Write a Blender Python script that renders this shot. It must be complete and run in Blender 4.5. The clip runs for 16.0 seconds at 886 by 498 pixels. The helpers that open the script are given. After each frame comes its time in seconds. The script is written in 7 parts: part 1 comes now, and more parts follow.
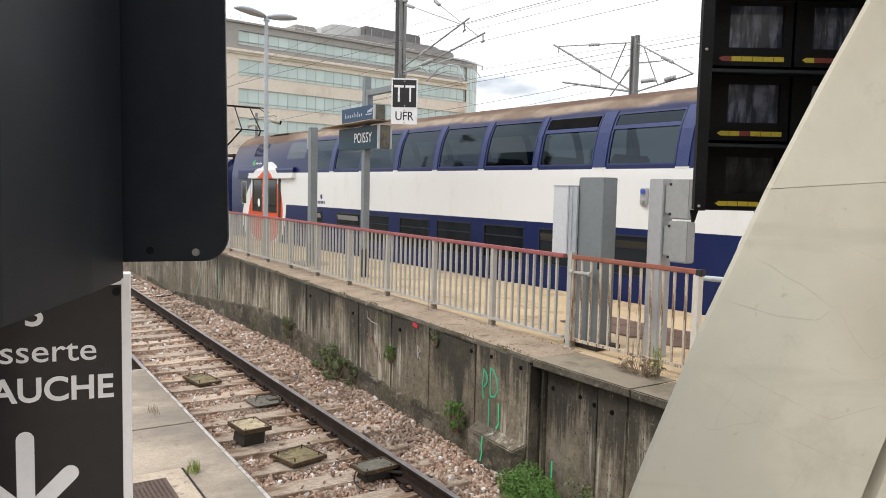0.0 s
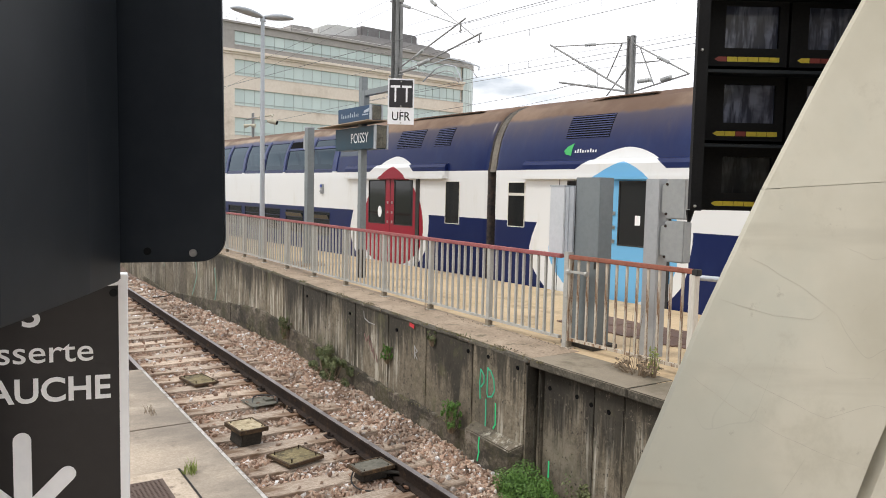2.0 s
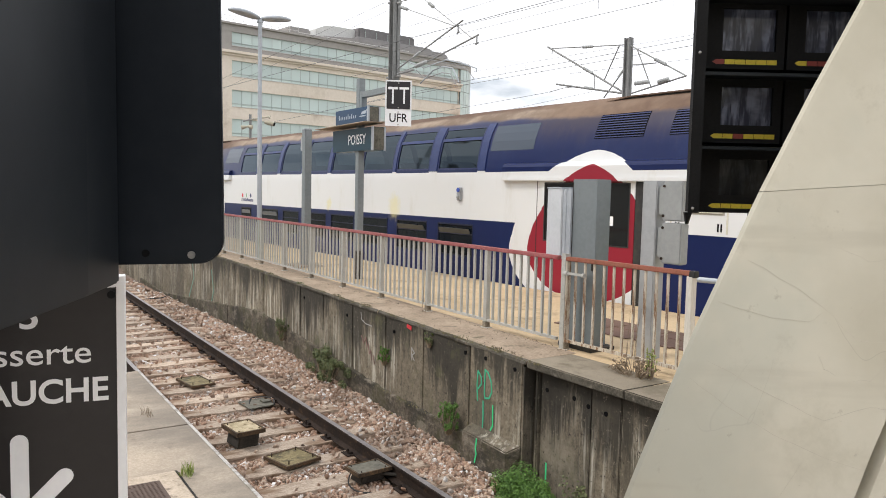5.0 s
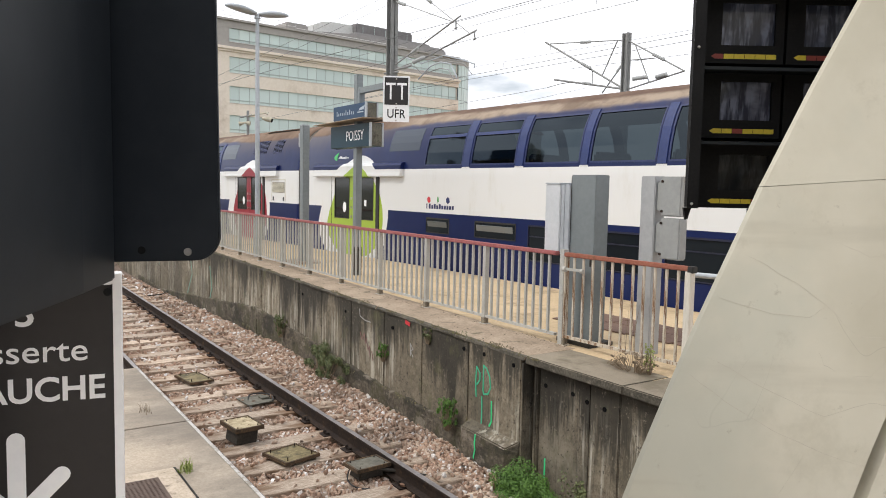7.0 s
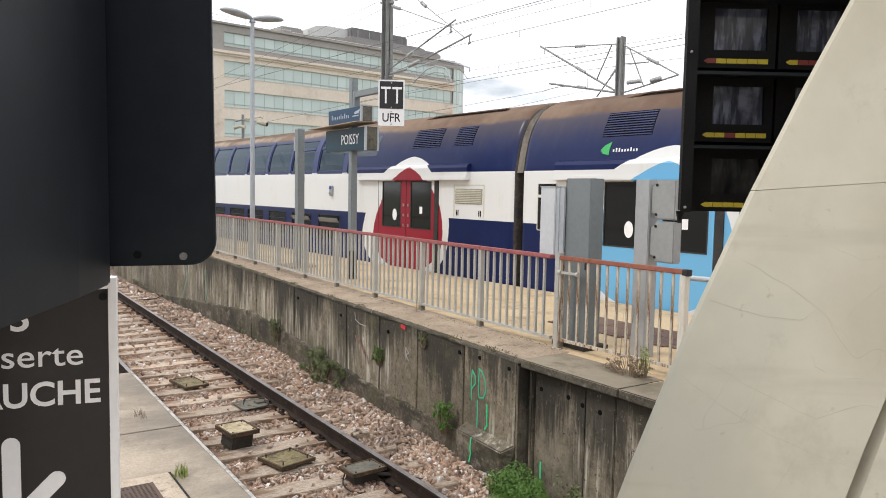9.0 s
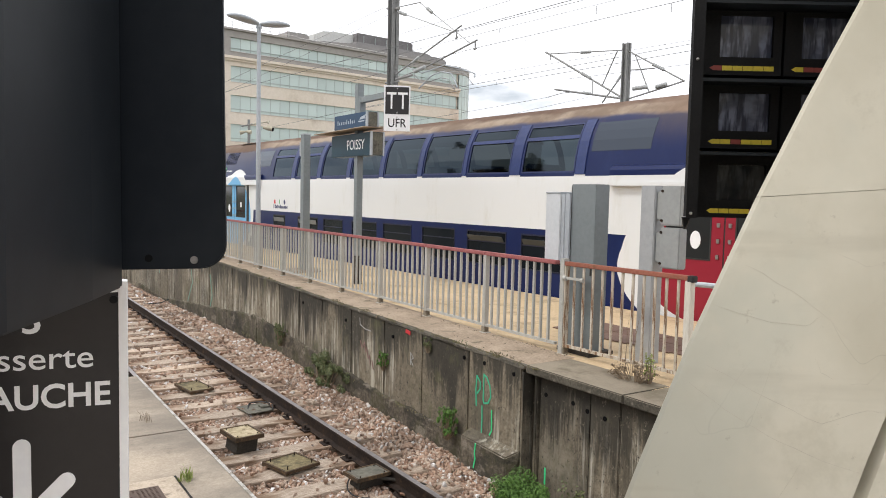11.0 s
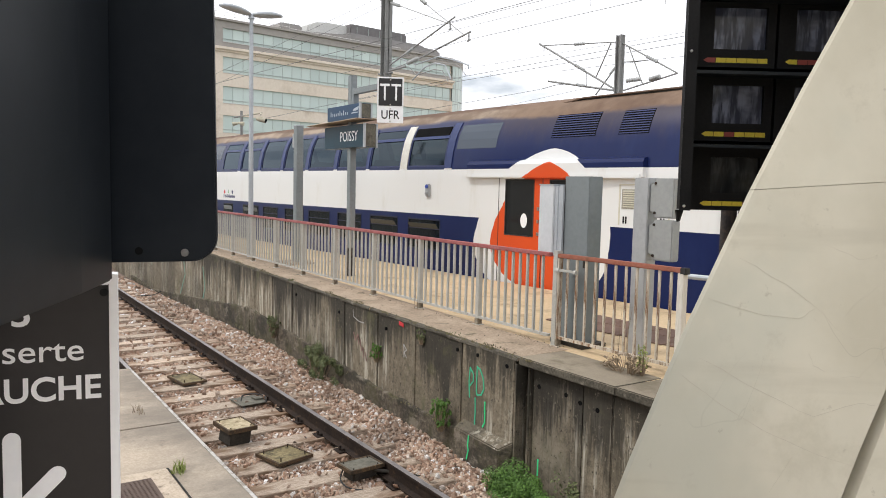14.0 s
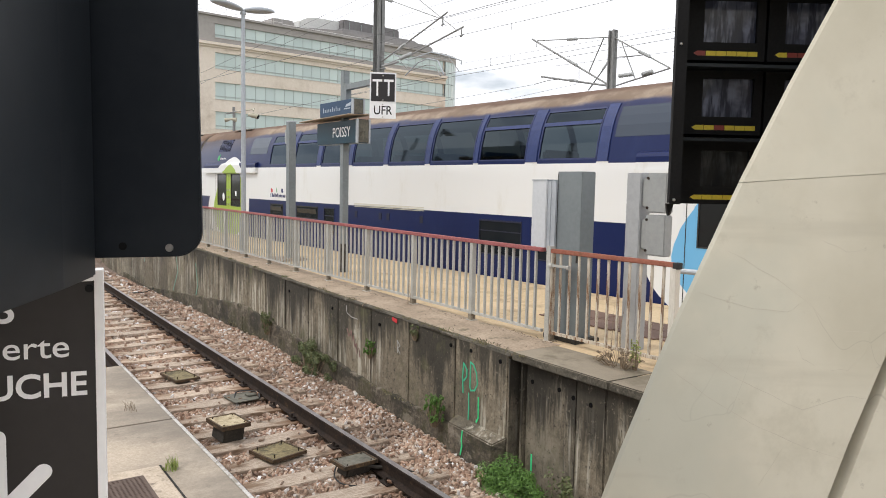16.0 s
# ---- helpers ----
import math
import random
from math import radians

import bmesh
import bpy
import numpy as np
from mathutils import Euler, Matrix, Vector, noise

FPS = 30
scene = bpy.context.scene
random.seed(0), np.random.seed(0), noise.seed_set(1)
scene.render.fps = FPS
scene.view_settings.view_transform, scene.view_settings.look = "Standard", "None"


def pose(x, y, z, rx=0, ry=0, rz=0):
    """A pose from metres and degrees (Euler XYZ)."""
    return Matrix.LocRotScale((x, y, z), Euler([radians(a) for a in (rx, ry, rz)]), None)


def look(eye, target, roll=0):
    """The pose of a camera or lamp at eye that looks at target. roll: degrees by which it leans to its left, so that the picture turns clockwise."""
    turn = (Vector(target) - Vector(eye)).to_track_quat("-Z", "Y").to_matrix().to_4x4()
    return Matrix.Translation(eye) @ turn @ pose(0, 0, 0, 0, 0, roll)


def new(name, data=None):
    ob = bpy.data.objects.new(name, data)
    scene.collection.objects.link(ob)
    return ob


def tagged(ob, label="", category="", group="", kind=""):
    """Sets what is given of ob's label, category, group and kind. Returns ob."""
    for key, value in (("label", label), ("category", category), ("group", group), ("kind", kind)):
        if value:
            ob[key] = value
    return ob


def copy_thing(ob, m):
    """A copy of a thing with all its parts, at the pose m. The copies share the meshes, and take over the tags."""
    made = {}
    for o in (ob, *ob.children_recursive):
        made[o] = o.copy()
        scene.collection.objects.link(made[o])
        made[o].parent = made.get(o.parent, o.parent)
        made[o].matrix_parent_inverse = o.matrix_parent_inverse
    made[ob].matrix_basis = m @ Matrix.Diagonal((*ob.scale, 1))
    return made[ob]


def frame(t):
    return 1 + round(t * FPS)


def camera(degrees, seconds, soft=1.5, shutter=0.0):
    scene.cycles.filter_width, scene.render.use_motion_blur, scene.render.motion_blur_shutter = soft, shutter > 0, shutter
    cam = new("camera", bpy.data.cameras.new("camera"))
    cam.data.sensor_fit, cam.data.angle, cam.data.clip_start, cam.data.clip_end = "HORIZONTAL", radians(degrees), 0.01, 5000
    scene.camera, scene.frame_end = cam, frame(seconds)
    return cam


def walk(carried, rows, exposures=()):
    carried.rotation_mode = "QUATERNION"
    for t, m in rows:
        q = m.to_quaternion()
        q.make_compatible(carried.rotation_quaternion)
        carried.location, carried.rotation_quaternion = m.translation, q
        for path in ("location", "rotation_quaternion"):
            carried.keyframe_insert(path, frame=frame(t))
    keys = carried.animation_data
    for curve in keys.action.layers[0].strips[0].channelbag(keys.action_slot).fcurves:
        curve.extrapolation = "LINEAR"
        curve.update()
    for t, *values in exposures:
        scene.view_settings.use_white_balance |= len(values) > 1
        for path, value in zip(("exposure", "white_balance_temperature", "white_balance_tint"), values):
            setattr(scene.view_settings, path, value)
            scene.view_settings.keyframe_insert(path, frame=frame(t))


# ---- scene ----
# World: x along the near track, y across it towards the train, z up from the near rail's head.
cam = camera(61.477, 16.0, 0.95, 0.0)
walk(cam, [
    (0.0, look((-0.0002, 0.0013, 2.8250), (-8.3855, 5.3923, 2.0353), 1.315)),
    (0.5, look((-0.0003, 0.0014, 2.8249), (-8.3733, 5.4123, 2.0403), 1.270)),
    (1.0, look((0.0000, 0.0001, 2.8247), (-8.3494, 5.4474, 2.0413), 1.256)),
    (1.5, look((0.0000, -0.0000, 2.8244), (-8.3544, 5.4395, 2.0392), 1.242)),
    (2.0, look((0.0017, -0.0003, 2.8255), (-8.3599, 5.4277, 2.0385), 1.251)),
    (2.5, look((0.0024, -0.0028, 2.8256), (-8.3712, 5.4097, 2.0598), 1.299)),
    (3.0, look((0.0021, -0.0023, 2.8255), (-8.3569, 5.4323, 2.0558), 1.367)),
    (3.5, look((0.0028, -0.0042, 2.8251), (-8.3520, 5.4367, 2.0557), 1.341)),
    (4.0, look((0.0025, -0.0041, 2.8261), (-8.3418, 5.4542, 2.0641), 1.329)),
    (6.5, look((-0.0025, 0.0014, 2.8264), (-8.3433, 5.4604, 2.0325), 1.209)),
    (7.0, look((-0.0039, 0.0016, 2.8262), (-8.3306, 5.4784, 2.0074), 1.176)),
    (7.5, look((-0.0036, 0.0018, 2.8260), (-8.3320, 5.4762, 2.0082), 1.188)),
    (8.0, look((-0.0035, 0.0028, 2.8269), (-8.3359, 5.4703, 2.0037), 1.085)),
    (8.5, look((-0.0017, 0.0017, 2.8270), (-8.3206, 5.4917, 2.0176), 1.060)),
    (9.0, look((0.0013, -0.0007, 2.8270), (-8.2950, 5.5292, 2.0578), 1.093)),
    (11.5, look((0.0076, -0.0100, 2.8270), (-8.3338, 5.4616, 2.1327), 1.293)),
    (12.0, look((0.0062, -0.0086, 2.8274), (-8.3228, 5.4803, 2.1209), 1.349)),
    (12.5, look((0.0053, -0.0098, 2.8278), (-8.3016, 5.5075, 2.0837), 1.374)),
    (13.0, look((0.0037, -0.0087, 2.8281), (-8.2760, 5.5448, 2.0502), 1.432)),
    (13.5, look((0.0032, -0.0082, 2.8270), (-8.2890, 5.5242, 2.0315), 1.351)),
    (14.0, look((0.0035, -0.0058, 2.8276), (-8.2769, 5.5430, 2.0236), 1.351)),
    (14.5, look((0.0042, -0.0044, 2.8271), (-8.2450, 5.5922, 2.0341), 1.331)),
    (15.0, look((0.0047, -0.0058, 2.8258), (-8.2300, 5.6098, 2.0176), 1.290)),
    (15.5, look((0.0066, -0.0040, 2.8266), (-8.2274, 5.6092, 1.9940), 1.298)),
    (16.0, look((0.0020, 0.0055, 2.8249), (-8.2270, 5.6221, 1.9671), 1.177)),
])

# ---- light: a bright overcast afternoon ----
SUN_ELEVATION, SUN_TURN = radians(52), radians(200)
world = bpy.data.worlds.new("sky")
scene.world = world
world.use_nodes = True
wn, wl = world.node_tree.nodes, world.node_tree.links
wn.clear()
w_out, w_bg = wn.new("ShaderNodeOutputWorld"), wn.new("ShaderNodeBackground")
sky = wn.new("ShaderNodeTexSky")
sky.sky_type, sky.sun_disc, sky.sun_elevation, sky.sun_rotation = "NISHITA", False, SUN_ELEVATION, SUN_TURN
sky.air_density, sky.dust_density = 1.0, 2.0
w_co, w_map, w_noise, w_ramp = (wn.new("ShaderNode" + n) for n in ("TexCoord", "Mapping", "TexNoise", "ValToRGB"))
w_map.inputs["Scale"].default_value = (1.6, 1.6, 5.0)
w_noise.inputs["Scale"].default_value, w_noise.inputs["Detail"].default_value = 2.2, 7
w_ramp.color_ramp.elements[0].position, w_ramp.color_ramp.elements[1].position = 0.30, 0.44
w_mix = wn.new("ShaderNodeMix")
w_mix.data_type = "RGBA"
w_mix.inputs[7].default_value = (12.3, 12.4, 12.9, 1)
wl.new(w_co.outputs["Generated"], w_map.inputs["Vector"])
wl.new(w_map.outputs["Vector"], w_noise.inputs["Vector"])
wl.new(w_noise.outputs["Fac"], w_ramp.inputs["Fac"])
wl.new(w_ramp.outputs["Color"], w_mix.inputs[0])
wl.new(sky.outputs["Color"], w_mix.inputs[6])
wl.new(w_mix.outputs[2], w_bg.inputs["Color"])
w_bg.inputs["Strength"].default_value = 0.105
wl.new(w_bg.outputs["Background"], w_out.inputs["Surface"])
sun_data = bpy.data.lights.new("sun", "SUN")
sun_data.energy, sun_data.angle, sun_data.color = 1.5, radians(12), (1.0, 0.955, 0.885)
sun = new("sun", sun_data)
sun.matrix_world = look((0, 0, 60), (0 + 20 * math.sin(SUN_TURN) * -1, 0 - 20 * math.cos(SUN_TURN), 60 - 20 * math.tan(SUN_ELEVATION)))
scene.view_settings.exposure = 0.0


# ---- materials ----
class Nodes:
    """Small helper round one node tree."""

    def __init__(self, name):
        self.mat = bpy.data.materials.new(name)
        self.mat.use_nodes = True
        self.n, self.l = self.mat.node_tree.nodes, self.mat.node_tree.links
        self.bsdf = self.n["Principled BSDF"]
        self.co = self.n.new("ShaderNodeTexCoord").outputs["Object"]

    def put(self, socket, v):
        if isinstance(v, bpy.types.NodeSocket):
            self.l.new(v, socket)
        elif isinstance(v, tuple) and len(v) == 3 and socket.type == "RGBA":
            socket.default_value = (*v, 1)
        else:
            socket.default_value = v

    def math(self, op, a, b=0.0, clamp=False):
        n = self.n.new("ShaderNodeMath")
        n.operation, n.use_clamp = op, clamp
        self.put(n.inputs[0], a)
        self.put(n.inputs[1], b)
        return n.outputs[0]

    def step(self, v, lo, hi):
        n = self.n.new("ShaderNodeMapRange")
        n.interpolation_type = "SMOOTHSTEP"
        for k, x in (("Value", v), ("From Min", lo), ("From Max", hi)):
            self.put(n.inputs[k], x)
        return n.outputs[0]

    def mix(self, f, a, b, kind="MIX"):
        n = self.n.new("ShaderNodeMix")
        n.data_type, n.blend_type = "RGBA", kind
        self.put(n.inputs[0], f)
        self.put(n.inputs[6], a)
        self.put(n.inputs[7], b)
        return n.outputs[2]

    def noise(self, scale, detail=4, rough=0.55, stretch=(1, 1, 1), shift=(0, 0, 0), world=False):
        m = self.n.new("ShaderNodeMapping")
        m.inputs["Scale"].default_value, m.inputs["Location"].default_value = stretch, shift
        self.l.new(self.n.new("ShaderNodeNewGeometry").outputs["Position"] if world else self.co, m.inputs["Vector"])
        t = self.n.new("ShaderNodeTexNoise")
        t.inputs["Scale"].default_value, t.inputs["Detail"].default_value, t.inputs["Roughness"].default_value = scale, detail, rough
        self.l.new(m.outputs["Vector"], t.inputs["Vector"])
        return t.outputs["Fac"]

    def split(self):
        s = self.n.new("ShaderNodeSeparateXYZ")
        self.l.new(self.co, s.inputs[0])
        return s.outputs

    def bump(self, height, strength=0.3, distance=0.01):
        b = self.n.new("ShaderNodeBump")
        b.inputs["Strength"].default_value, b.inputs["Distance"].default_value = strength, distance
        self.l.new(height, b.inputs["Height"])
        self.l.new(b.outputs["Normal"], self.bsdf.inputs["Normal"])

    def done(self, color, rough=0.6, metal=0.0):
        self.put(self.bsdf.inputs["Base Color"], color)
        self.put(self.bsdf.inputs["Roughness"], rough)
        self.put(self.bsdf.inputs["Metallic"], metal)
        return self.mat


def surface(name, a, b, rough=0.6, metal=0.0, grain=40.0, patch=3.0, dirt=None, dirt_at=(0.55, 0.75), relief=0.25, stretch=(1, 1, 1), depth=0.004, world=False, vary=0.0):
    """Two tones mixed by fine grain and broad patches, with dirt patches and relief."""
    k = Nodes(name)
    fine, broad = k.noise(grain, 5, 0.6, stretch, world=world), k.noise(patch, 5, 0.6, stretch, (7, 3, 1), world=world)
    c = k.mix(k.step(k.math("ADD", k.math("MULTIPLY", fine, 0.5), k.math("MULTIPLY", broad, 0.5)), 0.36, 0.64), a, b)
    if dirt:
        c = k.mix(k.step(k.noise(patch * 1.7, 7, 0.7, stretch, (1, 9, 4), world=world), *dirt_at), c, dirt)
    if vary:
        info = k.n.new("ShaderNodeObjectInfo")
        c = k.mix(1.0, c, k.mix(info.outputs["Random"], (1 - vary, 1 - vary, 1 - vary), (1 + vary * 0.4, 1 + vary * 0.4, 1 + vary * 0.4)), "MULTIPLY")
    k.bump(fine, relief, depth)
    r = k.math("ADD", rough - 0.06, k.math("MULTIPLY", broad, 0.14))
    return k.done(c, r, metal)


def dull(m, level):
    m.node_tree.nodes["Principled BSDF"].inputs["Specular IOR Level"].default_value = level


def plain(name, color, rough=0.5, metal=0.0):
    return surface(name, tuple(x * 0.9 for x in color), tuple(min(1, x * 1.08) for x in color), rough, metal, 60, 4, None, relief=0.06, depth=0.001)


M = {}
M["cabinet_grey"] = surface("cabinet_grey", (0.175, 0.200, 0.208), (0.205, 0.230, 0.238), 0.5, 0.0, 20, 2, (0.160, 0.178, 0.180), (0.55, 0.8), 0.05)
M["cabinet_white"] = surface("cabinet_white", (0.55, 0.575, 0.595), (0.62, 0.64, 0.66), 0.5, 0.0, 20, 2, (0.5, 0.51, 0.5), (0.55, 0.8), 0.05)
M["cabinet_light"] = surface("cabinet_light", (0.345, 0.355, 0.36), (0.40, 0.41, 0.415), 0.5, 0.0, 20, 2, (0.4, 0.41, 0.41), (0.55, 0.8), 0.05)
M["cabinet_mid"] = surface("cabinet_mid", (0.29, 0.30, 0.295), (0.34, 0.35, 0.34), 0.5, 0.0, 20, 2, (0.31, 0.30, 0.275), (0.55, 0.8), 0.05)
M["black_satin"] = surface("black_satin", (0.0110, 0.0140, 0.0180), (0.0160, 0.0195, 0.0240), 0.42, 0, 25, 3, (0.018, 0.0215, 0.026), (0.55, 0.85), 0.06, depth=0.0008)
M["black_matt"] = surface("black_matt", (0.008, 0.008, 0.009), (0.013, 0.013, 0.014), 0.6, 0, 80, 4, None, relief=0.1, depth=0.0006)
dull(M["black_satin"], 0.22)
dull(M["black_matt"], 0.15)
M["post_foot"] = surface("post_foot_rust", (0.20, 0.17, 0.125), (0.31, 0.27, 0.205), 0.8, 0.1, 60, 8, (0.10, 0.065, 0.04), (0.5, 0.65), 0.4)
M["sign_black"] = surface("sign_black", (0.012, 0.0102, 0.011), (0.016, 0.0138, 0.0145), 0.45, 0, 40, 3, (0.03, 0.026, 0.026), (0.5, 0.8), 0.03, depth=0.0005)
M["sign_white"] = surface("sign_white", (0.88, 0.88, 0.89), (0.93, 0.93, 0.93), 0.5, 0, 60, 12, (0.76, 0.76, 0.77), (0.66, 0.88), 0.04, depth=0.0004)
M["sign_pale"] = plain("sign_pale_print", (0.42, 0.48, 0.54), 0.5)
M["bolt"] = surface("bolt", (0.45, 0.44, 0.42), (0.6, 0.58, 0.55), 0.3, 1.0, 90, 20)
M["rail_side"] = surface("rail_side", (0.022, 0.017, 0.015), (0.050, 0.034, 0.026), 0.8, 0.2, 40, 5, (0.13, 0.078, 0.045), (0.54, 0.78), 0.3)
dull(M["rail_side"], 0.2)
M["rail_head"] = surface("rail_head", (0.26, 0.24, 0.235), (0.42, 0.395, 0.39), 0.32, 0.6, 30, 3, relief=0.03)
k = Nodes("sleeper_wood")
sx_, sy_, sz_ = k.split()
gr = k.noise(12, 6, 0.65, (7, 1.0, 4))
pt = k.noise(1.5, 5, 0.6, (3, 1, 1), (7, 3, 1))
c = k.mix(k.step(gr, 0.36, 0.64), (0.320, 0.242, 0.180), (0.62, 0.515, 0.412))
c = k.mix(k.step(pt, 0.46, 0.66), c, (0.24, 0.155, 0.095))
near_rail = k.math("SUBTRACT", 1.0, k.step(k.math("ABSOLUTE", k.math("SUBTRACT", k.math("ABSOLUTE", sy_), 0.7535)), 0.08, 0.34))
c = k.mix(k.math("MULTIPLY", near_rail, k.step(k.noise(5, 5, 0.65), 0.34, 0.60)), c, (0.185, 0.092, 0.045))
tone = k.n.new("ShaderNodeObjectInfo").outputs["Random"]
c = k.mix(1.0, c, k.mix(tone, (0.76, 0.76, 0.76), (1.18, 1.16, 1.14)), "MULTIPLY")
k.bump(gr, 0.6, 0.006)
M["sleeper"] = k.done(c, 0.85)
M["hairline"] = plain("hairline_crack", (0.49, 0.46, 0.375), 0.8)
M["joint_filler"] = surface("joint_filler", (0.012, 0.011, 0.010), (0.055, 0.048, 0.041), 0.9, 0, 30, 6, (0.02, 0.018, 0.016), (0.42, 0.55), 0.5)
M["gate_worn"] = surface("gate_worn", (0.50, 0.44, 0.35), (0.66, 0.60, 0.50), 0.65, 0.1, 50, 7, (0.20, 0.10, 0.042), (0.475, 0.615), 0.3, (2.6, 2.6, 0.25))
M["end_post_white"] = surface("end_post_white", (0.62, 0.58, 0.50), (0.76, 0.72, 0.64), 0.6, 0.1, 50, 6, (0.34, 0.20, 0.10), (0.60, 0.75), 0.25, (2.2, 2.2, 0.3))
M["bellows_grey"] = surface("bellows_dusty", (0.045, 0.038, 0.033), (0.085, 0.068, 0.056), 0.85, 0, 20, 2, (0.12, 0.09, 0.065), (0.5, 0.7))
M["fence_grey"] = surface("fence_grey", (0.43, 0.425, 0.39), (0.54, 0.53, 0.49), 0.55, 0.2, 60, 5, (0.25, 0.20, 0.15), (0.60, 0.78), 0.2)
M["red_rail"] = surface("red_rail", (0.31, 0.082, 0.080), (0.42, 0.15, 0.145), 0.55, 0.1, 40, 4, (0.36, 0.22, 0.18), (0.58, 0.78), 0.2)
M["red_rail_rusty"] = surface("red_rail_rusty", (0.29, 0.095, 0.06), (0.37, 0.14, 0.09), 0.6, 0.1, 40, 5, (0.20, 0.09, 0.045), (0.52, 0.72), 0.25)
M["platform_ochre"] = surface("platform_ochre", (0.52, 0.385, 0.225), (0.64, 0.49, 0.31), 0.85, 0, 30, 0.9, (0.33, 0.24, 0.145), (0.50, 0.72), 0.3, world=True)
M["coping"] = surface("coping", (0.25, 0.188, 0.132), (0.44, 0.345, 0.252), 0.85, 0, 35, 2.2, (0.125, 0.105, 0.062), (0.54, 0.70), 0.45, world=True)
k = Nodes("near_slab")
g_ = k.noise(60, 5, 0.65, world=True)
c = k.mix(k.step(k.math("ADD", k.math("MULTIPLY", g_, 0.5), k.math("MULTIPLY", k.noise(1.4, 5, 0.6, world=True), 0.5)), 0.38, 0.62), (0.41, 0.335, 0.256), (0.56, 0.475, 0.372))
spot = k.n.new("ShaderNodeSeparateXYZ")
k.l.new(k.n.new("ShaderNodeNewGeometry").outputs["Position"], spot.inputs[0])
# soot trodden in along the platform edge, with ragged tongues reaching inwards
tongue = k.math("ADD", spot.outputs[1], k.math("MULTIPLY", k.math("SUBTRACT", k.noise(1.3, 7, 0.68, (1, 0.6, 1), (2, 5, 1), world=True), 0.5), 2.1))
c = k.mix(k.math("MULTIPLY", k.step(tongue, 0.78, 1.70), 0.85), c, (0.165, 0.142, 0.116))
c = k.mix(k.math("MULTIPLY", k.step(k.noise(0.9, 7, 0.7, shift=(4, 1, 9), world=True), 0.52, 0.68), 0.60), c, (0.190, 0.160, 0.125))
c = k.mix(k.math("MULTIPLY", k.step(k.noise(14, 6, 0.7, shift=(1, 3, 2), world=True), 0.60, 0.70), 0.35), c, (0.13, 0.11, 0.09))
k.bump(g_, 0.4, 0.004)
M["near_slab"] = k.done(c, 0.85)
M["white_line"] = surface("white_line", (0.40, 0.375, 0.345), (0.58, 0.56, 0.53), 0.6, 0, 40, 8, (0.26, 0.23, 0.19), (0.48, 0.64))
M["brown_tile"] = surface("brown_tile", (0.13, 0.075, 0.055), (0.18, 0.11, 0.08), 0.7, 0, 30, 3)
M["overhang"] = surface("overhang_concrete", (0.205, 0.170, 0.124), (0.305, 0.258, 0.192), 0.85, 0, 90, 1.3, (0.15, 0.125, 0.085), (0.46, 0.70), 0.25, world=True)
# slab fronts and undersides: stained concrete darkened so its colour carries their shade
M["slab_edge_shade"] = surface("slab_edge_shaded", (0.045, 0.040, 0.030), (0.135, 0.120, 0.092), 0.9, 0, 40, 2.5, (0.24, 0.215, 0.17), (0.56, 0.70), 0.4, world=True)
M["surround"] = surface("surround_concrete", (0.40, 0.325, 0.245), (0.58, 0.485, 0.38), 0.9, 0, 70, 6, (0.20, 0.16, 0.12), (0.52, 0.7), 0.5)
M["manhole"] = surface("manhole", (0.10, 0.07, 0.055), (0.15, 0.105, 0.085), 0.7, 0.3, 60, 5, (0.18, 0.13, 0.1), (0.55, 0.75), 0.4)
M["gravel_ground"] = surface("gravel_ground", (0.10, 0.07, 0.054), (0.26, 0.19, 0.145), 0.95, 0, 18, 2, (0.10, 0.08, 0.065), (0.5, 0.7), 0.8, depth=0.04, world=True)
M["earth"] = surface("earth", (0.10, 0.10, 0.06), (0.17, 0.16, 0.11), 0.95, 0, 3, 0.2, (0.07, 0.09, 0.04), (0.45, 0.6), 0.5, world=True)
M["board_green"] = surface("board_green", (0.15, 0.118, 0.050), (0.30, 0.245, 0.125), 0.7, 0, 30, 4, (0.070, 0.055, 0.024), (0.46, 0.62), 0.4)
M["board_pale"] = surface("board_pale", (0.34, 0.275, 0.165), (0.56, 0.475, 0.32), 0.75, 0, 22, 5, (0.15, 0.105, 0.04), (0.47, 0.62), 0.4)
M["rust_rim"] = surface("rust_rim", (0.045, 0.032, 0.02), (0.11, 0.065, 0.032), 0.8, 0.1, 50, 8, (0.17, 0.11, 0.05), (0.52, 0.66), 0.4)
M["dark_top"] = surface("dark_top", (0.10, 0.095, 0.075), (0.17, 0.16, 0.125), 0.75, 0, 30, 6, (0.06, 0.055, 0.04), (0.5, 0.68), 0.3)
M["dark_box"] = surface("dark_box", (0.03, 0.027, 0.022), (0.06, 0.052, 0.042), 0.8, 0.1, 40, 6)
M["sign_teal"] = surface("sign_teal", (0.006, 0.034, 0.055), (0.010, 0.046, 0.072), 0.35, 0, 30, 3, relief=0.03)
dull(M["sign_teal"], 0.22)
M["sign_blue"] = surface("sign_blue", (0.012, 0.045, 0.10), (0.02, 0.06, 0.13), 0.35, 0, 30, 3, relief=0.03)
dull(M["sign_blue"], 0.25)
M["grille_shade"] = surface("grille_shade", (0.30, 0.285, 0.235), (0.38, 0.36, 0.30), 0.7)
M["grille_cream"] = surface("grille_cream", (0.56, 0.54, 0.44), (0.66, 0.63, 0.52), 0.6)
M["dark_void"] = surface("dark_void", (0.006, 0.006, 0.007), (0.012, 0.012, 0.012), 0.8)
dull(M["dark_void"], 0.04)
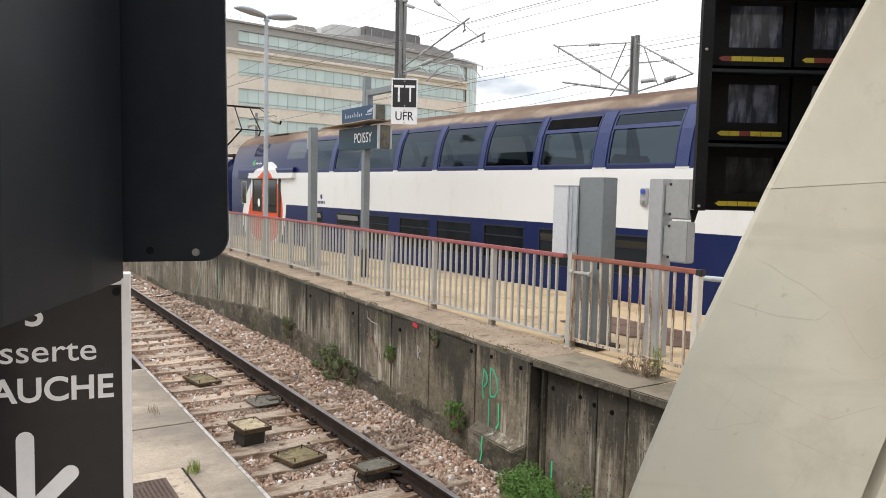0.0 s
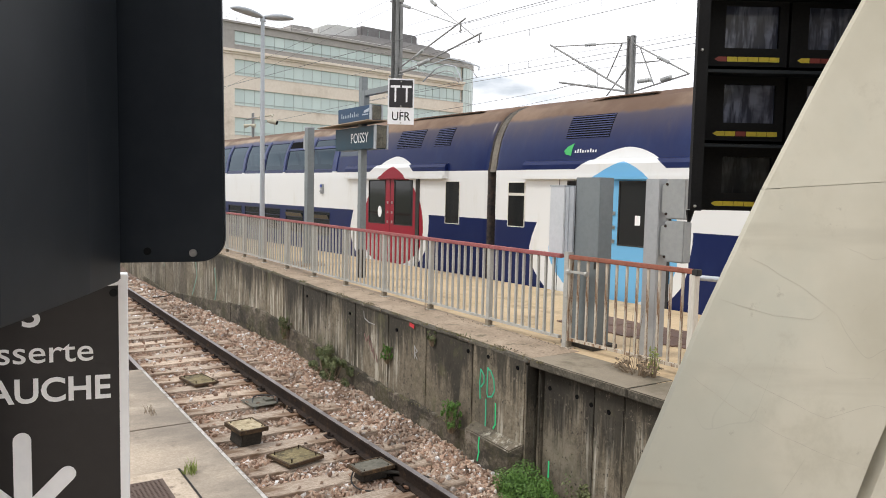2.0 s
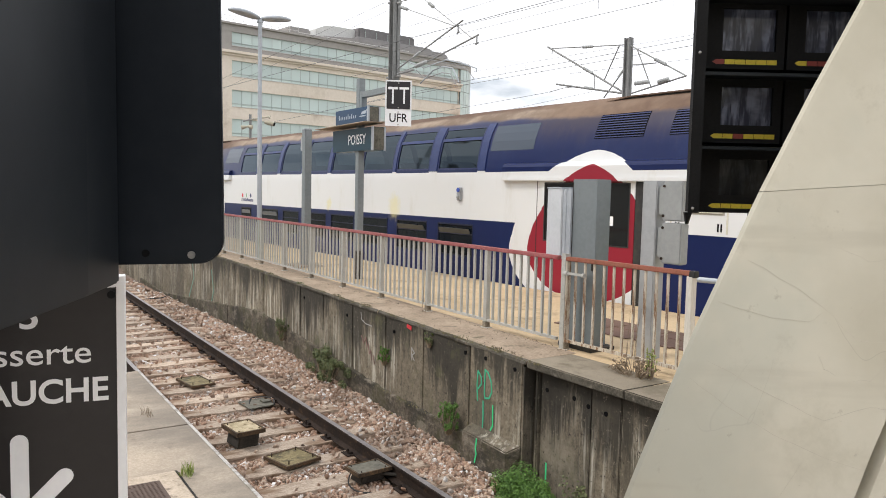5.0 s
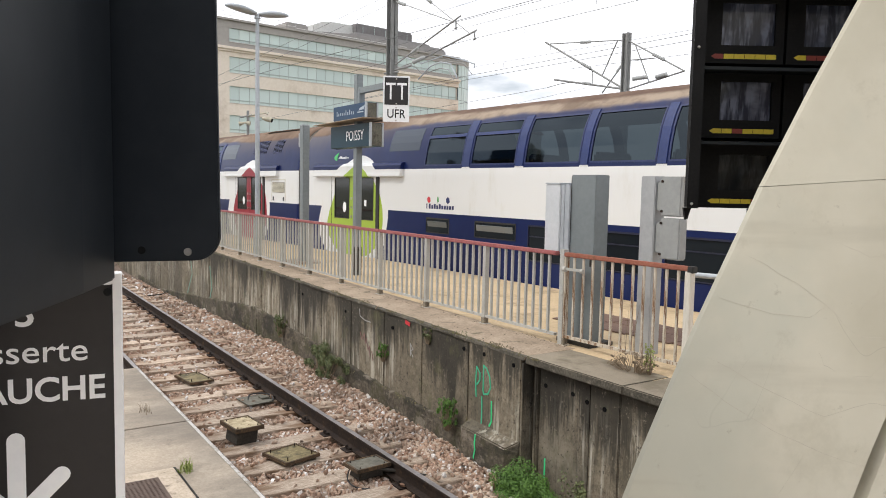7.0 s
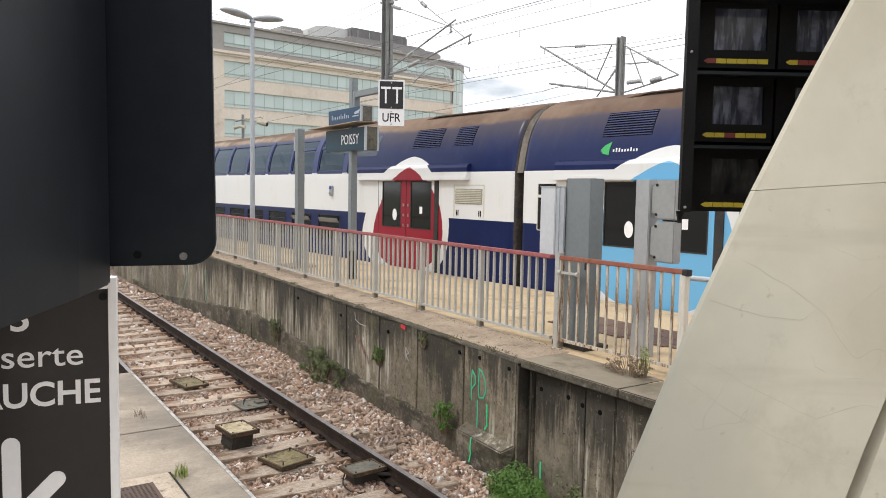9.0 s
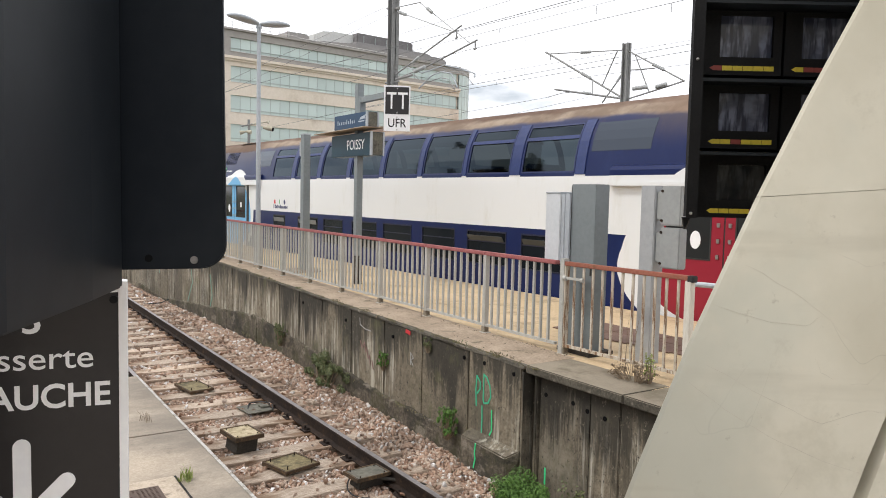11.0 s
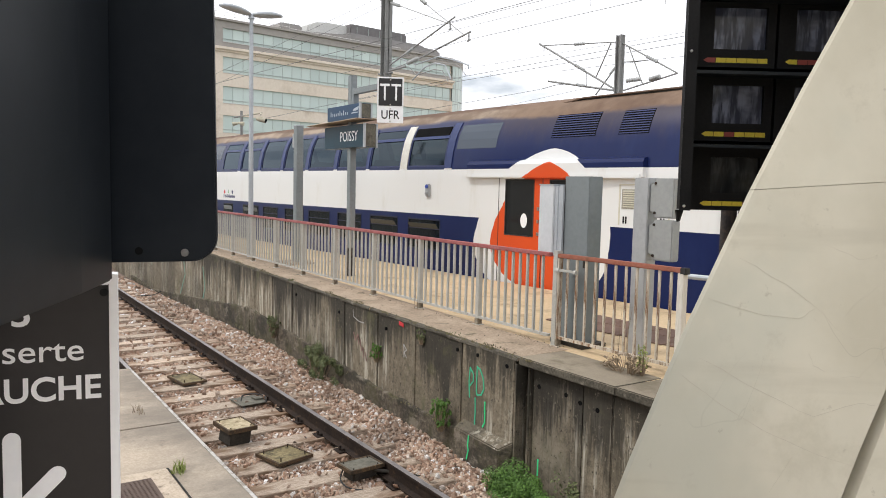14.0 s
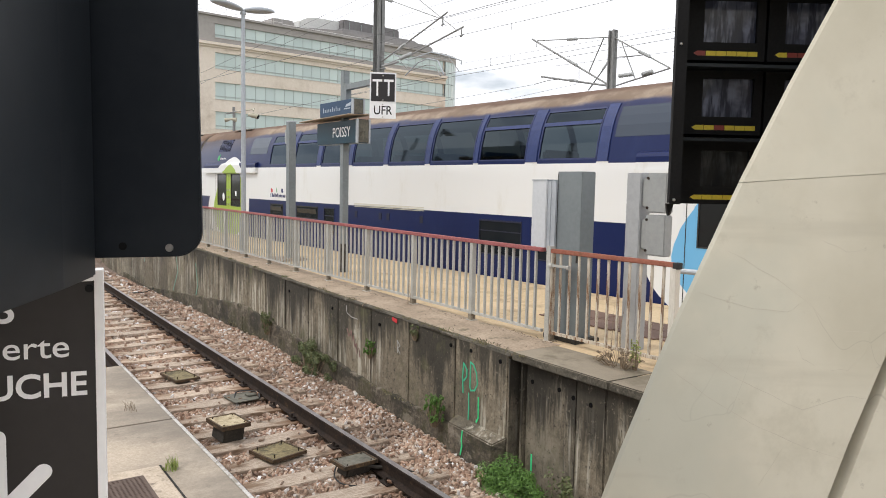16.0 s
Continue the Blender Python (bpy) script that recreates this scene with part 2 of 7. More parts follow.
M["rubber"] = surface("rubber", (0.018, 0.018, 0.019), (0.035, 0.033, 0.03), 0.7, 0, 20, 3, (0.05, 0.042, 0.032), (0.5, 0.7))
M["yellow"] = plain("yellow_tape", (0.70, 0.55, 0.05), 0.5)
M["red_tape"] = plain("red_tape", (0.28, 0.05, 0.04), 0.5)
M["green_paint"] = plain("green_spray_paint", (0.06, 0.50, 0.28), 0.6)
M["green_bright"] = plain("bright_green_spray_paint", (0.05, 0.72, 0.28), 0.5)
M["chalk"] = plain("pale_spray_paint", (0.42, 0.41, 0.39), 0.7)
M["pink_chalk"] = plain("pink_spray_paint", (0.27, 0.16, 0.14), 0.8)
M["red_sticker"] = plain("red_sticker", (0.60, 0.04, 0.05), 0.4)
M["mast_steel"] = surface("mast_steel", (0.22, 0.22, 0.215), (0.30, 0.30, 0.29), 0.6, 0.3, 20, 2, (0.20, 0.19, 0.18), (0.55, 0.8))
M["wire"] = plain("wire_grey", (0.16, 0.16, 0.165), 0.5, 0.2)
M["insulator"] = plain("insulator_pale_glass", (0.46, 0.47, 0.46), 0.25)
M["cantilever_grey"] = surface("cantilever_grey", (0.28, 0.28, 0.275), (0.37, 0.37, 0.36), 0.55, 0.2, 20, 3)
M["lamp_grey"] = surface("lamp_grey", (0.40, 0.43, 0.46), (0.48, 0.51, 0.54), 0.45, 0.2, 20, 2, (0.34, 0.33, 0.31), (0.6, 0.8))
M["pole_grey"] = surface("pole_grey", (0.20, 0.225, 0.23), (0.25, 0.275, 0.28), 0.5, 0.2, 20, 2, (0.25, 0.24, 0.22), (0.6, 0.8))
M["cream"] = plain("cream_plastic", (0.48, 0.44, 0.33), 0.5)
M["facade"] = surface("facade_stone", (0.78, 0.68, 0.565), (0.86, 0.76, 0.65), 0.8, 0, 3, 0.12, (0.50, 0.40, 0.30), (0.5, 0.8), 0.05)
M["facade_grey"] = surface("facade_grey", (0.36, 0.335, 0.31), (0.42, 0.39, 0.36), 0.7, 0, 2, 0.2)
M["facade_core"] = surface("facade_core_dark", (0.16, 0.18, 0.175), (0.22, 0.24, 0.23), 0.6, 0, 2, 0.3)
M["roof_plant"] = surface("roof_plant_dark", (0.16, 0.15, 0.15), (0.20, 0.19, 0.19), 0.7, 0, 2, 0.3)
M["roof_grey"] = surface("roof_plant_grey", (0.25, 0.24, 0.235), (0.31, 0.30, 0.295), 0.7, 0, 2, 0.3)
M["mullion"] = plain("mullion_grey", (0.42, 0.47, 0.45), 0.5)
M["soffit"] = plain("pale_metal", (0.60, 0.60, 0.58), 0.5)


def glass(name, tint, rough=0.04, wave=0.15, back=None, spec=0.5):
    """Coated, tinted glass: mirror-like, with a slight waviness and panes that differ a little."""
    k = Nodes(name)
    info = k.n.new("ShaderNodeObjectInfo")
    c = k.mix(info.outputs["Random"], tint, tuple(min(1, x * 1.5 + 0.004) for x in (back or tint)))
    k.bump(k.noise(2.2, 2), wave, 0.02)
    k.bsdf.inputs["Specular IOR Level"].default_value = spec
    return k.done(c, rough)


k = Nodes("tinted_train_glass")
see, shine, both, fres = (k.n.new("ShaderNode" + q) for q in ("BsdfTransparent", "BsdfGlossy", "MixShader", "Fresnel"))
see.inputs["Color"].default_value = (0.026, 0.036, 0.040, 1)
shine.inputs["Roughness"].default_value = 0.06
shine.inputs["Color"].default_value = (0.60, 0.73, 0.84, 1)
fres.inputs["IOR"].default_value = 1.65
wavy = k.n.new("ShaderNodeBump")
wavy.inputs["Strength"].default_value, wavy.inputs["Distance"].default_value = 0.10, 0.02
k.l.new(k.noise(2.2, 2), wavy.inputs["Height"])
k.l.new(wavy.outputs["Normal"], shine.inputs["Normal"])
k.l.new(fres.outputs["Fac"], both.inputs[0])
k.l.new(see.outputs[0], both.inputs[1])
k.l.new(shine.outputs[0], both.inputs[2])
k.l.new(both.outputs[0], k.n["Material Output"].inputs["Surface"])
M["train_glass"] = k.mat
M["blind_pane"] = glass("blanked_window", (0.040, 0.052, 0.075), 0.22, 0.05, (0.050, 0.064, 0.085), 0.35)
M["tab_white"] = plain("rib_foot_white", (0.74, 0.74, 0.72), 0.4)
M["low_glass"] = glass("dark_lower_glass", (0.007, 0.010, 0.014), 0.08, 0.10, (0.010, 0.013, 0.016), 0.25)
M["hopper_glass"] = glass("open_hopper_glass", (0.11, 0.125, 0.135), 0.12, 0.05, (0.13, 0.145, 0.15), 0.7)
M["hopper_dark"] = glass("dark_hopper_glass", (0.022, 0.026, 0.028), 0.15, 0.05, (0.040, 0.044, 0.044), 0.35)
M["door_glass"] = glass("door_glass", (0.012, 0.013, 0.013), 0.08, 0.05)
M["facade_glass"] = glass("green_facade_glass", (0.50, 0.60, 0.57), 0.10, 0.05, (0.40, 0.47, 0.44), 0.9)


def screen(name, dark, light):
    """Dull monitor picture of upright dark shapes before a paler ground, under glossy glass."""
    k = Nodes(name)
    bars = k.step(k.noise(26, 3, 0.6, (1, 1, 0.18)), 0.42, 0.60)
    patch = k.step(k.noise(9, 3, 0.5, (1, 1, 1.4), (3, 1, 2)), 0.40, 0.62)
    c = k.mix(k.math("MULTIPLY", bars, k.math("ADD", 0.35, k.math("MULTIPLY", patch, 0.65))), dark, light)
    return k.done(c, 0.10)


M["screen"] = screen("monitor_picture", (0.035, 0.040, 0.065), (0.195, 0.215, 0.300))
M["screen_dim"] = screen("dim_monitor_picture", (0.012, 0.014, 0.017), (0.050, 0.055, 0.062))

# ballast stone: pinkish and grey pebbles, each its own tone
k = Nodes("ballast_stone")
isl = k.n.new("ShaderNodeNewGeometry").outputs["Random Per Island"]
ramp = k.n.new("ShaderNodeValToRGB")
cr = ramp.color_ramp
for pos, col in ((0.0, (0.20, 0.135, 0.10)), (0.14, (0.37, 0.232, 0.160)), (0.42, (0.52, 0.352, 0.250)), (0.66, (0.56, 0.432, 0.335)), (0.86, (0.58, 0.470, 0.375)), (1.0, (0.28, 0.25, 0.23))):
    e = cr.elements.new(pos)
    e.color = (*col, 1)
k.l.new(isl, ramp.inputs["Fac"])
c = k.mix(k.step(k.noise(60, 4), 0.35, 0.7), ramp.outputs["Color"], k.mix(0.45, ramp.outputs["Color"], (0.16, 0.12, 0.10)))
c = k.mix(k.step(k.noise(1.1, 5, world=True), 0.46, 0.64), c, k.mix(0.55, c, (0.13, 0.095, 0.07)))
# rust and oil that the wheels have thrown beside the rails
pos = k.n.new("ShaderNodeSeparateXYZ")
k.l.new(k.n.new("ShaderNodeNewGeometry").outputs["Position"], pos.inputs[0])
by_rail = k.math("SUBTRACT", 1.0, k.step(k.math("ABSOLUTE", k.math("SUBTRACT", k.math("ABSOLUTE", k.math("SUBTRACT", pos.outputs[1], 3.012)), 0.7535)), 0.06, 0.42))
c = k.mix(k.math("MULTIPLY", k.math("MULTIPLY", by_rail, k.step(k.noise(3.0, 5, 0.65, world=True), 0.36, 0.56)), 0.7), c, (0.21, 0.105, 0.058))
M["stone"] = k.done(c, 0.9)

# retaining wall: grey concrete, blackened from the top in ragged runs, with pale lime streaks
k = Nodes("weathered_wall")
sx, sy, sz = k.split()
grain = k.math("ADD", k.math("MULTIPLY", k.noise(60, 6, 0.7), 0.45), k.math("MULTIPLY", k.noise(9, 7, 0.72), 0.55))
blotch = k.noise(1.3, 7, 0.66, (1, 1, 0.8))
c = k.mix(k.step(grain, 0.36, 0.64), (0.110, 0.093, 0.069), (0.262, 0.226, 0.172))
c = k.mix(k.math("MULTIPLY", k.step(blotch, 0.50, 0.62), 0.70), c, (0.085, 0.076, 0.057))
c = k.mix(k.math("MULTIPLY", k.step(k.noise(1.0, 6, 0.65, (1, 1, 0.9), (12, 4, 4)), 0.52, 0.66), 0.62), c, (0.385, 0.345, 0.275))
# lime runs, narrow and pale, in some stretches only
lime = k.math("MULTIPLY", k.step(k.noise(13.0, 6, 0.72, (1, 1, 0.045), (6, 1, 3)), 0.50, 0.60), k.step(k.math("ADD", k.noise(0.75, 4, 0.6, (1, 1, 0.7), (5, 8, 2)), k.math("MULTIPLY", k.math("MULTIPLY", k.step(sx, -24.0, -17.0), k.math("SUBTRACT", 1.0, k.step(sx, -11.0, -9.5))), 0.09)), 0.47, 0.60))
c = k.mix(k.math("MULTIPLY", k.math("MULTIPLY", lime, k.math("SUBTRACT", 1.0, k.step(sz, 0.62, 0.98))), 0.85), c, (0.520, 0.500, 0.440))
# black runs: each reaches down from the top by its own length
def spread(v, gain):
    return k.math("MULTIPLY", k.math("SUBTRACT", v, 0.5), gain)


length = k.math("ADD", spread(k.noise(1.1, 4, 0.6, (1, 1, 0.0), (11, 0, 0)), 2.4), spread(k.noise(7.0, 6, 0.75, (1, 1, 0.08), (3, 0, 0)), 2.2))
# the cleanest panel stands before the recess, whose own panels are blackened for damp and for the overhang's shade,
# painted in
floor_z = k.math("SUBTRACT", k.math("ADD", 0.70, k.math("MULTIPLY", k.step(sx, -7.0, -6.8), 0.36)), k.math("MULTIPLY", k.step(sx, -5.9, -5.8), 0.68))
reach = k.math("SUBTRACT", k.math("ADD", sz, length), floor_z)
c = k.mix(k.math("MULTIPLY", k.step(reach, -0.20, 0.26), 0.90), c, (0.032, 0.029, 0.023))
c = k.mix(k.math("MULTIPLY", k.step(k.noise(17.0, 6, 0.7, (1, 1, 0.05), (1, 2, 8)), 0.56, 0.64), 0.55), c, (0.060, 0.053, 0.042))
# scaled skin, pits and a green film
c = k.mix(k.math("MULTIPLY", k.step(k.noise(26, 6, 0.75, (1, 1, 0.7), (1, 1, 1)), 0.58, 0.68), 0.45), c, (0.400, 0.355, 0.285))
c = k.mix(k.math("MULTIPLY", k.step(k.noise(22, 6, 0.75, (1, 1, 0.8), (0, 5, 2)), 0.57, 0.65), 0.85), c, (0.024, 0.020, 0.016))
c = k.mix(k.math("MULTIPLY", k.step(k.noise(1.9, 6, 0.7, (1, 1, 1), (9, 2, 2)), 0.55, 0.67), 0.45), c, (0.115, 0.118, 0.055))
tone = k.n.new("ShaderNodeObjectInfo").outputs["Random"]
c = k.mix(1.0, c, k.mix(tone, (0.78, 0.76, 0.73), (1.22, 1.19, 1.12)), "MULTIPLY")
k.bump(k.math("ADD", grain, blotch), 0.6, 0.012)
M["weathered_wall"] = k.done(c, 0.9)

# base course: black and mossy, with pale scrapes
k = Nodes("base_course")
g_, s_ = k.noise(22, 7, 0.7), k.noise(7, 6, 0.7, (0.4, 1, 2.2), (3, 1, 1))
c = k.mix(k.step(g_, 0.36, 0.66), (0.072, 0.058, 0.043), (0.178, 0.147, 0.108))
c = k.mix(k.math("MULTIPLY", k.step(s_, 0.58, 0.66), 0.7), c, (0.27, 0.235, 0.185))
c = k.mix(k.math("MULTIPLY", k.step(k.noise(2.3, 6, 0.68, (1, 1, 1.3), (8, 8, 1)), 0.46, 0.58), 0.75), c, (0.070, 0.066, 0.032))
c = k.mix(k.math("MULTIPLY", k.step(k.noise(1.2, 6, 0.65, (1, 1, 2.0), (2, 5, 1)), 0.52, 0.62), 0.75), c, (0.030, 0.026, 0.020))
c = k.mix(k.math("MULTIPLY", k.step(k.noise(2.0, 7, 0.7, (1, 1, 1.6), (5, 1, 7)), 0.55, 0.64), 0.65), c, (0.30, 0.26, 0.205))
c = k.mix(k.math("MULTIPLY", k.step(k.noise(40, 5, 0.7), 0.62, 0.70), 0.8), c, (0.012, 0.011, 0.010))
k.bump(k.math("ADD", g_, s_), 0.8, 0.02)
M["base_course"] = k.done(c, 0.92)

BLUE, WHITE = (0.0085, 0.0170, 0.080), (0.765, 0.772, 0.765)
EGG = {"red": (0.29, 0.022, 0.038), "blue": (0.17, 0.45, 0.72), "green": (0.36, 0.50, 0.07), "orange": (0.66, 0.085, 0.02)}
DOOR_FRONT, DOOR_REAR = 21.15, 3.35


def livery(name, front, rear, leading=False, stains=()):
    """Carriage paint: blue, white band, egg shapes round the two doors, brown brake dust on the roof. x runs along the carriage, z is the height."""
    k = Nodes(name)
    x, y, z = k.split()
    wob = k.math("MULTIPLY", k.math("SUBTRACT", k.noise(5, 3), 0.5), 0.05)

    def egg(cx, half, cz, up, down, lean, sharp):
        """Egg that narrows upwards and leans back; positive inside."""
        dz = k.math("SUBTRACT", z, cz)
        u = k.math("DIVIDE", k.math("MAXIMUM", dz, 0.0), up)
        d = k.math("DIVIDE", k.math("MINIMUM", dz, 0.0), down)
        wide = k.math("MULTIPLY", k.math("POWER", k.math("MAXIMUM", k.math("SUBTRACT", 1.0, k.math("MULTIPLY", u, u)), 0.0), sharp), k.math("POWER", k.math("MAXIMUM", k.math("SUBTRACT", 1.0, k.math("MULTIPLY", d, d)), 0.0), 0.5))
        mid = k.math("SUBTRACT", cx, k.math("MULTIPLY", k.math("MAXIMUM", dz, 0.0), lean))
        dx = k.math("ABSOLUTE", k.math("ADD", k.math("SUBTRACT", x, mid), wob))
        return k.math("SUBTRACT", k.math("MULTIPLY", wide, half), dx)

    dirty_white = k.mix(k.step(k.noise(1.6, 6, 0.7, (1, 1, 0.3)), 0.52, 0.78), WHITE, (0.67, 0.66, 0.61))
    faded_blue = k.mix(k.step(k.noise(1.3, 6, 0.7, (1, 1, 0.5)), 0.45, 0.75), BLUE, (0.0135, 0.0260, 0.098))
    band = k.math("MULTIPLY", k.step(z, 2.295, 2.300), k.math("SUBTRACT", 1.0, k.step(z, 3.215, 3.220)))
    if leading:
        band = k.math("MULTIPLY", band, k.math("SUBTRACT", 1.0, k.step(x, DOOR_FRONT + 1.2, DOOR_FRONT + 1.21)))
    c = k.mix(band, faded_blue, dirty_white)
    for px, pz, pr in stains:
        ddx, ddz = k.math("SUBTRACT", x, px), k.math("MULTIPLY", k.math("SUBTRACT", z, pz), 0.8)
        away = k.math("POWER", k.math("ADD", k.math("MULTIPLY", ddx, ddx), k.math("MULTIPLY", ddz, ddz)), 0.5)
        blot = k.math("SUBTRACT", 1.0, k.step(k.math("ADD", away, k.math("MULTIPLY", k.math("SUBTRACT", k.noise(7, 5, 0.7), 0.5), 0.35)), pr * 0.3, pr))
        c = k.mix(k.math("MULTIPLY", blot, 0.5), c, (0.78, 0.70, 0.30))
    for cx, tone, lean in ((DOOR_FRONT, front, 0.06), (DOOR_REAR, rear, 0.0)):
        c = k.mix(k.step(egg(cx + 0.27, 1.67, 1.85, 1.71, 1.00, 0.21 + lean, 0.60), 0.0, 0.01), c, dirty_white)
        c = k.mix(k.step(egg(cx + 0.12, 1.33, 1.87, 1.46, 0.80, 0.15 + lean, 0.75), 0.0, 0.01), c, EGG[tone])
    # roof: tan wash along its edge, brown brake dust above, and grime that runs down over the carriage ends
    ends = k.step(k.math("ABSOLUTE", k.math("SUBTRACT", x, 12.25)), 6.6, 8.2)
    ragged = k.math("ADD", z, k.math("MULTIPLY", k.math("SUBTRACT", k.noise(0.8, 6, 0.65, (1, 1, 2)), 0.5), 0.24))
    upper = k.step(k.math("ADD", ragged, k.math("MULTIPLY", ends, 0.06)), 4.16, 4.25)
    tan = k.mix(k.step(k.noise(0.7, 6, 0.65), 0.40, 0.62), (0.20, 0.145, 0.105), (0.36, 0.285, 0.215))
    brown = k.mix(k.step(k.noise(0.5, 6, 0.65, (1, 1, 1), (3, 3, 3)), 0.42, 0.62), (0.125, 0.074, 0.050), (0.215, 0.142, 0.098))
    dust = k.mix(k.math("MAXIMUM", k.step(ragged, 4.32, 4.42), k.math("MULTIPLY", ends, 0.85)), tan, brown)
    grime = k.math("MULTIPLY", k.math("ADD", k.math("MULTIPLY", ends, 0.55), 0.12), k.step(k.math("ADD", z, k.math("MULTIPLY", k.noise(1.6, 6, 0.7, (1, 1, 0.3)), 0.35)), 3.75, 4.42))
    c = k.mix(grime, c, (0.085, 0.062, 0.052))
    c = k.mix(upper, c, dust)
    c = k.mix(k.math("MULTIPLY", k.math("MULTIPLY", k.step(z, 3.3, 4.1), k.step(k.noise(4, 6, 0.7, (1, 1, 0.15)), 0.5, 0.7)), 0.22), c, (0.10, 0.075, 0.06))
    k.bump(k.noise(1.2, 2), 0.06, 0.02)
    k.bsdf.inputs["Specular IOR Level"].default_value = 0.26
    rough = k.math("ADD", 0.30, k.math("MULTIPLY", upper, 0.5))
    return k.done(c, rough)


M["panel_white"] = surface("panel_white", (0.62, 0.60, 0.54), (0.72, 0.70, 0.64), 0.45, 0, 20, 3, (0.5, 0.47, 0.4), (0.55, 0.8), 0.05)
M["train_blue"] = surface("train_blue", (0.015, 0.023, 0.10), (0.024, 0.035, 0.135), 0.35, 0, 20, 2, (0.05, 0.05, 0.10), (0.6, 0.85), 0.05)
M["train_rib"] = surface("train_rib", (0.014, 0.029, 0.115), (0.022, 0.040, 0.150), 0.4, 0, 20, 2, (0.06, 0.06, 0.12), (0.6, 0.85), 0.05)
for tone, rgb in EGG.items():
    M["door_" + tone] = surface("door_paint_" + tone, tuple(v * 0.92 for v in rgb), rgb, 0.35, 0, 20, 2, tuple(v * 0.7 for v in rgb), (0.6, 0.85), 0.04)

M["roof_tile"] = plain("orange_roof_tile", (0.40, 0.20, 0.10), 0.8)
M["green_pale"] = plain("pale_green_spray", (0.20, 0.34, 0.27), 0.7)
k = Nodes("strut_concrete")
g_, p_ = k.noise(70, 5), k.noise(1.8, 6, 0.6)
c = k.mix(k.step(p_, 0.35, 0.65), (0.47, 0.44, 0.345), (0.595, 0.565, 0.465))
c = k.mix(k.math("MULTIPLY", k.step(k.noise(5, 6, 0.7), 0.52, 0.72), 0.5), c, (0.42, 0.395, 0.305))
vor = k.n.new("ShaderNodeTexVoronoi")
vor.feature = "DISTANCE_TO_EDGE"
vor.inputs["Scale"].default_value = 4.2
warp = k.n.new("ShaderNodeMapping")
k.l.new(k.co, warp.inputs["Vector"])
k.l.new(k.mix(0.35, warp.outputs["Vector"], k.n.new("ShaderNodeTexNoise").outputs["Color"]), vor.inputs["Vector"])
crack = k.math("MULTIPLY", k.math("SUBTRACT", 1.0, k.step(vor.outputs["Distance"], 0.0, 0.0045)), k.step(k.noise(4.1, 3, 0.5, (1, 1, 1), (4, 4, 4)), 0.46, 0.60))
c = k.mix(k.math("MULTIPLY", crack, 0.3), c, (0.25, 0.23, 0.18))
k.bump(g_, 0.10, 0.002)
c = k.mix(k.math("MULTIPLY", k.step(k.noise(2.6, 5, 0.6, (1, 1, 1), (8, 2, 5)), 0.48, 0.66), 0.6), c, (0.47, 0.475, 0.40))
c = k.mix(k.math("MULTIPLY", k.step(k.noise(9, 7, 0.75, (1, 1, 1), (3, 2, 5)), 0.58, 0.70), 0.25), c, (0.36, 0.33, 0.255))
c = k.mix(k.math("MULTIPLY", k.step(k.noise(3.0, 4, 0.6, (0.5, 0.5, 5), (1, 6, 2)), 0.55, 0.70), 0.35), c, (0.40, 0.375, 0.30))
c = k.mix(k.math("MULTIPLY", k.step(k.noise(30, 5, 0.7, (1, 1, 1), (6, 3, 5)), 0.64, 0.72), 0.45), c, (0.30, 0.27, 0.21))
M["strut_concrete"] = k.done(c, 0.75)

# foliage
for nm, a, b in (("leaf_bright", (0.05, 0.12, 0.018), (0.14, 0.27, 0.045)), ("leaf_grass", (0.20, 0.26, 0.06), (0.36, 0.40, 0.13)), ("leaf_dull", (0.06, 0.085, 0.025), (0.19, 0.21, 0.09)), ("moss", (0.070, 0.064, 0.030), (0.170, 0.145, 0.060)), ("crumb", (0.055, 0.042, 0.026), (0.20, 0.145, 0.085)), ("leaf_dry", (0.16, 0.115, 0.075), (0.31, 0.235, 0.155))):
    k = Nodes(nm)
    c = k.mix(k.n.new("ShaderNodeNewGeometry").outputs["Random Per Island"], a, b)
    k.bsdf.inputs["Subsurface Weight"].default_value = 0.0
    M[nm] = k.done(c, 0.6)


# ---- mesh helpers ----
def part(name, bm, material, parent=None, label="", smooth=False, bevel=0.0):
    """Links a bmesh as one mesh object, under a thing or a part."""
    if bevel:
        bmesh.ops.bevel(bm, geom=[e for e in bm.edges if e.is_manifold and e.calc_face_angle(0) > 0.6], offset=bevel, segments=2, affect="EDGES", clamp_overlap=True)
    me = bpy.data.meshes.new(name)
    bm.to_mesh(me)
    bm.free()
    for m in material if isinstance(material, (list, tuple)) else [material]:
        me.materials.append(m)
    if smooth:
        me.shade_smooth()
    ob = new(name, me)
    ob.parent = parent
    if label:
        tagged(ob, label)
    return ob


def thing(name, label, category, m=None, group="", kind=""):
    ob = tagged(new(name), label, category, group, kind)
    if m is not None:
        ob.matrix_basis = m
    return ob


def box(bm, lo, hi, mat=0, m=None):
    c = [(lo[i] + hi[i]) / 2 for i in range(3)]
    s = [abs(hi[i] - lo[i]) for i in range(3)]
    mm = Matrix.Translation(c) @ Matrix.Diagonal((*s, 1))
    r = bmesh.ops.create_cube(bm, size=1, matrix=(m @ mm) if m is not None else mm)
    if mat:
        for f in {f for v in r["verts"] for f in v.link_faces}:
            f.material_index = mat
    return r["verts"]


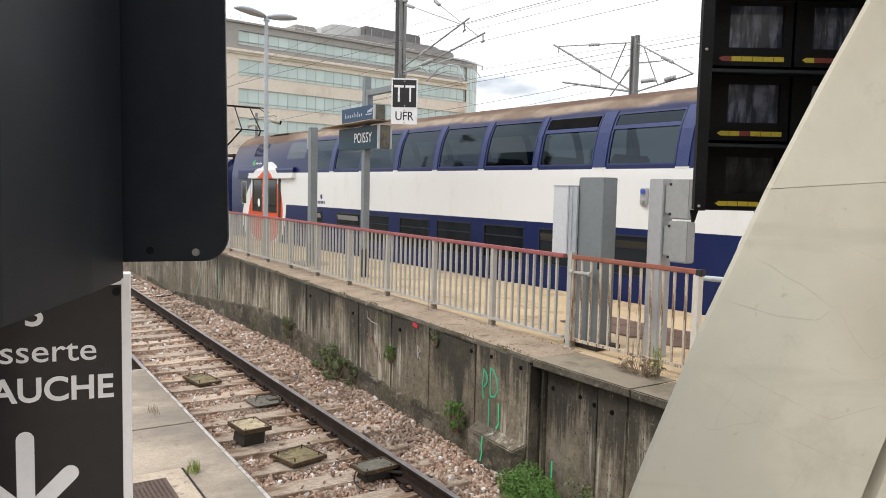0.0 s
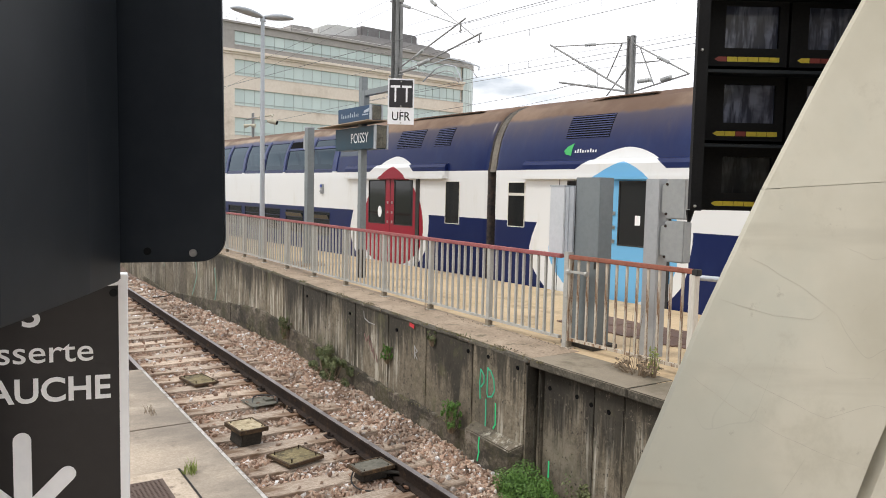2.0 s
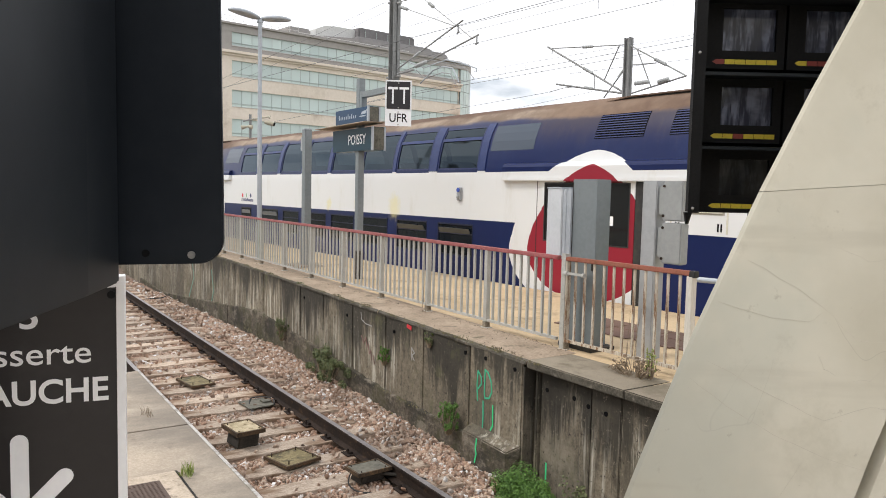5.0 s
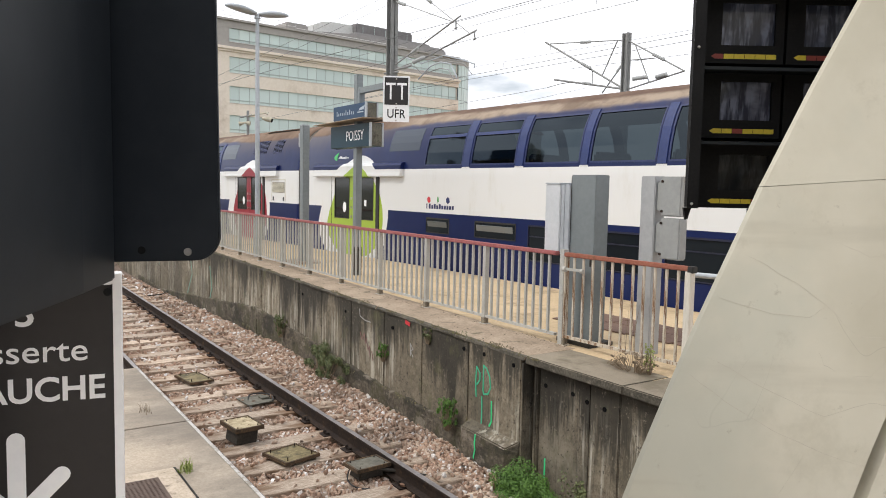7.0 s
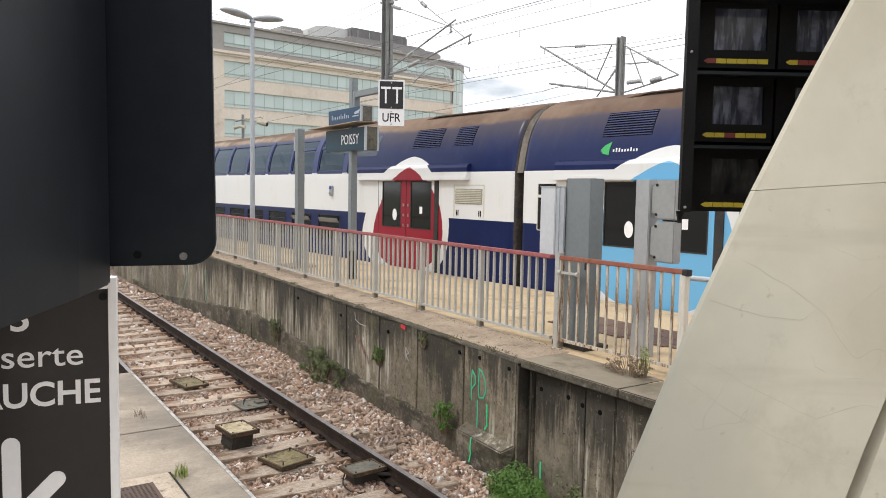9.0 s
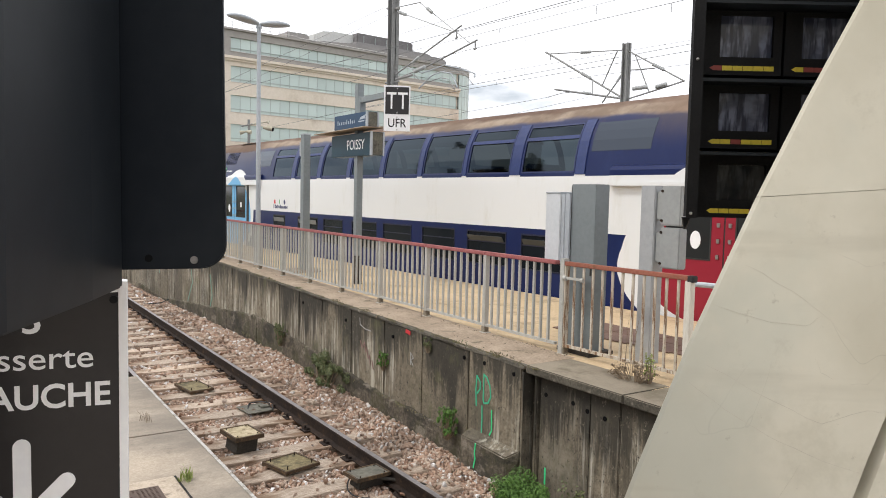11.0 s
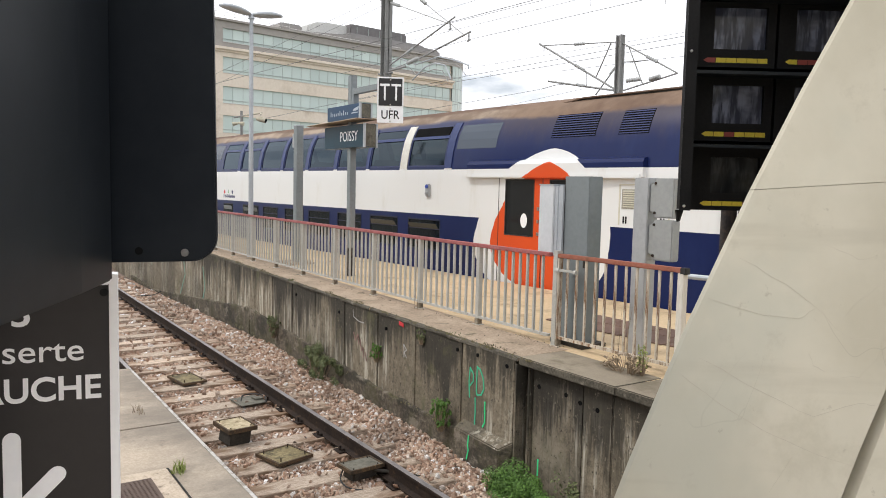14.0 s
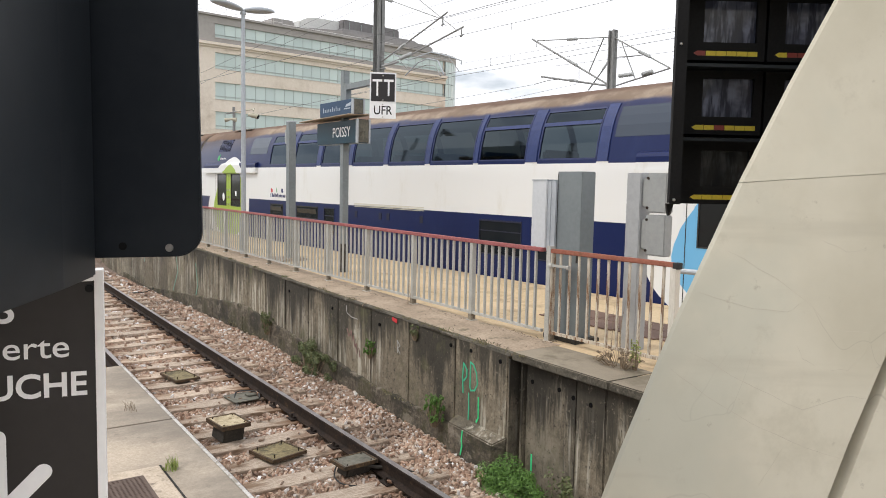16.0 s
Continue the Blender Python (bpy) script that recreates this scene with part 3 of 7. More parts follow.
def rod(bm, a, b, r, seg=8, r2=None, mat=0):
    a, b = Vector(a), Vector(b)
    d = b - a
    m = Matrix.Translation((a + b) / 2) @ d.to_track_quat("Z", "Y").to_matrix().to_4x4()
    v = bmesh.ops.create_cone(bm, cap_ends=True, segments=seg, radius1=r, radius2=r if r2 is None else r2, depth=d.length, matrix=m)["verts"]
    if mat:
        for f in {f for x in v for f in x.link_faces}:
            f.material_index = mat
    return v


def prism(bm, pts, direction, mat=0):
    """Extrudes a planar outline along a vector."""
    a = [bm.verts.new(q) for q in pts]
    b = [bm.verts.new(Vector(q) + Vector(direction)) for q in pts]
    fs = [bm.faces.new(a), bm.faces.new(b[::-1])]
    n = len(a)
    for i in range(n):
        fs.append(bm.faces.new((a[i], b[i], b[(i + 1) % n], a[(i + 1) % n])))
    for f in fs:
        f.material_index = mat
    bmesh.ops.recalc_face_normals(bm, faces=fs)
    return a + b


def text_mesh(body, size, align="CENTER", bold=0.0, thick=0.0006):
    cu = bpy.data.curves.new("letters", "FONT")
    cu.body, cu.size, cu.align_x, cu.extrude, cu.offset, cu.resolution_u = body, size, align, thick, bold, 4
    tmp = bpy.data.objects.new("letters", cu)
    scene.collection.objects.link(tmp)
    me = bpy.data.meshes.new_from_object(tmp.evaluated_get(bpy.context.evaluated_depsgraph_get()))
    bpy.data.objects.remove(tmp)
    bpy.data.curves.remove(cu)
    return me


def lettering(name, body, size, m, material, parent, align="CENTER", bold=0.0, squeeze=1.0):
    """Raised letters; m is the pose of the text in the parent's space (text runs along x, stands along y, faces z)."""
    me = text_mesh(body, size, align, bold)
    me.transform(m @ Matrix.Diagonal((squeeze, 1, 1, 1)))
    me.materials.clear()
    me.materials.append(material)
    ob = new(name, me)
    ob.parent = parent
    return ob


def bm_new():
    return bmesh.new()


# overhead wires in one upright plane beside the far masts: (x, height) along each, then its radius
WIRES = [
    (((-46.0, 8.33), (-18.5, 10.0)), 0.007), (((-46.0, 7.69), (-23.7, 9.36)), 0.007), (((-23.2, 8.53), (12.0, 8.82)), 0.006),
    (((-60.0, 8.20), (-20.2, 8.11), (12.0, 8.11)), 0.011), (((-20.2, 8.08), (12.0, 7.78)), 0.008), (((-27.8, 7.76), (-21.9, 7.84), (12.0, 7.76)), 0.006),
    (((-27.0, 7.24), (-19.2, 7.43), (12.0, 7.43)), 0.008), (((-19.4, 6.57), (12.0, 6.28)), 0.005), (((-36.0, 5.88), (-19.2, 6.33), (12.0, 6.65)), 0.008),
    (((-26.0, 6.13), (-19.3, 6.21), (12.0, 6.40)), 0.008), (((-45.0, 4.75), (-19.3, 5.51), (-15.9, 5.63)), 0.007), (((-15.1, 6.05), (12.0, 5.40)), 0.006),
    (((-24.0, 4.80), (-14.3, 5.50)), 0.005),
]
DROPPERS = [(-17.97, 7.72, 7.86), (-16.84, 7.24, 7.43), (-17.70, 6.33, 6.56), (-16.84, 6.34, 6.56), (-18.03, 6.20, 6.28), (-14.2, 7.58, 7.80), (-11.9, 7.22, 7.43)]


# ---- the railway's lines in plan ----
TRAIN_Y, TRAIN_TURN = 9.1919, radians(3.588)
TRAIN_DIR = Vector((-math.cos(TRAIN_TURN), -math.sin(TRAIN_TURN), 0))
TRAIN_OUT = Vector((-math.sin(TRAIN_TURN) * -1, -math.cos(TRAIN_TURN), 0))  # from the train's side towards the near platform
BEND_AT, BEND_R = 40.0, 420.0


def train_path(a):
    """Place and heading at a metres along the foot of the train's near side."""
    start = Vector((0, TRAIN_Y, 0))
    if a <= BEND_AT:
        return start + TRAIN_DIR * a, TRAIN_TURN
    p, turn = start + TRAIN_DIR * BEND_AT, TRAIN_TURN
    b = min(a - BEND_AT, BEND_R * TRAIN_TURN)
    side = Vector((-math.sin(turn), math.cos(turn), 0)) * -1  # outwards of the bend
    ang = b / BEND_R
    p = p + TRAIN_DIR * (BEND_R * math.sin(ang)) - side * (BEND_R * (1 - math.cos(ang)))
    turn -= ang
    p = p + Vector((-math.cos(turn), -math.sin(turn), 0)) * (a - BEND_AT - b)
    return p, turn


def train_side_y(x):
    return TRAIN_Y + x * math.tan(TRAIN_TURN) if x > -BEND_AT else train_path(-x)[0].y


def wall_y(x):
    return 4.865 + max(0.0, -5.9 - x) * 0.0415


def shoulder_y(x):
    """Shoulder of the ballast above the gutter along the wall."""
    return max(4.42, 5.13 + (x + 13.5) * 0.0435) if x < -13.5 else 9.0


RAIL_FAR, RAIL_NEAR = 3.7655, 2.2585
TRACK_MID = (RAIL_FAR + RAIL_NEAR) / 2
X_FAR, X_BACK = -130.0, 24.0
P_FAR, P_NEAR = 1.12, 0.956       # heights of the two platforms
P_END = -7.86                      # where the near platform ends

# ground: one sheet to the horizon
bm = bm_new()
xs = [-3000, -600, -200, -120, -80, -60, -50, -44, -38, -34, -30, -26, -22, -18, -14, -10, -6, -2, 2, 8, 16, 30, 120, 3000]
ys = [-3000, -300, -60, -14, -3, 0.2, 1.0, 1.6, 1.9, 4.1, 4.5, 4.9, 5.4, 6, 6.6, 7.2, 8, 9, 12, 18, 30, 80, 400, 3000]
def ground_z(x, y):
    if 1.3 < y < 4.2:
        return -0.245
    if x < -15 and 5.0 <= y <= 6.2:
        return -0.305 - 0.75 * min(1.0, (-15 - x) / 7)
    if 4.2 <= y <= 6.2:
        return -0.245 - min(1, (y - 4.2) / 0.8) * 0.06
    return -0.36 if y > 6.2 else -0.34
vs = [[bm.verts.new((x, y, ground_z(x, y))) for y in ys] for x in xs]
for i in range(len(xs) - 1):
    for j in range(len(ys) - 1):
        f = bm.faces.new((vs[i][j], vs[i + 1][j], vs[i + 1][j + 1], vs[i][j + 1]))
        f.material_index = 0 if abs(xs[i]) < 130 and 0 <= ys[j] < 18 else 1
part("ground", bm, [M["gravel_ground"], M["earth"]])
tagged(bpy.data.objects["ground"], "ground of dark gravel and rough earth", "ground", kind="structure")


# ---- near platform ----
bm = bm_new()
box(bm, (P_END, -30, -0.4), (X_BACK, 1.33, P_NEAR - 0.012))
box(bm, (P_END, 1.33, -0.4), (X_BACK, 1.42, P_NEAR - 0.20))
near_platform = tagged(part("near_platform", bm, M["near_slab"]), "weathered grey concrete platform with dark damp stains", "platform", kind="structure")
# coping slabs along the edge and paving slabs behind them
bm = bm_new()
box(bm, (-0.985, -0.66, -0.10), (0.985, 0.0, 0.0))
coping_mesh = part("coping_slab", bm, M["near_slab"], near_platform, bevel=0.008)
coping_mesh.location = (P_END + 0.985, 1.505, P_NEAR)
for i in range(1, 16):
    o = new("coping_slab", coping_mesh.data)
    o.parent, o.location = near_platform, (P_END + 0.985 + 1.98 * i, 1.505, P_NEAR)
bm = bm_new()
box(bm, (0, 0.010, 0), (1.975 * 16, 0.0262, 0.004))
box(bm, (0, 0.0265, -0.045), (1.975 * 16, 0.032, 0.004))
o = part("edge_line", bm, M["white_line"], near_platform, "worn white line along the platform edge")
o.location = (P_END, 1.476, P_NEAR + 0.001)
# access cover in a rough concrete surround
bm = bm_new()
box(bm, (-0.36, -0.42, 0), (0.36, 0.40, 0.012))
cover = part("access_cover", bm, M["surround"], None, bevel=0.006)
cover.location = (-4.56, 0.76, P_NEAR)
tagged(cover, "rusty brown checkered steel cover in a rough concrete surround", "manhole cover")
bm = bm_new()
box(bm, (-0.22, -0.32, 0.010), (0.27, 0.27, 0.018))
for i in range(22):
    for j in range(22):
        if 3 < i < 6 and 14 < j < 17:
            continue
        if i < 2:
            continue
        box(bm, (-0.255 + i * 0.0235, -0.30 + j * 0.0255, 0.018), (-0.242 + i * 0.0235, -0.288 + j * 0.0255, 0.0215))
part("plate", bm, M["manhole"], cover, "rusty checkered plate")
bm = bm_new()
for lo, hi in (((-0.375, -0.435, -0.004), (0.375, -0.421, 0.004)), ((-0.375, 0.401, -0.004), (0.375, 0.415, 0.004)), ((-0.375, -0.42, -0.004), (-0.361, 0.40, 0.004)), ((0.361, -0.42, -0.004), (0.375, 0.40, 0.004))):
    box(bm, lo, hi)
part("joint", bm, M["joint_filler"], cover, "dark open joint round the surround")

# plain unseen wall added behind the camera: closes the place and darkens low reflections
bm = bm_new()
box(bm, (-34, -9.4, -0.4), (X_BACK, -9.0, 5.2))
tagged(part("station_wall", bm, M["facade_grey"]), "plain grey unseen wall added behind the platform to darken reflections", "wall", kind="structure")

# ---- near track ----
track = thing("near_track", "ballasted railway track with weathered wooden sleepers", "railway track", kind="structure")
def rail_profile(name, y, z, x0, x1, parent):
    prof = [(-0.07, -0.172), (0.07, -0.172), (0.07, -0.160), (0.012, -0.140), (0.010, -0.045), (0.036, -0.030), (0.036, -0.004), (0.030, 0.0), (-0.030, 0.0), (-0.036, -0.004), (-0.036, -0.030), (-0.010, -0.045), (-0.012, -0.140), (-0.07, -0.160)]
    bm = bm_new()
    prism(bm, [(x0, y + a, z + b) for a, b in prof], (x1 - x0, 0, 0))
    for f in bm.faces:
        if f.normal.z > 0.9 and f.calc_center_median().z > z - 0.002:
            f.material_index = 1
    return part(name, bm, [M["rail_side"], M["rail_head"]], parent)
for y in (RAIL_FAR, RAIL_NEAR):
    rail_profile("rail", y, 0, X_FAR, X_BACK, track)
bm = bm_new()
box(bm, (-0.145, -1.29, -0.15), (0.145, 1.29, 0.0))
bmesh.ops.subdivide_edges(bm, edges=[e for e in bm.edges if e.calc_length() > 2], cuts=6)
rng = random.Random(4)
for v in bm.verts:
    v.co.x += rng.uniform(-0.012, 0.012)
    v.co.z += rng.uniform(-0.010, 0.006)
sleeper = part("sleeper", bm, M["sleeper"], track, bevel=0.006)
sleeper_data = sleeper.data
bpy.data.objects.remove(sleeper)
for i in range(-50, 90):
    o = new("sleeper", sleeper_data)
    o.parent = track
    o.location = (-6.2725 - 0.6 * i + rng.uniform(-0.02, 0.02), TRACK_MID + rng.uniform(-0.03, 0.03), -0.165 + rng.uniform(-0.01, 0.006))
    o.rotation_euler = (0, 0, radians(rng.uniform(-1, 1)) + (math.pi if rng.random() < 0.5 else 0))
# chairs and clips that hold the rails on the nearer sleepers
bm = bm_new()
box(bm, (-0.08, -0.15, 0), (0.08, 0.15, 0.012))
for s in (-1, 1):
    box(bm, (-0.05, s * 0.085 - 0.02, 0.012), (0.05, s * 0.085 + 0.02, 0.035))
    rod(bm, (0, s * 0.105, 0.01), (0, s * 0.105, 0.065), 0.013, 6)
chair = part("rail_chair", bm, M["rail_side"], track)
chair_data = chair.data
bpy.data.objects.remove(chair)
for i in range(-4, 24):
    for y in (RAIL_FAR, RAIL_NEAR):
        o = new("rail_chair", chair_data)
        o.parent, o.location = track, (-6.2725 - 0.6 * i, y, -0.168)

# ballast: loose stones
def stones(name, label, zones, seed):
    rg = np.random.default_rng(seed)
    phi = (1 + 5 ** 0.5) / 2
    base = np.array([(-1, phi, 0), (1, phi, 0), (-1, -phi, 0), (1, -phi, 0), (0, -1, phi), (0, 1, phi), (0, -1, -phi), (0, 1, -phi), (phi, 0, -1), (phi, 0, 1), (-phi, 0, -1), (-phi, 0, 1)]) / 1.9
    tri = np.array([(0, 11, 5), (0, 5, 1), (0, 1, 7), (0, 7, 10), (0, 10, 11), (1, 5, 9), (5, 11, 4), (11, 10, 2), (10, 7, 6), (7, 1, 8), (3, 9, 4), (3, 4, 2), (3, 2, 6), (3, 6, 8), (3, 8, 9), (4, 9, 5), (2, 4, 11), (6, 2, 10), (8, 6, 7), (9, 8, 1)])
    V, F, n = [], [], 0
    for x0, x1, y0, y1, per, size, lift in zones:
        cnt = int((x1 - x0) * (y1 - y0) * per)
        px, py = rg.uniform(x0, x1, cnt), rg.uniform(y0, y1, cnt)
        for x, y in zip(px, py):
            in_sleeper = abs(((-6.2725 - x) / 0.6 + 0.5) % 1 - 0.5) * 0.6 < 0.12 and abs(y - TRACK_MID) < 1.27
            if in_sleeper and rg.random() > 0.022 + 0.08 * (abs(y - TRACK_MID) > 1.0):
                continue
            if y > min(wall_y(x) - (0.16 if x > -6.95 else 0.06), shoulder_y(x) - 0.02) or (y < 1.47 and x > P_END):
                continue
            if min(abs(y - RAIL_FAR), abs(y - RAIL_NEAR)) < 0.085:
                continue
            s = size * rg.uniform(0.6, 1.35)
            q = rg.normal(size=(3, 3))
            q, _ = np.linalg.qr(q)
            v = (base * rg.uniform(0.6, 1.35, (12, 1)) * np.array([1.15, rg.uniform(0.6, 0.95), rg.uniform(0.45, 0.8)]) * s) @ q
            z = ground_z(x, y) + lift * rg.uniform(0.2, 1.0) + (0.075 if in_sleeper else 0) + (-0.014 + 0.057 * min(1.0, max(0.0, (y - 4.26) / 0.35)))
            V.append(v + np.array([x, y, z]))
            F.append(tri + n)
            n += 12
    me = bpy.data.meshes.new(name)
    V, F = np.concatenate(V), np.concatenate(F)
    me.from_pydata(V.tolist(), [], F.tolist())
    me.materials.append(M["stone"])
    return tagged(new(name, me), label, "ballast", kind="stuff")
stones("ballast", "reddish brown and grey crushed stone ballast round the sleepers", [
    (-13.0, -3.5, 1.45, 5.2, 1500, 0.029, 0.055), (-22.0, -13.0, 1.3, 5.6, 520, 0.041, 0.055), (-45.0, -22.0, 0.8, 6.4, 120, 0.06, 0.06), (-3.5, 24.0, 1.5, 4.85, 110, 0.055, 0.06)], 3)

# ---- far platform with its retaining wall ----
bm = bm_new()
PX = [-44, -36, -28, -22, -17, -12, -8, -5.9]
rows = []
for x in PX:
    e = train_side_y(x) - 0.13
    y0 = min(wall_y(x), e - 0.6)
    rows.append([bm.verts.new(q) for q in ((x, y0 + 0.19, -0.5), (x, y0 + 0.19, P_FAR - 0.008), (x, e, P_FAR + 0.05), (x, e, -0.5))])
for x in (-5.9, 6.0, X_BACK):
    e = train_side_y(x) - 0.13
    rows.append([bm.verts.new(q) for q in ((x, wall_y(x) + 0.40, -0.5), (x, wall_y(x) + 0.40, P_FAR - 0.004), (x, e, P_FAR + 0.05), (x, e, -0.5))])
for a, b in zip(rows, rows[1:]):
    for i in range(4):
        j = (i + 1) % 4
        bm.faces.new((a[i], b[i], b[j], a[j]))
bm.faces.new(rows[0][::-1])
bm.faces.new(rows[-1])
bmesh.ops.recalc_face_normals(bm, faces=bm.faces)
far_platform = tagged(part("far_platform", bm, M["platform_ochre"]), "island platform paved in worn ochre asphalt", "platform", kind="structure")
wall = thing("retaining_wall", "streaked and blackened concrete retaining wall under the platform", "wall", kind="structure")
# wall panels between open joints
edges = [-44.4 + 1.1 * i for i in range(31)] + [-10.2, -9.07, -7.98, -6.88, -5.874]
rng = random.Random(8)
for a, b in zip(edges, edges[1:]):
    ya, yb = wall_y(a), wall_y(b)
    bm = bm_new()
    g = 0.008
    o = rng.uniform(0, 0.012)
    prism(bm, [(a + g, ya + o, -1.3), (b - g, yb + o, -1.3), (b - g, yb + 0.2, -1.3), (a + g, ya + 0.2, -1.3)], (0, 0, 1.3 + P_FAR - 0.034))
    part("wall_panel", bm, M["weathered_wall"], wall, bevel=0.01)
# blackened base course with a broken upper edge, and a short sloping ledge block
def base_top(x):
    return 0.04 + max(0.0, -9.0 - x) * 0.038 if x > -15 else max(-0.7, 0.268 - (-15 - x) * 0.09)
rng = random.Random(31)
joints = [-30.0, -26.5, -23.2, -20.0, -17.3, -14.9, -12.7, -10.8, -8.95, -6.92]
for a, b in zip(joints, joints[1:]):
    bm = bm_new()
    n = max(6, int((b - a) / 0.12))
    prev = None
    for q in range(n + 1):
        x = a + 0.004 + (b - a - 0.008) * q / n
        y, top = wall_y(x), base_top(x) + rng.uniform(-0.022, 0.014)
        f = 0.040 + rng.uniform(-0.006, 0.008)
        cur = [bm.verts.new(c) for c in ((x, y - f - 0.012, -1.3), (x, y - f, top - 0.015), (x, y - f + 0.014, top), (x, y + 0.02, top + 0.006), (x, y + 0.02, -1.3))]
        if prev:
            for e in range(5):
                bm.faces.new((prev[e], cur[e], cur[(e + 1) % 5], prev[(e + 1) % 5]))
        else:
            bm.faces.new(cur[::-1])
        prev = cur
    bm.faces.new(prev)
    bmesh.ops.recalc_face_normals(bm, faces=bm.faces)
    part("base_course", bm, M["base_course"], wall, "blackened base course with a crumbling edge")
bm = bm_new()
ya, yb = wall_y(-6.82), wall_y(-5.88)
vs = [bm.verts.new(q) for q in ((-6.82, ya - 0.14, -0.5), (-5.90, yb - 0.14, -0.5), (-5.87, yb + 0.01, -0.5), (-6.82, ya + 0.01, -0.5), (-6.82, ya - 0.13, 0.125), (-5.96, yb - 0.13, 0.122), (-5.87, yb + 0.01, 0.205), (-6.82, ya + 0.01, 0.200))]
for q in ((0, 1, 5, 4), (4, 5, 6, 7), (1, 2, 6, 5), (0, 4, 7, 3), (2, 3, 7, 6), (0, 3, 2, 1)):
    bm.faces.new([vs[t] for t in q])
bmesh.ops.recalc_face_normals(bm, faces=bm.faces)
bmesh.ops.bevel(bm, geom=list(bm.edges), offset=0.012, segments=2, affect="EDGES")
for f in bm.faces:
    f.material_index = 1 if f.normal.z < 0.5 else 0
part("ledge_block", bm, [M["weathered_wall"], M["base_course"]], wall, "sloping concrete ledge block")
# capping along the wall's top
capes = [-44, -38, -33, -28, -23.5, -19.3, -15.6, -12.2, -9.3, -6.95]
for a, b in zip(capes, capes[1:] + [-5.835]):
    bm = bm_new()
    n = max(8, int((b - a) / 0.09))
    prev, worn = None, 0.0
    for q in range(n + 1):
        x = a + 0.002 + (b - a - 0.004) * q / n
        worn = max(-0.012, min(0.030, worn + rng.uniform(-0.012, 0.012)))
        y = wall_y(x) - 0.012
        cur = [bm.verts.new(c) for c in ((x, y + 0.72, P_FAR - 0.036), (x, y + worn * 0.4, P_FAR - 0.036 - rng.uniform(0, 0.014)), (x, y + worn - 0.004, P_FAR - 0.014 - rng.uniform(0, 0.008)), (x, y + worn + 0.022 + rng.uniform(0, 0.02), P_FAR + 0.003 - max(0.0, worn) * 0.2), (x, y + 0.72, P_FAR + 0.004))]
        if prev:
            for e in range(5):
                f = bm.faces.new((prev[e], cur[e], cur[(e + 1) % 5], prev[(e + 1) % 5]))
                # front faces get the darker edge colour: grime, with their shade painted in
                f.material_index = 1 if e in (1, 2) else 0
        else:
            bm.faces.new(cur[::-1])
        prev = cur
    bm.faces.new(prev)
    bmesh.ops.recalc_face_normals(bm, faces=bm.faces)
    part("capping_slab", bm, [M["coping"], M["slab_edge_shade"]], wall, "weathered capping slab with a crumbling edge")
# recessed stretch under an overhanging slab
for a, b in ((-5.83, -4.497), (-4.490, -2.2), (-2.19, 0.2), (0.21, 3.0), (3.01, 6.0)):
    bm = bm_new()
    box(bm, (a, 4.872, P_FAR - 0.080), (b, 5.50, P_FAR + 0.004))
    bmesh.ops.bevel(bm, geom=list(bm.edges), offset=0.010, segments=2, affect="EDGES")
    # faces turned sideways or down take the colour with shade painted in
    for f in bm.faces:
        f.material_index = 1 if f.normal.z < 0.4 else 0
    part("overhang_slab", bm, [M["overhang"], M["slab_edge_shade"]], wall)
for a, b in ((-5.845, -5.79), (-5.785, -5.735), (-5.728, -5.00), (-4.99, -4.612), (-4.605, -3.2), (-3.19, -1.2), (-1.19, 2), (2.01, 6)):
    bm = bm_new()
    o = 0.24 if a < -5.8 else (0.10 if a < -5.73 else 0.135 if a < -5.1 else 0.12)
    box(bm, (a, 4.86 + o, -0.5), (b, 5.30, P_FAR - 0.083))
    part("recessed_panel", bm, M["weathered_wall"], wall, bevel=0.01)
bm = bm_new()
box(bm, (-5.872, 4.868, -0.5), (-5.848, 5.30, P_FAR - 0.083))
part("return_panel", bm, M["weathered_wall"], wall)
bm = bm_new()
for x, y, z in ((-5.238, 4.995, 0.85), (-5.042, 4.995, 0.82), (-4.798, 4.98, 0.815), (-5.635, 4.995, 0.84), (-6.01, 4.870, 0.985), (-6.56, 4.893, 0.99), (-6.98, 4.91, 0.97), (-8.8, 4.985, 0.90), (-10.4, 5.052, 0.88), (-12.3, 5.131, 0.90)):
    rod(bm, (x, y - 0.006, z), (x, y + 0.03, z), 0.024, 10)
part("drain_hole", bm, M["dark_void"], wall, "dark drain holes in the wall")
# tactile strip near the train's edge
bm = bm_new()
for i in range(8):
    for j in range(2):
        x = -7.3 + i * 0.62
        y = 6.55 + j * 0.45 + (x + 7.2) * 0.06
        box(bm, (x, y, P_FAR + 0.022), (x + 0.60, y + 0.43, P_FAR + 0.034))
part("tactile_tile", bm, M["brown_tile"], far_platform, "dark brown paving tiles with pale joints")

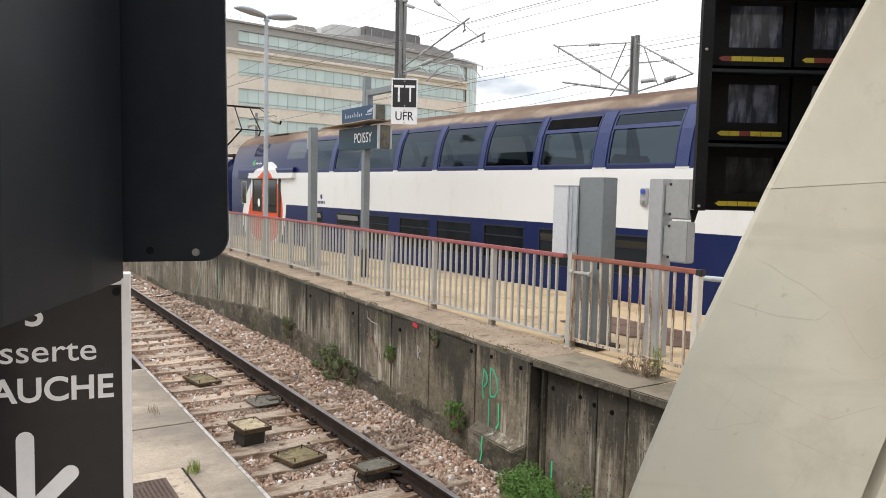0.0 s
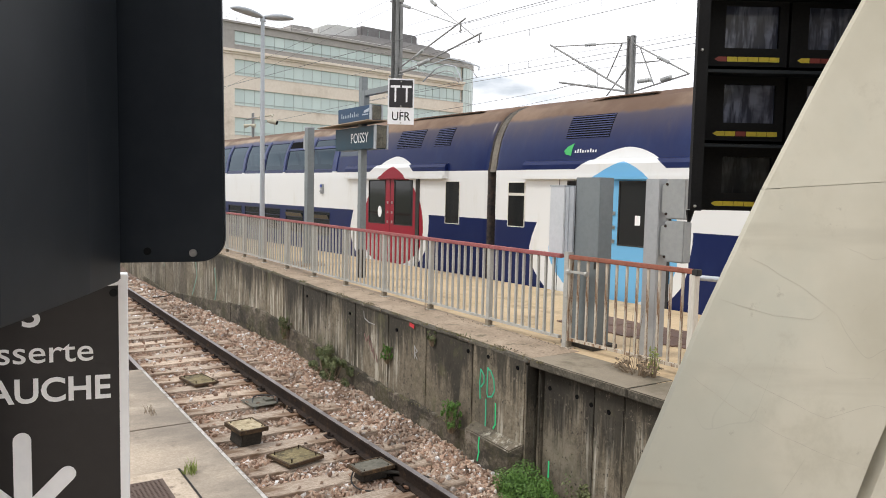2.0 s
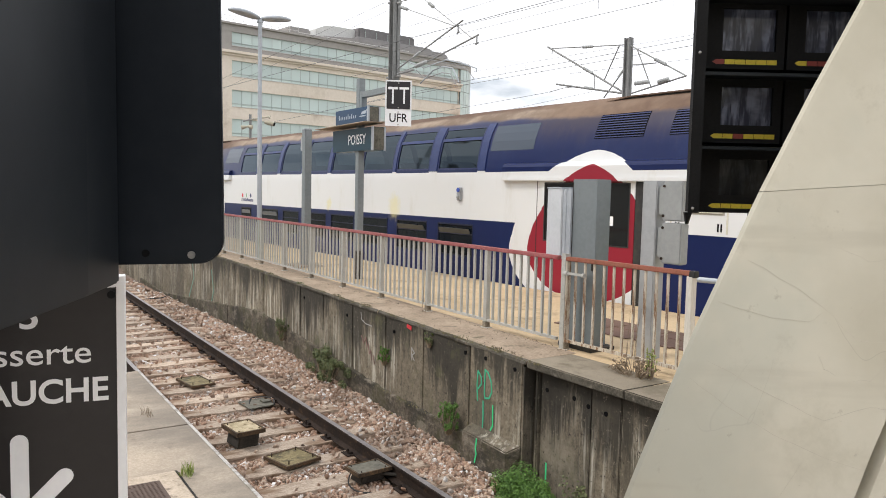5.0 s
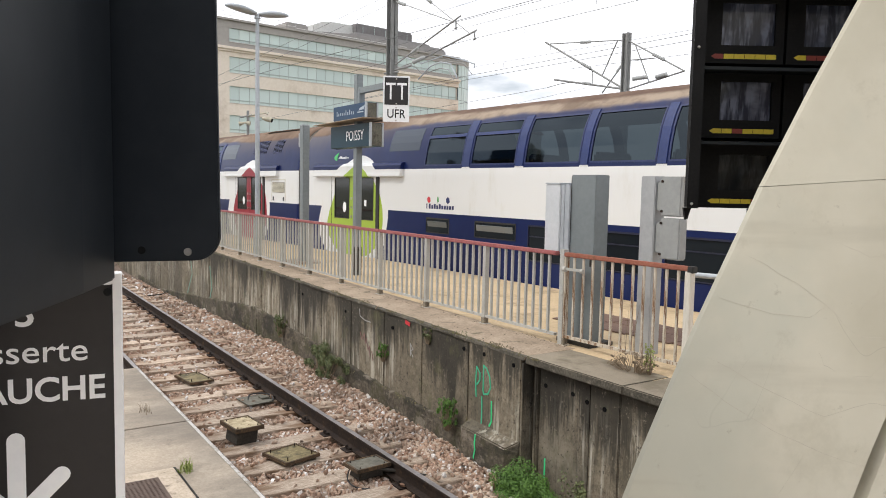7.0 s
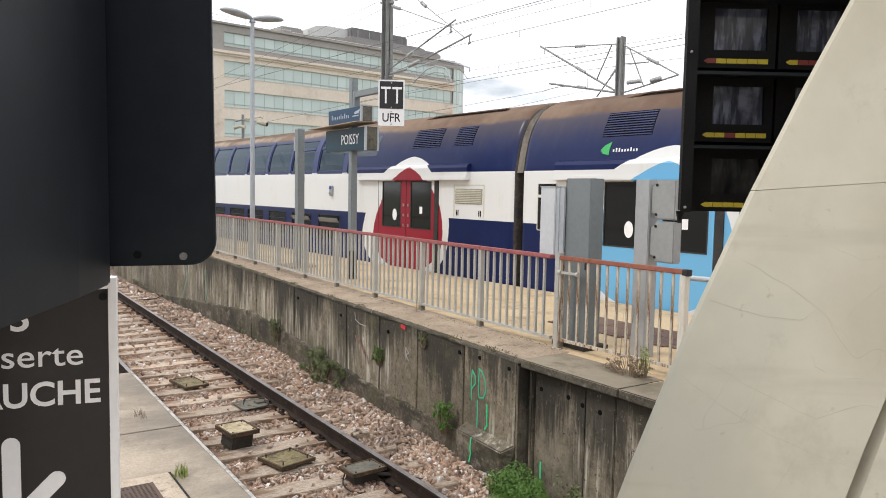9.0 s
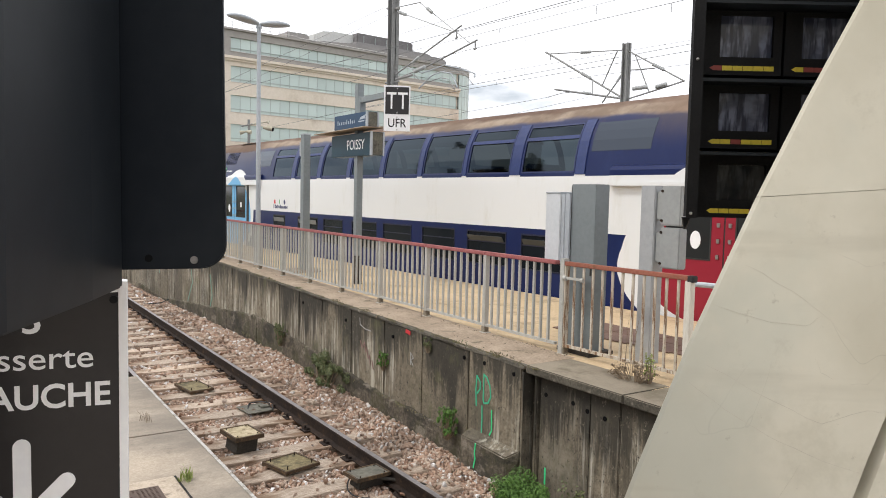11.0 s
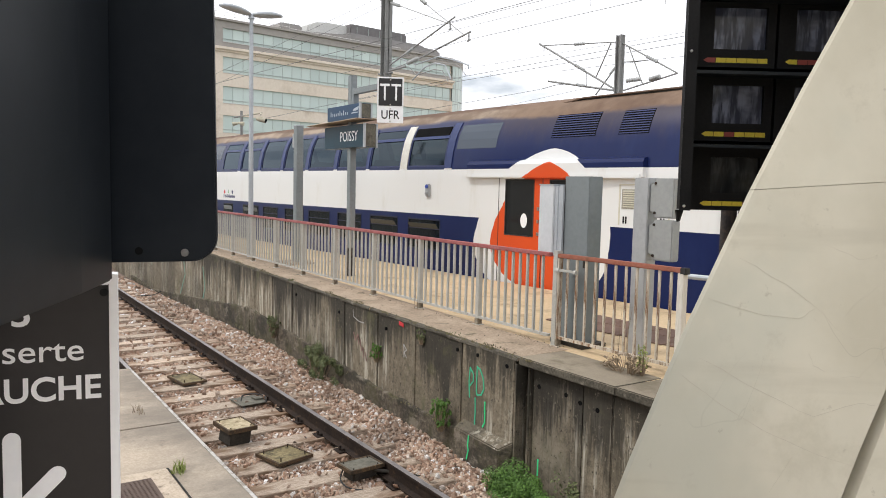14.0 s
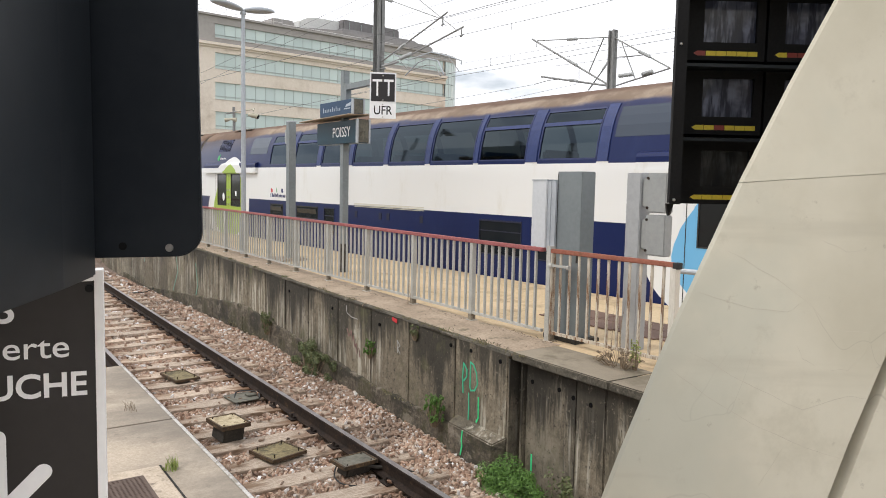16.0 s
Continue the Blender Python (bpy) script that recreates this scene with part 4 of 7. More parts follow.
# ---- the train's own track ----
far_track = thing("far_track", "railway track beside the island platform", "railway track", kind="structure")
for off in (-1.4 - 0.7535, -1.4 + 0.7535):
    bm = bm_new()
    pts = []
    for a in [-40, 0, 40] + [40 + i * 3 for i in range(1, 12)] + [130, 240]:
        p, turn = train_path(a)
        n = Vector((math.sin(turn), -math.cos(turn), 0))
        pts.append(p + n * off)
    prof = [(-0.07, 0.03), (0.07, 0.03), (0.036, 0.2), (-0.036, 0.2)]
    ring = []
    for i, p in enumerate(pts):
        d = (pts[min(i + 1, len(pts) - 1)] - pts[max(i - 1, 0)]).normalized()
        n = Vector((-d.y, d.x, 0))
        ring.append([bm.verts.new(p + n * u + Vector((0, 0, v))) for u, v in prof])
    for r0, r1 in zip(ring, ring[1:]):
        for i in range(4):
            bm.faces.new((r0[i], r0[(i + 1) % 4], r1[(i + 1) % 4], r1[i]))
    part("rail", bm, M["rail_side"], far_track)
bm = bm_new()
ring = []
for a in [-40, 0, 40] + [40 + i * 3 for i in range(1, 12)] + [130, 240]:
    p, turn = train_path(a)
    n = Vector((math.sin(turn), -math.cos(turn), 0))
    ring.append([bm.verts.new(p + n * (-1.4 + u) + Vector((0, 0, v))) for u, v in ((-2.4, -0.4), (-1.6, 0.02), (1.2, 0.02), (1.25, -0.4))])
for r0, r1 in zip(ring, ring[1:]):
    for i in range(3):
        bm.faces.new((r0[i], r0[i + 1], r1[i + 1], r1[i]))
part("ballast_bed", bm, M["gravel_ground"], far_track)


# ---- the train ----
# carriage space: x from its rear end forwards, y = 0 on the near side and negative inwards, z as in the world
CAR_LEN, CAR_PITCH, CAR_W = 24.12, 24.28, 2.80
PROFILE = [(0.03, 1.00), (0.0, 1.15), (0.0, 1.55), (0.0, 2.20), (0.0, 2.297), (0.0, 3.05), (0.0, 3.218), (-0.015, 3.29), (-0.055, 3.55), (-0.115, 3.80), (-0.175, 3.95), (-0.232, 4.06), (-0.265, 4.115), (-0.30, 4.165), (-0.38, 4.255), (-0.52, 4.365), (-0.80, 4.49), (-1.10, 4.54), (-1.40, 4.555)]
Z_LOW, Z_UP = (1.55, 2.20), (3.29, 4.115)
UPPER = [(18.53, 19.83), (17.05, 18.32), (15.50, 16.77), (13.93, 15.24), (12.40, 13.70), (10.85, 12.17), (9.30, 10.63), (7.89, 9.12), (6.28, 7.56), (4.72, 6.0)]
LOWER = [(17.40, 18.20), (15.40, 16.58), (14.05, 15.08), (12.43, 13.60), (11.00, 12.16), (9.45, 10.60), (7.90, 9.06), (6.35, 7.50)]


def off_at(z):
    for (o0, z0), (o1, z1) in zip(PROFILE, PROFILE[1:]):
        if z0 <= z <= z1:
            return o0 + (o1 - o0) * (z - z0) / max(1e-6, z1 - z0)
    return PROFILE[-1][0]


def carriage_body(windows=True, LOWER=LOWER, small=2):
    """Shell with open window holes on both sides and rounded ends."""
    cuts = {0.0, 0.015, 0.04, 0.08, 0.13, CAR_LEN - 0.13, CAR_LEN - 0.08, CAR_LEN - 0.04, CAR_LEN - 0.015, CAR_LEN}
    for a, b in UPPER + LOWER:
        cuts |= {a, b}
    cuts = sorted(cuts)
    full = PROFILE + [(-CAR_W - o, z) for o, z in PROFILE[::-1][1:]]
    bm = bm_new()
    grid = []
    for x in cuts:
        d = min(x, CAR_LEN - x)
        tuck = max(0.0, 0.13 - d)
        sink = 0.11 * (1 - math.sqrt(max(0, 1 - (tuck / 0.13) ** 2))) if tuck else 0
        col = []
        for o, z in full:
            yy = o + CAR_W / 2
            k = (abs(yy) - sink) / abs(yy) if abs(yy) > 0.3 else 1
            col.append(bm.verts.new((x, yy * k - CAR_W / 2, z - (sink * 0.9 if z > 4.0 else sink * 0.9 * max(0, (z - 3.2)) / 0.8))))
        grid.append(col)
    holes = [(a, b, Z_UP) for a, b in UPPER[1:-1]] + [(a, b, Z_LOW if i >= small else (1.88, 2.20)) for i, (a, b) in enumerate(LOWER)]
    for i in range(len(cuts) - 1):
        xm = (cuts[i] + cuts[i + 1]) / 2
        for j in range(len(full) - 1):
            zm = (full[j][1] + full[j + 1][1]) / 2
            if windows and any(a < xm < b and z0 < zm < z1 for a, b, (z0, z1) in holes if z1 > 3 or True):
                if not (zm < 2.2 and any(a < xm < b and k < small for k, (a, b) in enumerate(LOWER))):
                    continue
            bm.faces.new((grid[i][j], grid[i + 1][j], grid[i + 1][j + 1], grid[i][j + 1]))
    ends = [bm.faces.new(grid[0]), bm.faces.new(grid[-1][::-1])]
    bmesh.ops.recalc_face_normals(bm, faces=bm.faces)
    for f in ends + [f for f in bm.faces if not 0.04 < f.calc_center_median().x < CAR_LEN - 0.04]:
        f.material_index = 1
    me = bpy.data.meshes.new("body")
    bm.to_mesh(me)
    bm.free()
    me.shade_smooth()
    me.set_sharp_from_angle(angle=radians(28))
    return me


def strip(bm, x0, x1, zs, out, mat=0, back=0.03):
    """A curved panel that follows the carriage's side between the heights zs, standing out from it."""
    f = [[bm.verts.new((x, off_at(z) + o, z)) for z in zs] for x, o in ((x0, out), (x1, out))]
    b = [[bm.verts.new((x, off_at(z) - back, z)) for z in zs] for x in (x0, x1)]
    fs = []
    n = len(zs)
    for j in range(n - 1):
        fs.append(bm.faces.new((f[0][j], f[1][j], f[1][j + 1], f[0][j + 1])))
        fs.append(bm.faces.new((f[0][j], f[0][j + 1], b[0][j + 1], b[0][j])))
        fs.append(bm.faces.new((f[1][j + 1], f[1][j], b[1][j], b[1][j + 1])))
    fs.append(bm.faces.new((f[0][0], b[0][0], b[1][0], f[1][0])))
    fs.append(bm.faces.new((f[0][-1], f[1][-1], b[1][-1], b[0][-1])))
    for q in fs:
        q.material_index = mat
    return fs


M["car_end"] = surface("car_end", (0.035, 0.033, 0.036), (0.075, 0.064, 0.058), 0.8, 0, 20, 2, (0.15, 0.11, 0.08), (0.45, 0.65))
M["frame_blue"] = surface("frame_blue", (0.013, 0.022, 0.085), (0.020, 0.031, 0.110), 0.45)
M["frame_dark"] = surface("frame_dark", (0.008, 0.010, 0.030), (0.012, 0.015, 0.042), 0.5)
PAINT = {}
BODY = carriage_body()
LOWER_LAST = [LOWER[0], LOWER[1], (14.55, 15.08), LOWER[6], LOWER[7]]
BODY_LAST = carriage_body(LOWER=LOWER_LAST)
UP_Z = [3.29, 3.55, 3.80, 3.95, 4.06, 4.115]


def mesh_of(name, bm, mats, smooth=False):
    bmesh.ops.recalc_face_normals(bm, faces=bm.faces)
    me = bpy.data.meshes.new(name)
    bm.to_mesh(me)
    bm.free()
    for m in mats:
        me.materials.append(m)
    if smooth:
        me.shade_smooth()
    return me


def upper_pane(w, hopper):
    bm = bm_new()
    if hopper:
        strip(bm, 0, w, [3.30, 3.55, 3.80, 3.865], -0.012)
        strip(bm, 0, w, [3.905, 3.95, 4.06, 4.105], -0.006)
    else:
        strip(bm, 0, w, [3.30, 3.55, 3.80, 3.95, 4.06, 4.105], -0.010)
    return mesh_of("window_pane", bm, [M["train_glass"]], False)


def upper_frame(w, hopper):
    bm = bm_new()
    t = 0.014
    strip(bm, -0.012, t, UP_Z, 0.006)
    strip(bm, w - t, w + 0.012, UP_Z, 0.006)
    strip(bm, t, w - t, [3.278, 3.306], 0.006)
    strip(bm, t, w - t, [4.096, 4.124], 0.006)
    if hopper:
        strip(bm, t, w - t, [3.855, 3.915], 0.012, 1)
    return mesh_of("window_frame", bm, [M["frame_blue"], M["train_rib"]])


def vent(x0, x1, z0, z1, slats):
    """Dark louvre in the upper side."""
    bm = bm_new()
    n = 4
    strip(bm, x0, x1, [z0 + (z1 - z0) * i / n for i in range(n + 1)], 0.004, 1)
    for i in range(slats):
        z = z0 + (z1 - z0) * (i + 0.5) / slats
        h = (z1 - z0) / slats * 0.20
        strip(bm, x0 + 0.01, x1 - 0.01, [z - h, z + h], 0.009, 0)
    return mesh_of("louvre", bm, [M["train_blue"], M["dark_void"]])


PANES = {}
for hop in (False, True):
    for w in sorted({round(b - a, 2) for a, b in UPPER}):
        PANES[hop, w] = (upper_pane(w, hop), upper_frame(w, hop))
bm = bm_new()
strip(bm, 0, 1, [0 + 1.55, 2.19], -0.012)
LOW_PANE = mesh_of("lower_pane", bm, [M["train_glass"]])
VENT_FRONT, VENT_R1, VENT_R2 = vent(21.40, 22.36, 3.74, 4.13, 10), vent(2.40, 3.39, 3.74, 4.14, 10), vent(1.35, 1.93, 3.74, 4.12, 10)


def sub(name, me, parent, x=0.0, label=""):
    o = new(name, me)
    o.parent, o.location = parent, (x, 0, 0)
    if label:
        tagged(o, label)
    return o


def door(car, cx, tone, first):
    """Sliding double door with its cover rail, around the middle cx."""
    x0, x1 = cx - 0.93, cx + 1.09
    mid = cx + 0.08
    for i, (a, b, w0, w1) in enumerate(((mid + 0.012, x1, mid + 0.20, mid + 0.95), (x0, mid - 0.012, mid - 0.92, mid - 0.165))):
        bm = bm_new()
        box(bm, (a, -0.02, 1.10), (b, 0.018, 2.02))
        box(bm, (a, -0.02, 3.03), (b, 0.018, 3.06))
        box(bm, (a, -0.02, 2.02), (w0 if i == 0 else w0, 0.018, 3.03))
        box(bm, (w1, -0.02, 2.02), (b, 0.018, 3.03))
        leaf = part("door_leaf", bm, PAINT[car.name], car, tone + " painted sliding door leaf")
        bm = bm_new()
        box(bm, (w0 + 0.012, -0.015, 2.032), (w1 - 0.012, 0.010, 3.02))
        part("door_pane", bm, M["door_glass"], leaf)
        bm = bm_new()
        for u, v, s, t in ((w0, w0 + 0.02, 2.02, 3.03), (w1 - 0.02, w1, 2.02, 3.03), (w0, w1, 2.02, 2.04), (w0, w1, 3.01, 3.03)):
            box(bm, (u, 0.0, s), (v, 0.024, t))
        part("pane_seal", bm, M["rubber"], leaf)
        if i == 0:
            bm = bm_new()
            sx = (w0 + w1) / 2 - 0.12
            bmesh.ops.create_cone(bm, cap_ends=True, segments=20, radius1=0.095, radius2=0.095, depth=0.003, matrix=Matrix.Translation((sx, 0.0125, 2.30)) @ Matrix.Rotation(radians(90), 4, "X") @ Matrix.Diagonal((0.9, 1.35, 1, 1)))
            part("sticker", bm, M["sign_white"], leaf, "white oval sticker on the glass")
        elif not first:
            bm = bm_new()
            sx = (w0 + w1) / 2
            box(bm, (sx - 0.05, 0.011, 2.35), (sx + 0.05, 0.013, 2.50))
            part("notice", bm, M["sign_white"], leaf, "small white paper notice")
        hx = (mid + 0.09) if i == 0 else (mid - 0.09)
        for hz in (2.08, 2.30, 2.52):
            bm = bm_new()
            box(bm, (hx - 0.022, 0.018, hz - 0.03), (hx + 0.022, 0.035, hz + 0.03))
            part("handle", bm, M["bolt"], leaf)
    bm = bm_new()
    box(bm, (x0 - 0.14, -0.01, 1.05), (x0 - 0.01, 0.020, 3.05))
    part("door_seal", bm, M["rubber"], car, "black rubber edge beside the door")
    bm = bm_new()
    box(bm, (mid - 0.012, -0.01, 1.10), (mid + 0.012, 0.012, 3.04))
    part("door_seal", bm, M["rubber"], car, "black rubber edge beside the door")
    bm = bm_new()
    box(bm, (x1 + 0.13, -0.01, 1.10), (x1 + 0.142, 0.004, 3.05))
    part("pocket_seam", bm, M["rubber"], car)
    # cover rail above, painted with the side
    bm = bm_new()
    prism(bm, [(cx - 2.06, 0.0, 3.06), (cx - 2.06, 0.085, 3.075), (cx - 2.06, 0.085, 3.30), (cx - 2.06, 0.05, 3.36), (cx - 2.06, -0.04, 3.38)], (4.14, 0, 0))
    part("door_rail_cover", bm, PAINT[car.name], car)
    bm = bm_new()
    box(bm, (cx - 2.03, 0.0, 3.050), (cx + 2.10, 0.105, 3.125))
    part("drip_rail", bm, PAINT[car.name], car, bevel=0.01)


def small_window(car, x0, x1, z0, z1, split_at=None):
    bm = bm_new()
    box(bm, (x0, -0.01, z0), (x1, 0.006, z1))
    w = part("side_window", bm, M["door_glass"], car)
    bm = bm_new()
    for u, v, s, t in ((x0 - 0.015, x0, z0, z1), (x1, x1 + 0.015, z0, z1), (x0, x1, z0 - 0.015, z0), (x0, x1, z1, z1 + 0.015)):
        box(bm, (u, -0.01, s), (v, 0.012, t))
    if split_at:
        box(bm, (x0, -0.01, split_at - 0.025), (x1, 0.012, split_at + 0.025))
    part("window_frame", bm, M["panel_white"], w)


def side_grille(car):
    bm = bm_new()
    box(bm, (0.90, -0.01, 2.59), (1.72, 0.008, 2.89), 1)
    for i in range(8):
        z = 2.612 + i * 0.034
        box(bm, (0.93, 0.008, z), (1.69, 0.020, z + 0.018), 0)
    for u, v, s, t in ((0.84, 0.865, 2.33, 2.96), (1.755, 1.78, 2.33, 2.96), (0.84, 1.78, 2.95, 2.97)):
        box(bm, (u, -0.01, s), (v, 0.006, t))
    g = part("side_grille", bm, [M["grille_cream"], M["grille_shade"]], car, "cream slatted grille")
    for x in (0.93, 1.62):
        for dx in (0, 0.05):
            bm = bm_new()
            box(bm, (x + dx, -0.01, 2.36), (x + dx + 0.02, 0.009, 2.47))
            part("marking", bm, M["dark_void"], g)


def marks(car):
    """Operator's marks as plain shapes: a green leaf with a pale bar on the upper side, three small emblems with a dark bar on the white band."""
    bm = bm_new()
    leaf = ((22.17, 3.45), (22.29, 3.47), (22.34, 3.53), (22.27, 3.60), (22.13, 3.66), (22.16, 3.56))
    prism(bm, [(x, off_at(z) + 0.008, z) for x, z in leaf], (0, -0.03, 0))
    part("emblem", bm, M["leaf_mark"], car, "green leaf emblem")
    bm = bm_new()
    for i in range(9):
        strip(bm, 21.62 + i * 0.056, 21.645 + i * 0.056, [3.495, 3.495 + (0.062 if i in (2, 6, 7) else 0.04)], 0.006)
    tagged(part("emblem_bar", bm, M["sign_white"], car), kind="stuff")
    for x, m, z in ((18.12, M["red_sticker"], 2.57), (17.80, M["green_emblem"], 2.58), (17.46, M["train_blue"], 2.57)):
        bm = bm_new()
        bmesh.ops.create_icosphere(bm, subdivisions=1, radius=0.075, matrix=Matrix.Translation((x, 0.0, z)) @ Matrix.Diagonal((0.95 if m is not M["green_emblem"] else 0.45, 0.06, 1, 1)))
        part("emblem", bm, m, car)
    bm = bm_new()
    for i in range(11):
        x = 18.20 - i * 0.088
        h = 0.105 if i in (0, 1, 3, 5) else 0.075
        box(bm, (x - (0.028 if i in (0,) else 0.06), 0.0, 2.385), (x, 0.004, 2.385 + h))
    tagged(part("emblem_bar", bm, M["train_blue"], car), kind="stuff")


M["leaf_mark"] = plain("emblem_green", (0.05, 0.45, 0.12), 0.4)
M["green_emblem"] = plain("emblem_leaf_green", (0.10, 0.35, 0.12), 0.4)


def bogie(car, x):
    bm = bm_new()
    box(bm, (x - 1.6, -2.55, 0.42), (x + 1.6, -2.35, 0.72))
    box(bm, (x - 1.6, -0.45, 0.42), (x + 1.6, -0.25, 0.72))
    box(bm, (x - 0.4, -2.4, 0.45), (x + 0.4, -0.4, 0.75))
    b = part("bogie", bm, M["dark_box"], car, bevel=0.04)
    for dx in (-1.2, 1.2):
        bm = bm_new()
        for y in (-1.4 - 0.75, -1.4 + 0.75):
            rod(bm, (x + dx, y - 0.065, 0.66), (x + dx, y + 0.065, 0.66), 0.46, 24)
        rod(bm, (x + dx, -2.3, 0.66), (x + dx, -0.5, 0.66), 0.09, 10)
        part("wheelset", bm, M["rail_side"], b)


def carriage(i, front, rear, leading=False, last=False):
    word = "leading " if leading else ""
    car = thing("carriage", f"{word}blue and white double-deck carriage with {front} and {rear} doors", "train carriage", group="carriages of the train")
    paint = livery(f"carriage_paint_{front}_{rear}", front, rear, leading, ((12.28, 2.44, 0.17), (10.85, 2.48, 0.17), (9.18, 2.47, 0.30)) if i == 2 else ())
    me = (BODY_LAST if last else BODY).copy()
    me.materials.append(paint)
    me.materials.append(M["car_end"])
    body = new("body", me)
    body.parent = car
    PAINT[car.name] = paint
    for a, b in (UPPER[0], UPPER[-1]):
        bm = bm_new()
        strip(bm, a + 0.06, b - 0.04, [3.62, 3.80, 3.95, 4.06, 4.10], 0.004)
        part("blind_window", bm, M["blind_pane"], car, "flush grey-blue blanked window")
    for n, (a, b) in enumerate(UPPER):
        if n in (0, len(UPPER) - 1):
            continue
        hop = n in (1, 2, 7, 8) and not (leading and n in (1, 2))
        pane, frm = PANES[hop, round(b - a, 2)]
        p = sub("upper_window", pane, car, a)
        sub("window_frame", frm, p)
        if 0 < n < len(UPPER) - 1:
            bm = bm_new()
            strip(bm, UPPER[n + 1][1] + 0.035, a - 0.035, [3.247, 3.55, 3.80, 3.95, 4.06, 4.115, 4.165], 0.016)
            part("rib", bm, M["panel_white"] if i == 5 and n == 7 else M["train_rib"], car)
            bm = bm_new()
            strip(bm, UPPER[n + 1][1] + 0.02, a - 0.02, [3.217, 3.246], 0.005)
            part("rib_foot", bm, M["tab_white"], car)
        if (i, n) in ((1, 7), (5, 8)):
            bm = bm_new()
            strip(bm, 0.04, b - a - 0.04, [3.92, 3.95, 4.06, 4.10], 0.012)
            o = part("open_hopper", bm, M["dark_void"], p, "dark open hopper")
    for n, (a, b) in enumerate(LOWER_LAST if last else LOWER):
        bm = bm_new()
        z0 = 1.88 if n < 2 else 1.56
        box(bm, (a + 0.005, -0.03, z0), (b - 0.005, 0.006 if n < 2 else -0.012, 2.185))
        p = part("lower_window", bm, M["low_glass"], car)
        bm = bm_new()
        t = 0.018
        for u, v, s, q in ((a, a + t, z0, 2.2), (b - t, b, z0, 2.2), (a, b, z0, z0 + t), (a, b, 2.17, 2.2)):
            box(bm, (u, -0.03, s), (v, 0.008, q))
        if n >= 2:
            box(bm, (a + t, -0.03, 1.985), (b - t, 0.0, 2.005))
        part("window_frame", bm, M["frame_dark"] if n > 1 else M["rubber"], p)
        if n < 2 or not last and b < 10:
            top = 2.11 if n >= 2 else 2.13
            bm = bm_new()
            prism(bm, [(a + 0.07, -0.008, 2.01), (a + 0.07, 0.05 if n >= 2 else 0.02, top), (a + 0.07, 0.062 if n >= 2 else 0.032, top - 0.006), (a + 0.07, 0.004, 2.004)], (b - a - 0.14, 0, 0))
            part("hopper", bm, M["hopper_glass"] if not last and (n < 2 or i == 3) else M["hopper_dark"], p, "tilted hopper pane")
    if last:
        bm = bm_new()
        for q in range(3):
            box(bm, (10.82, -0.01, 2.272 + q * 0.034), (13.59, 0.010, 2.286 + q * 0.034))
        part("side_grille", bm, M["grille_cream"], car, "long white slatted grille")
        for a in (10.85, 12.10, 12.42, 13.46):
            bm = bm_new()
            box(bm, (a, -0.01, 2.02), (a + 0.11, 0.008, 2.17))
            part("latch", bm, M["frame_dark"], car)
    sub("louvre", VENT_FRONT, car)
    sub("louvre", VENT_R1, car)
    sub("louvre", VENT_R2, car)
    car_first = leading
    door(car, DOOR_FRONT, front, car_first)
    door(car, DOOR_REAR, rear, car_first)
    if leading:
        small_window(car, 0.88, 1.33, 2.16, 3.0)
        small_window(car, 22.75, 23.1, 2.25, 2.95)
    else:
        side_grille(car)
        if front == "blue":
            small_window(car, 23.24, 23.67, 2.20, 2.99, 2.78)
    marks(car)
    bm = bm_new()
    box(bm, (6.70, 0, 2.66), (6.84, 0.05, 2.92))
    rod(bm, (6.77, 0.03, 2.74), (6.77, 0.09, 2.72), 0.035, 8)
    part("lock_box", bm, M["cabinet_light"], car, "small grey lock box", bevel=0.012)
    bm = bm_new()
    rod(bm, (6.77, 0.04, 2.87), (6.77, 0.075, 2.87), 0.04, 10)
    part("indicator", bm, M["indicator_blue"], car, "small blue indicator lens")
    # decks, dark interior and underframe
    bm = bm_new()
    box(bm, (0.3, -2.72, 2.30), (CAR_LEN - 0.3, -0.08, 2.36))
    box(bm, (0.3, -2.72, 1.05), (CAR_LEN - 0.3, -0.08, 1.10))
    box(bm, (4.5, -2.3, 1.1), (4.55, -0.45, 4.1))
    box(bm, (20.0, -2.3, 1.1), (20.05, -0.45, 4.1))
    box(bm, (4.5, -2.48, 4.13), (20.0, -0.32, 4.15))
    part("deck", bm, M["dark_box"], car)
    bm = bm_new()
    for n, (a, b) in enumerate(UPPER[1:-1]):
        for y in (-0.95, -2.65):
            box(bm, (b - 0.12, y, 2.36), (b + 0.02, y + 0.85, 3.46))
    part("seat_row", bm, M["seat_cloth"], car, bevel=0.04)
    bm = bm_new()
    box(bm, (0.4, -2.7, 0.75), (CAR_LEN - 0.4, -0.1, 1.02))
    part("underframe", bm, M["dark_box"], car, bevel=0.03)
    bogie(car, 3.6)
    bogie(car, CAR_LEN - 3.6)
    # gangway bellows behind and roof gear
    bm = bm_new()
    for n in range(4):
        box(bm, (-0.155 + n * 0.04, -2.05, 1.15), (-0.13 + n * 0.04, -0.75, 3.5))
    box(bm, (-0.15, -2.0, 1.2), (0.02, -0.80, 3.45))
    part("gangway", bm, M["bellows_grey"], car)
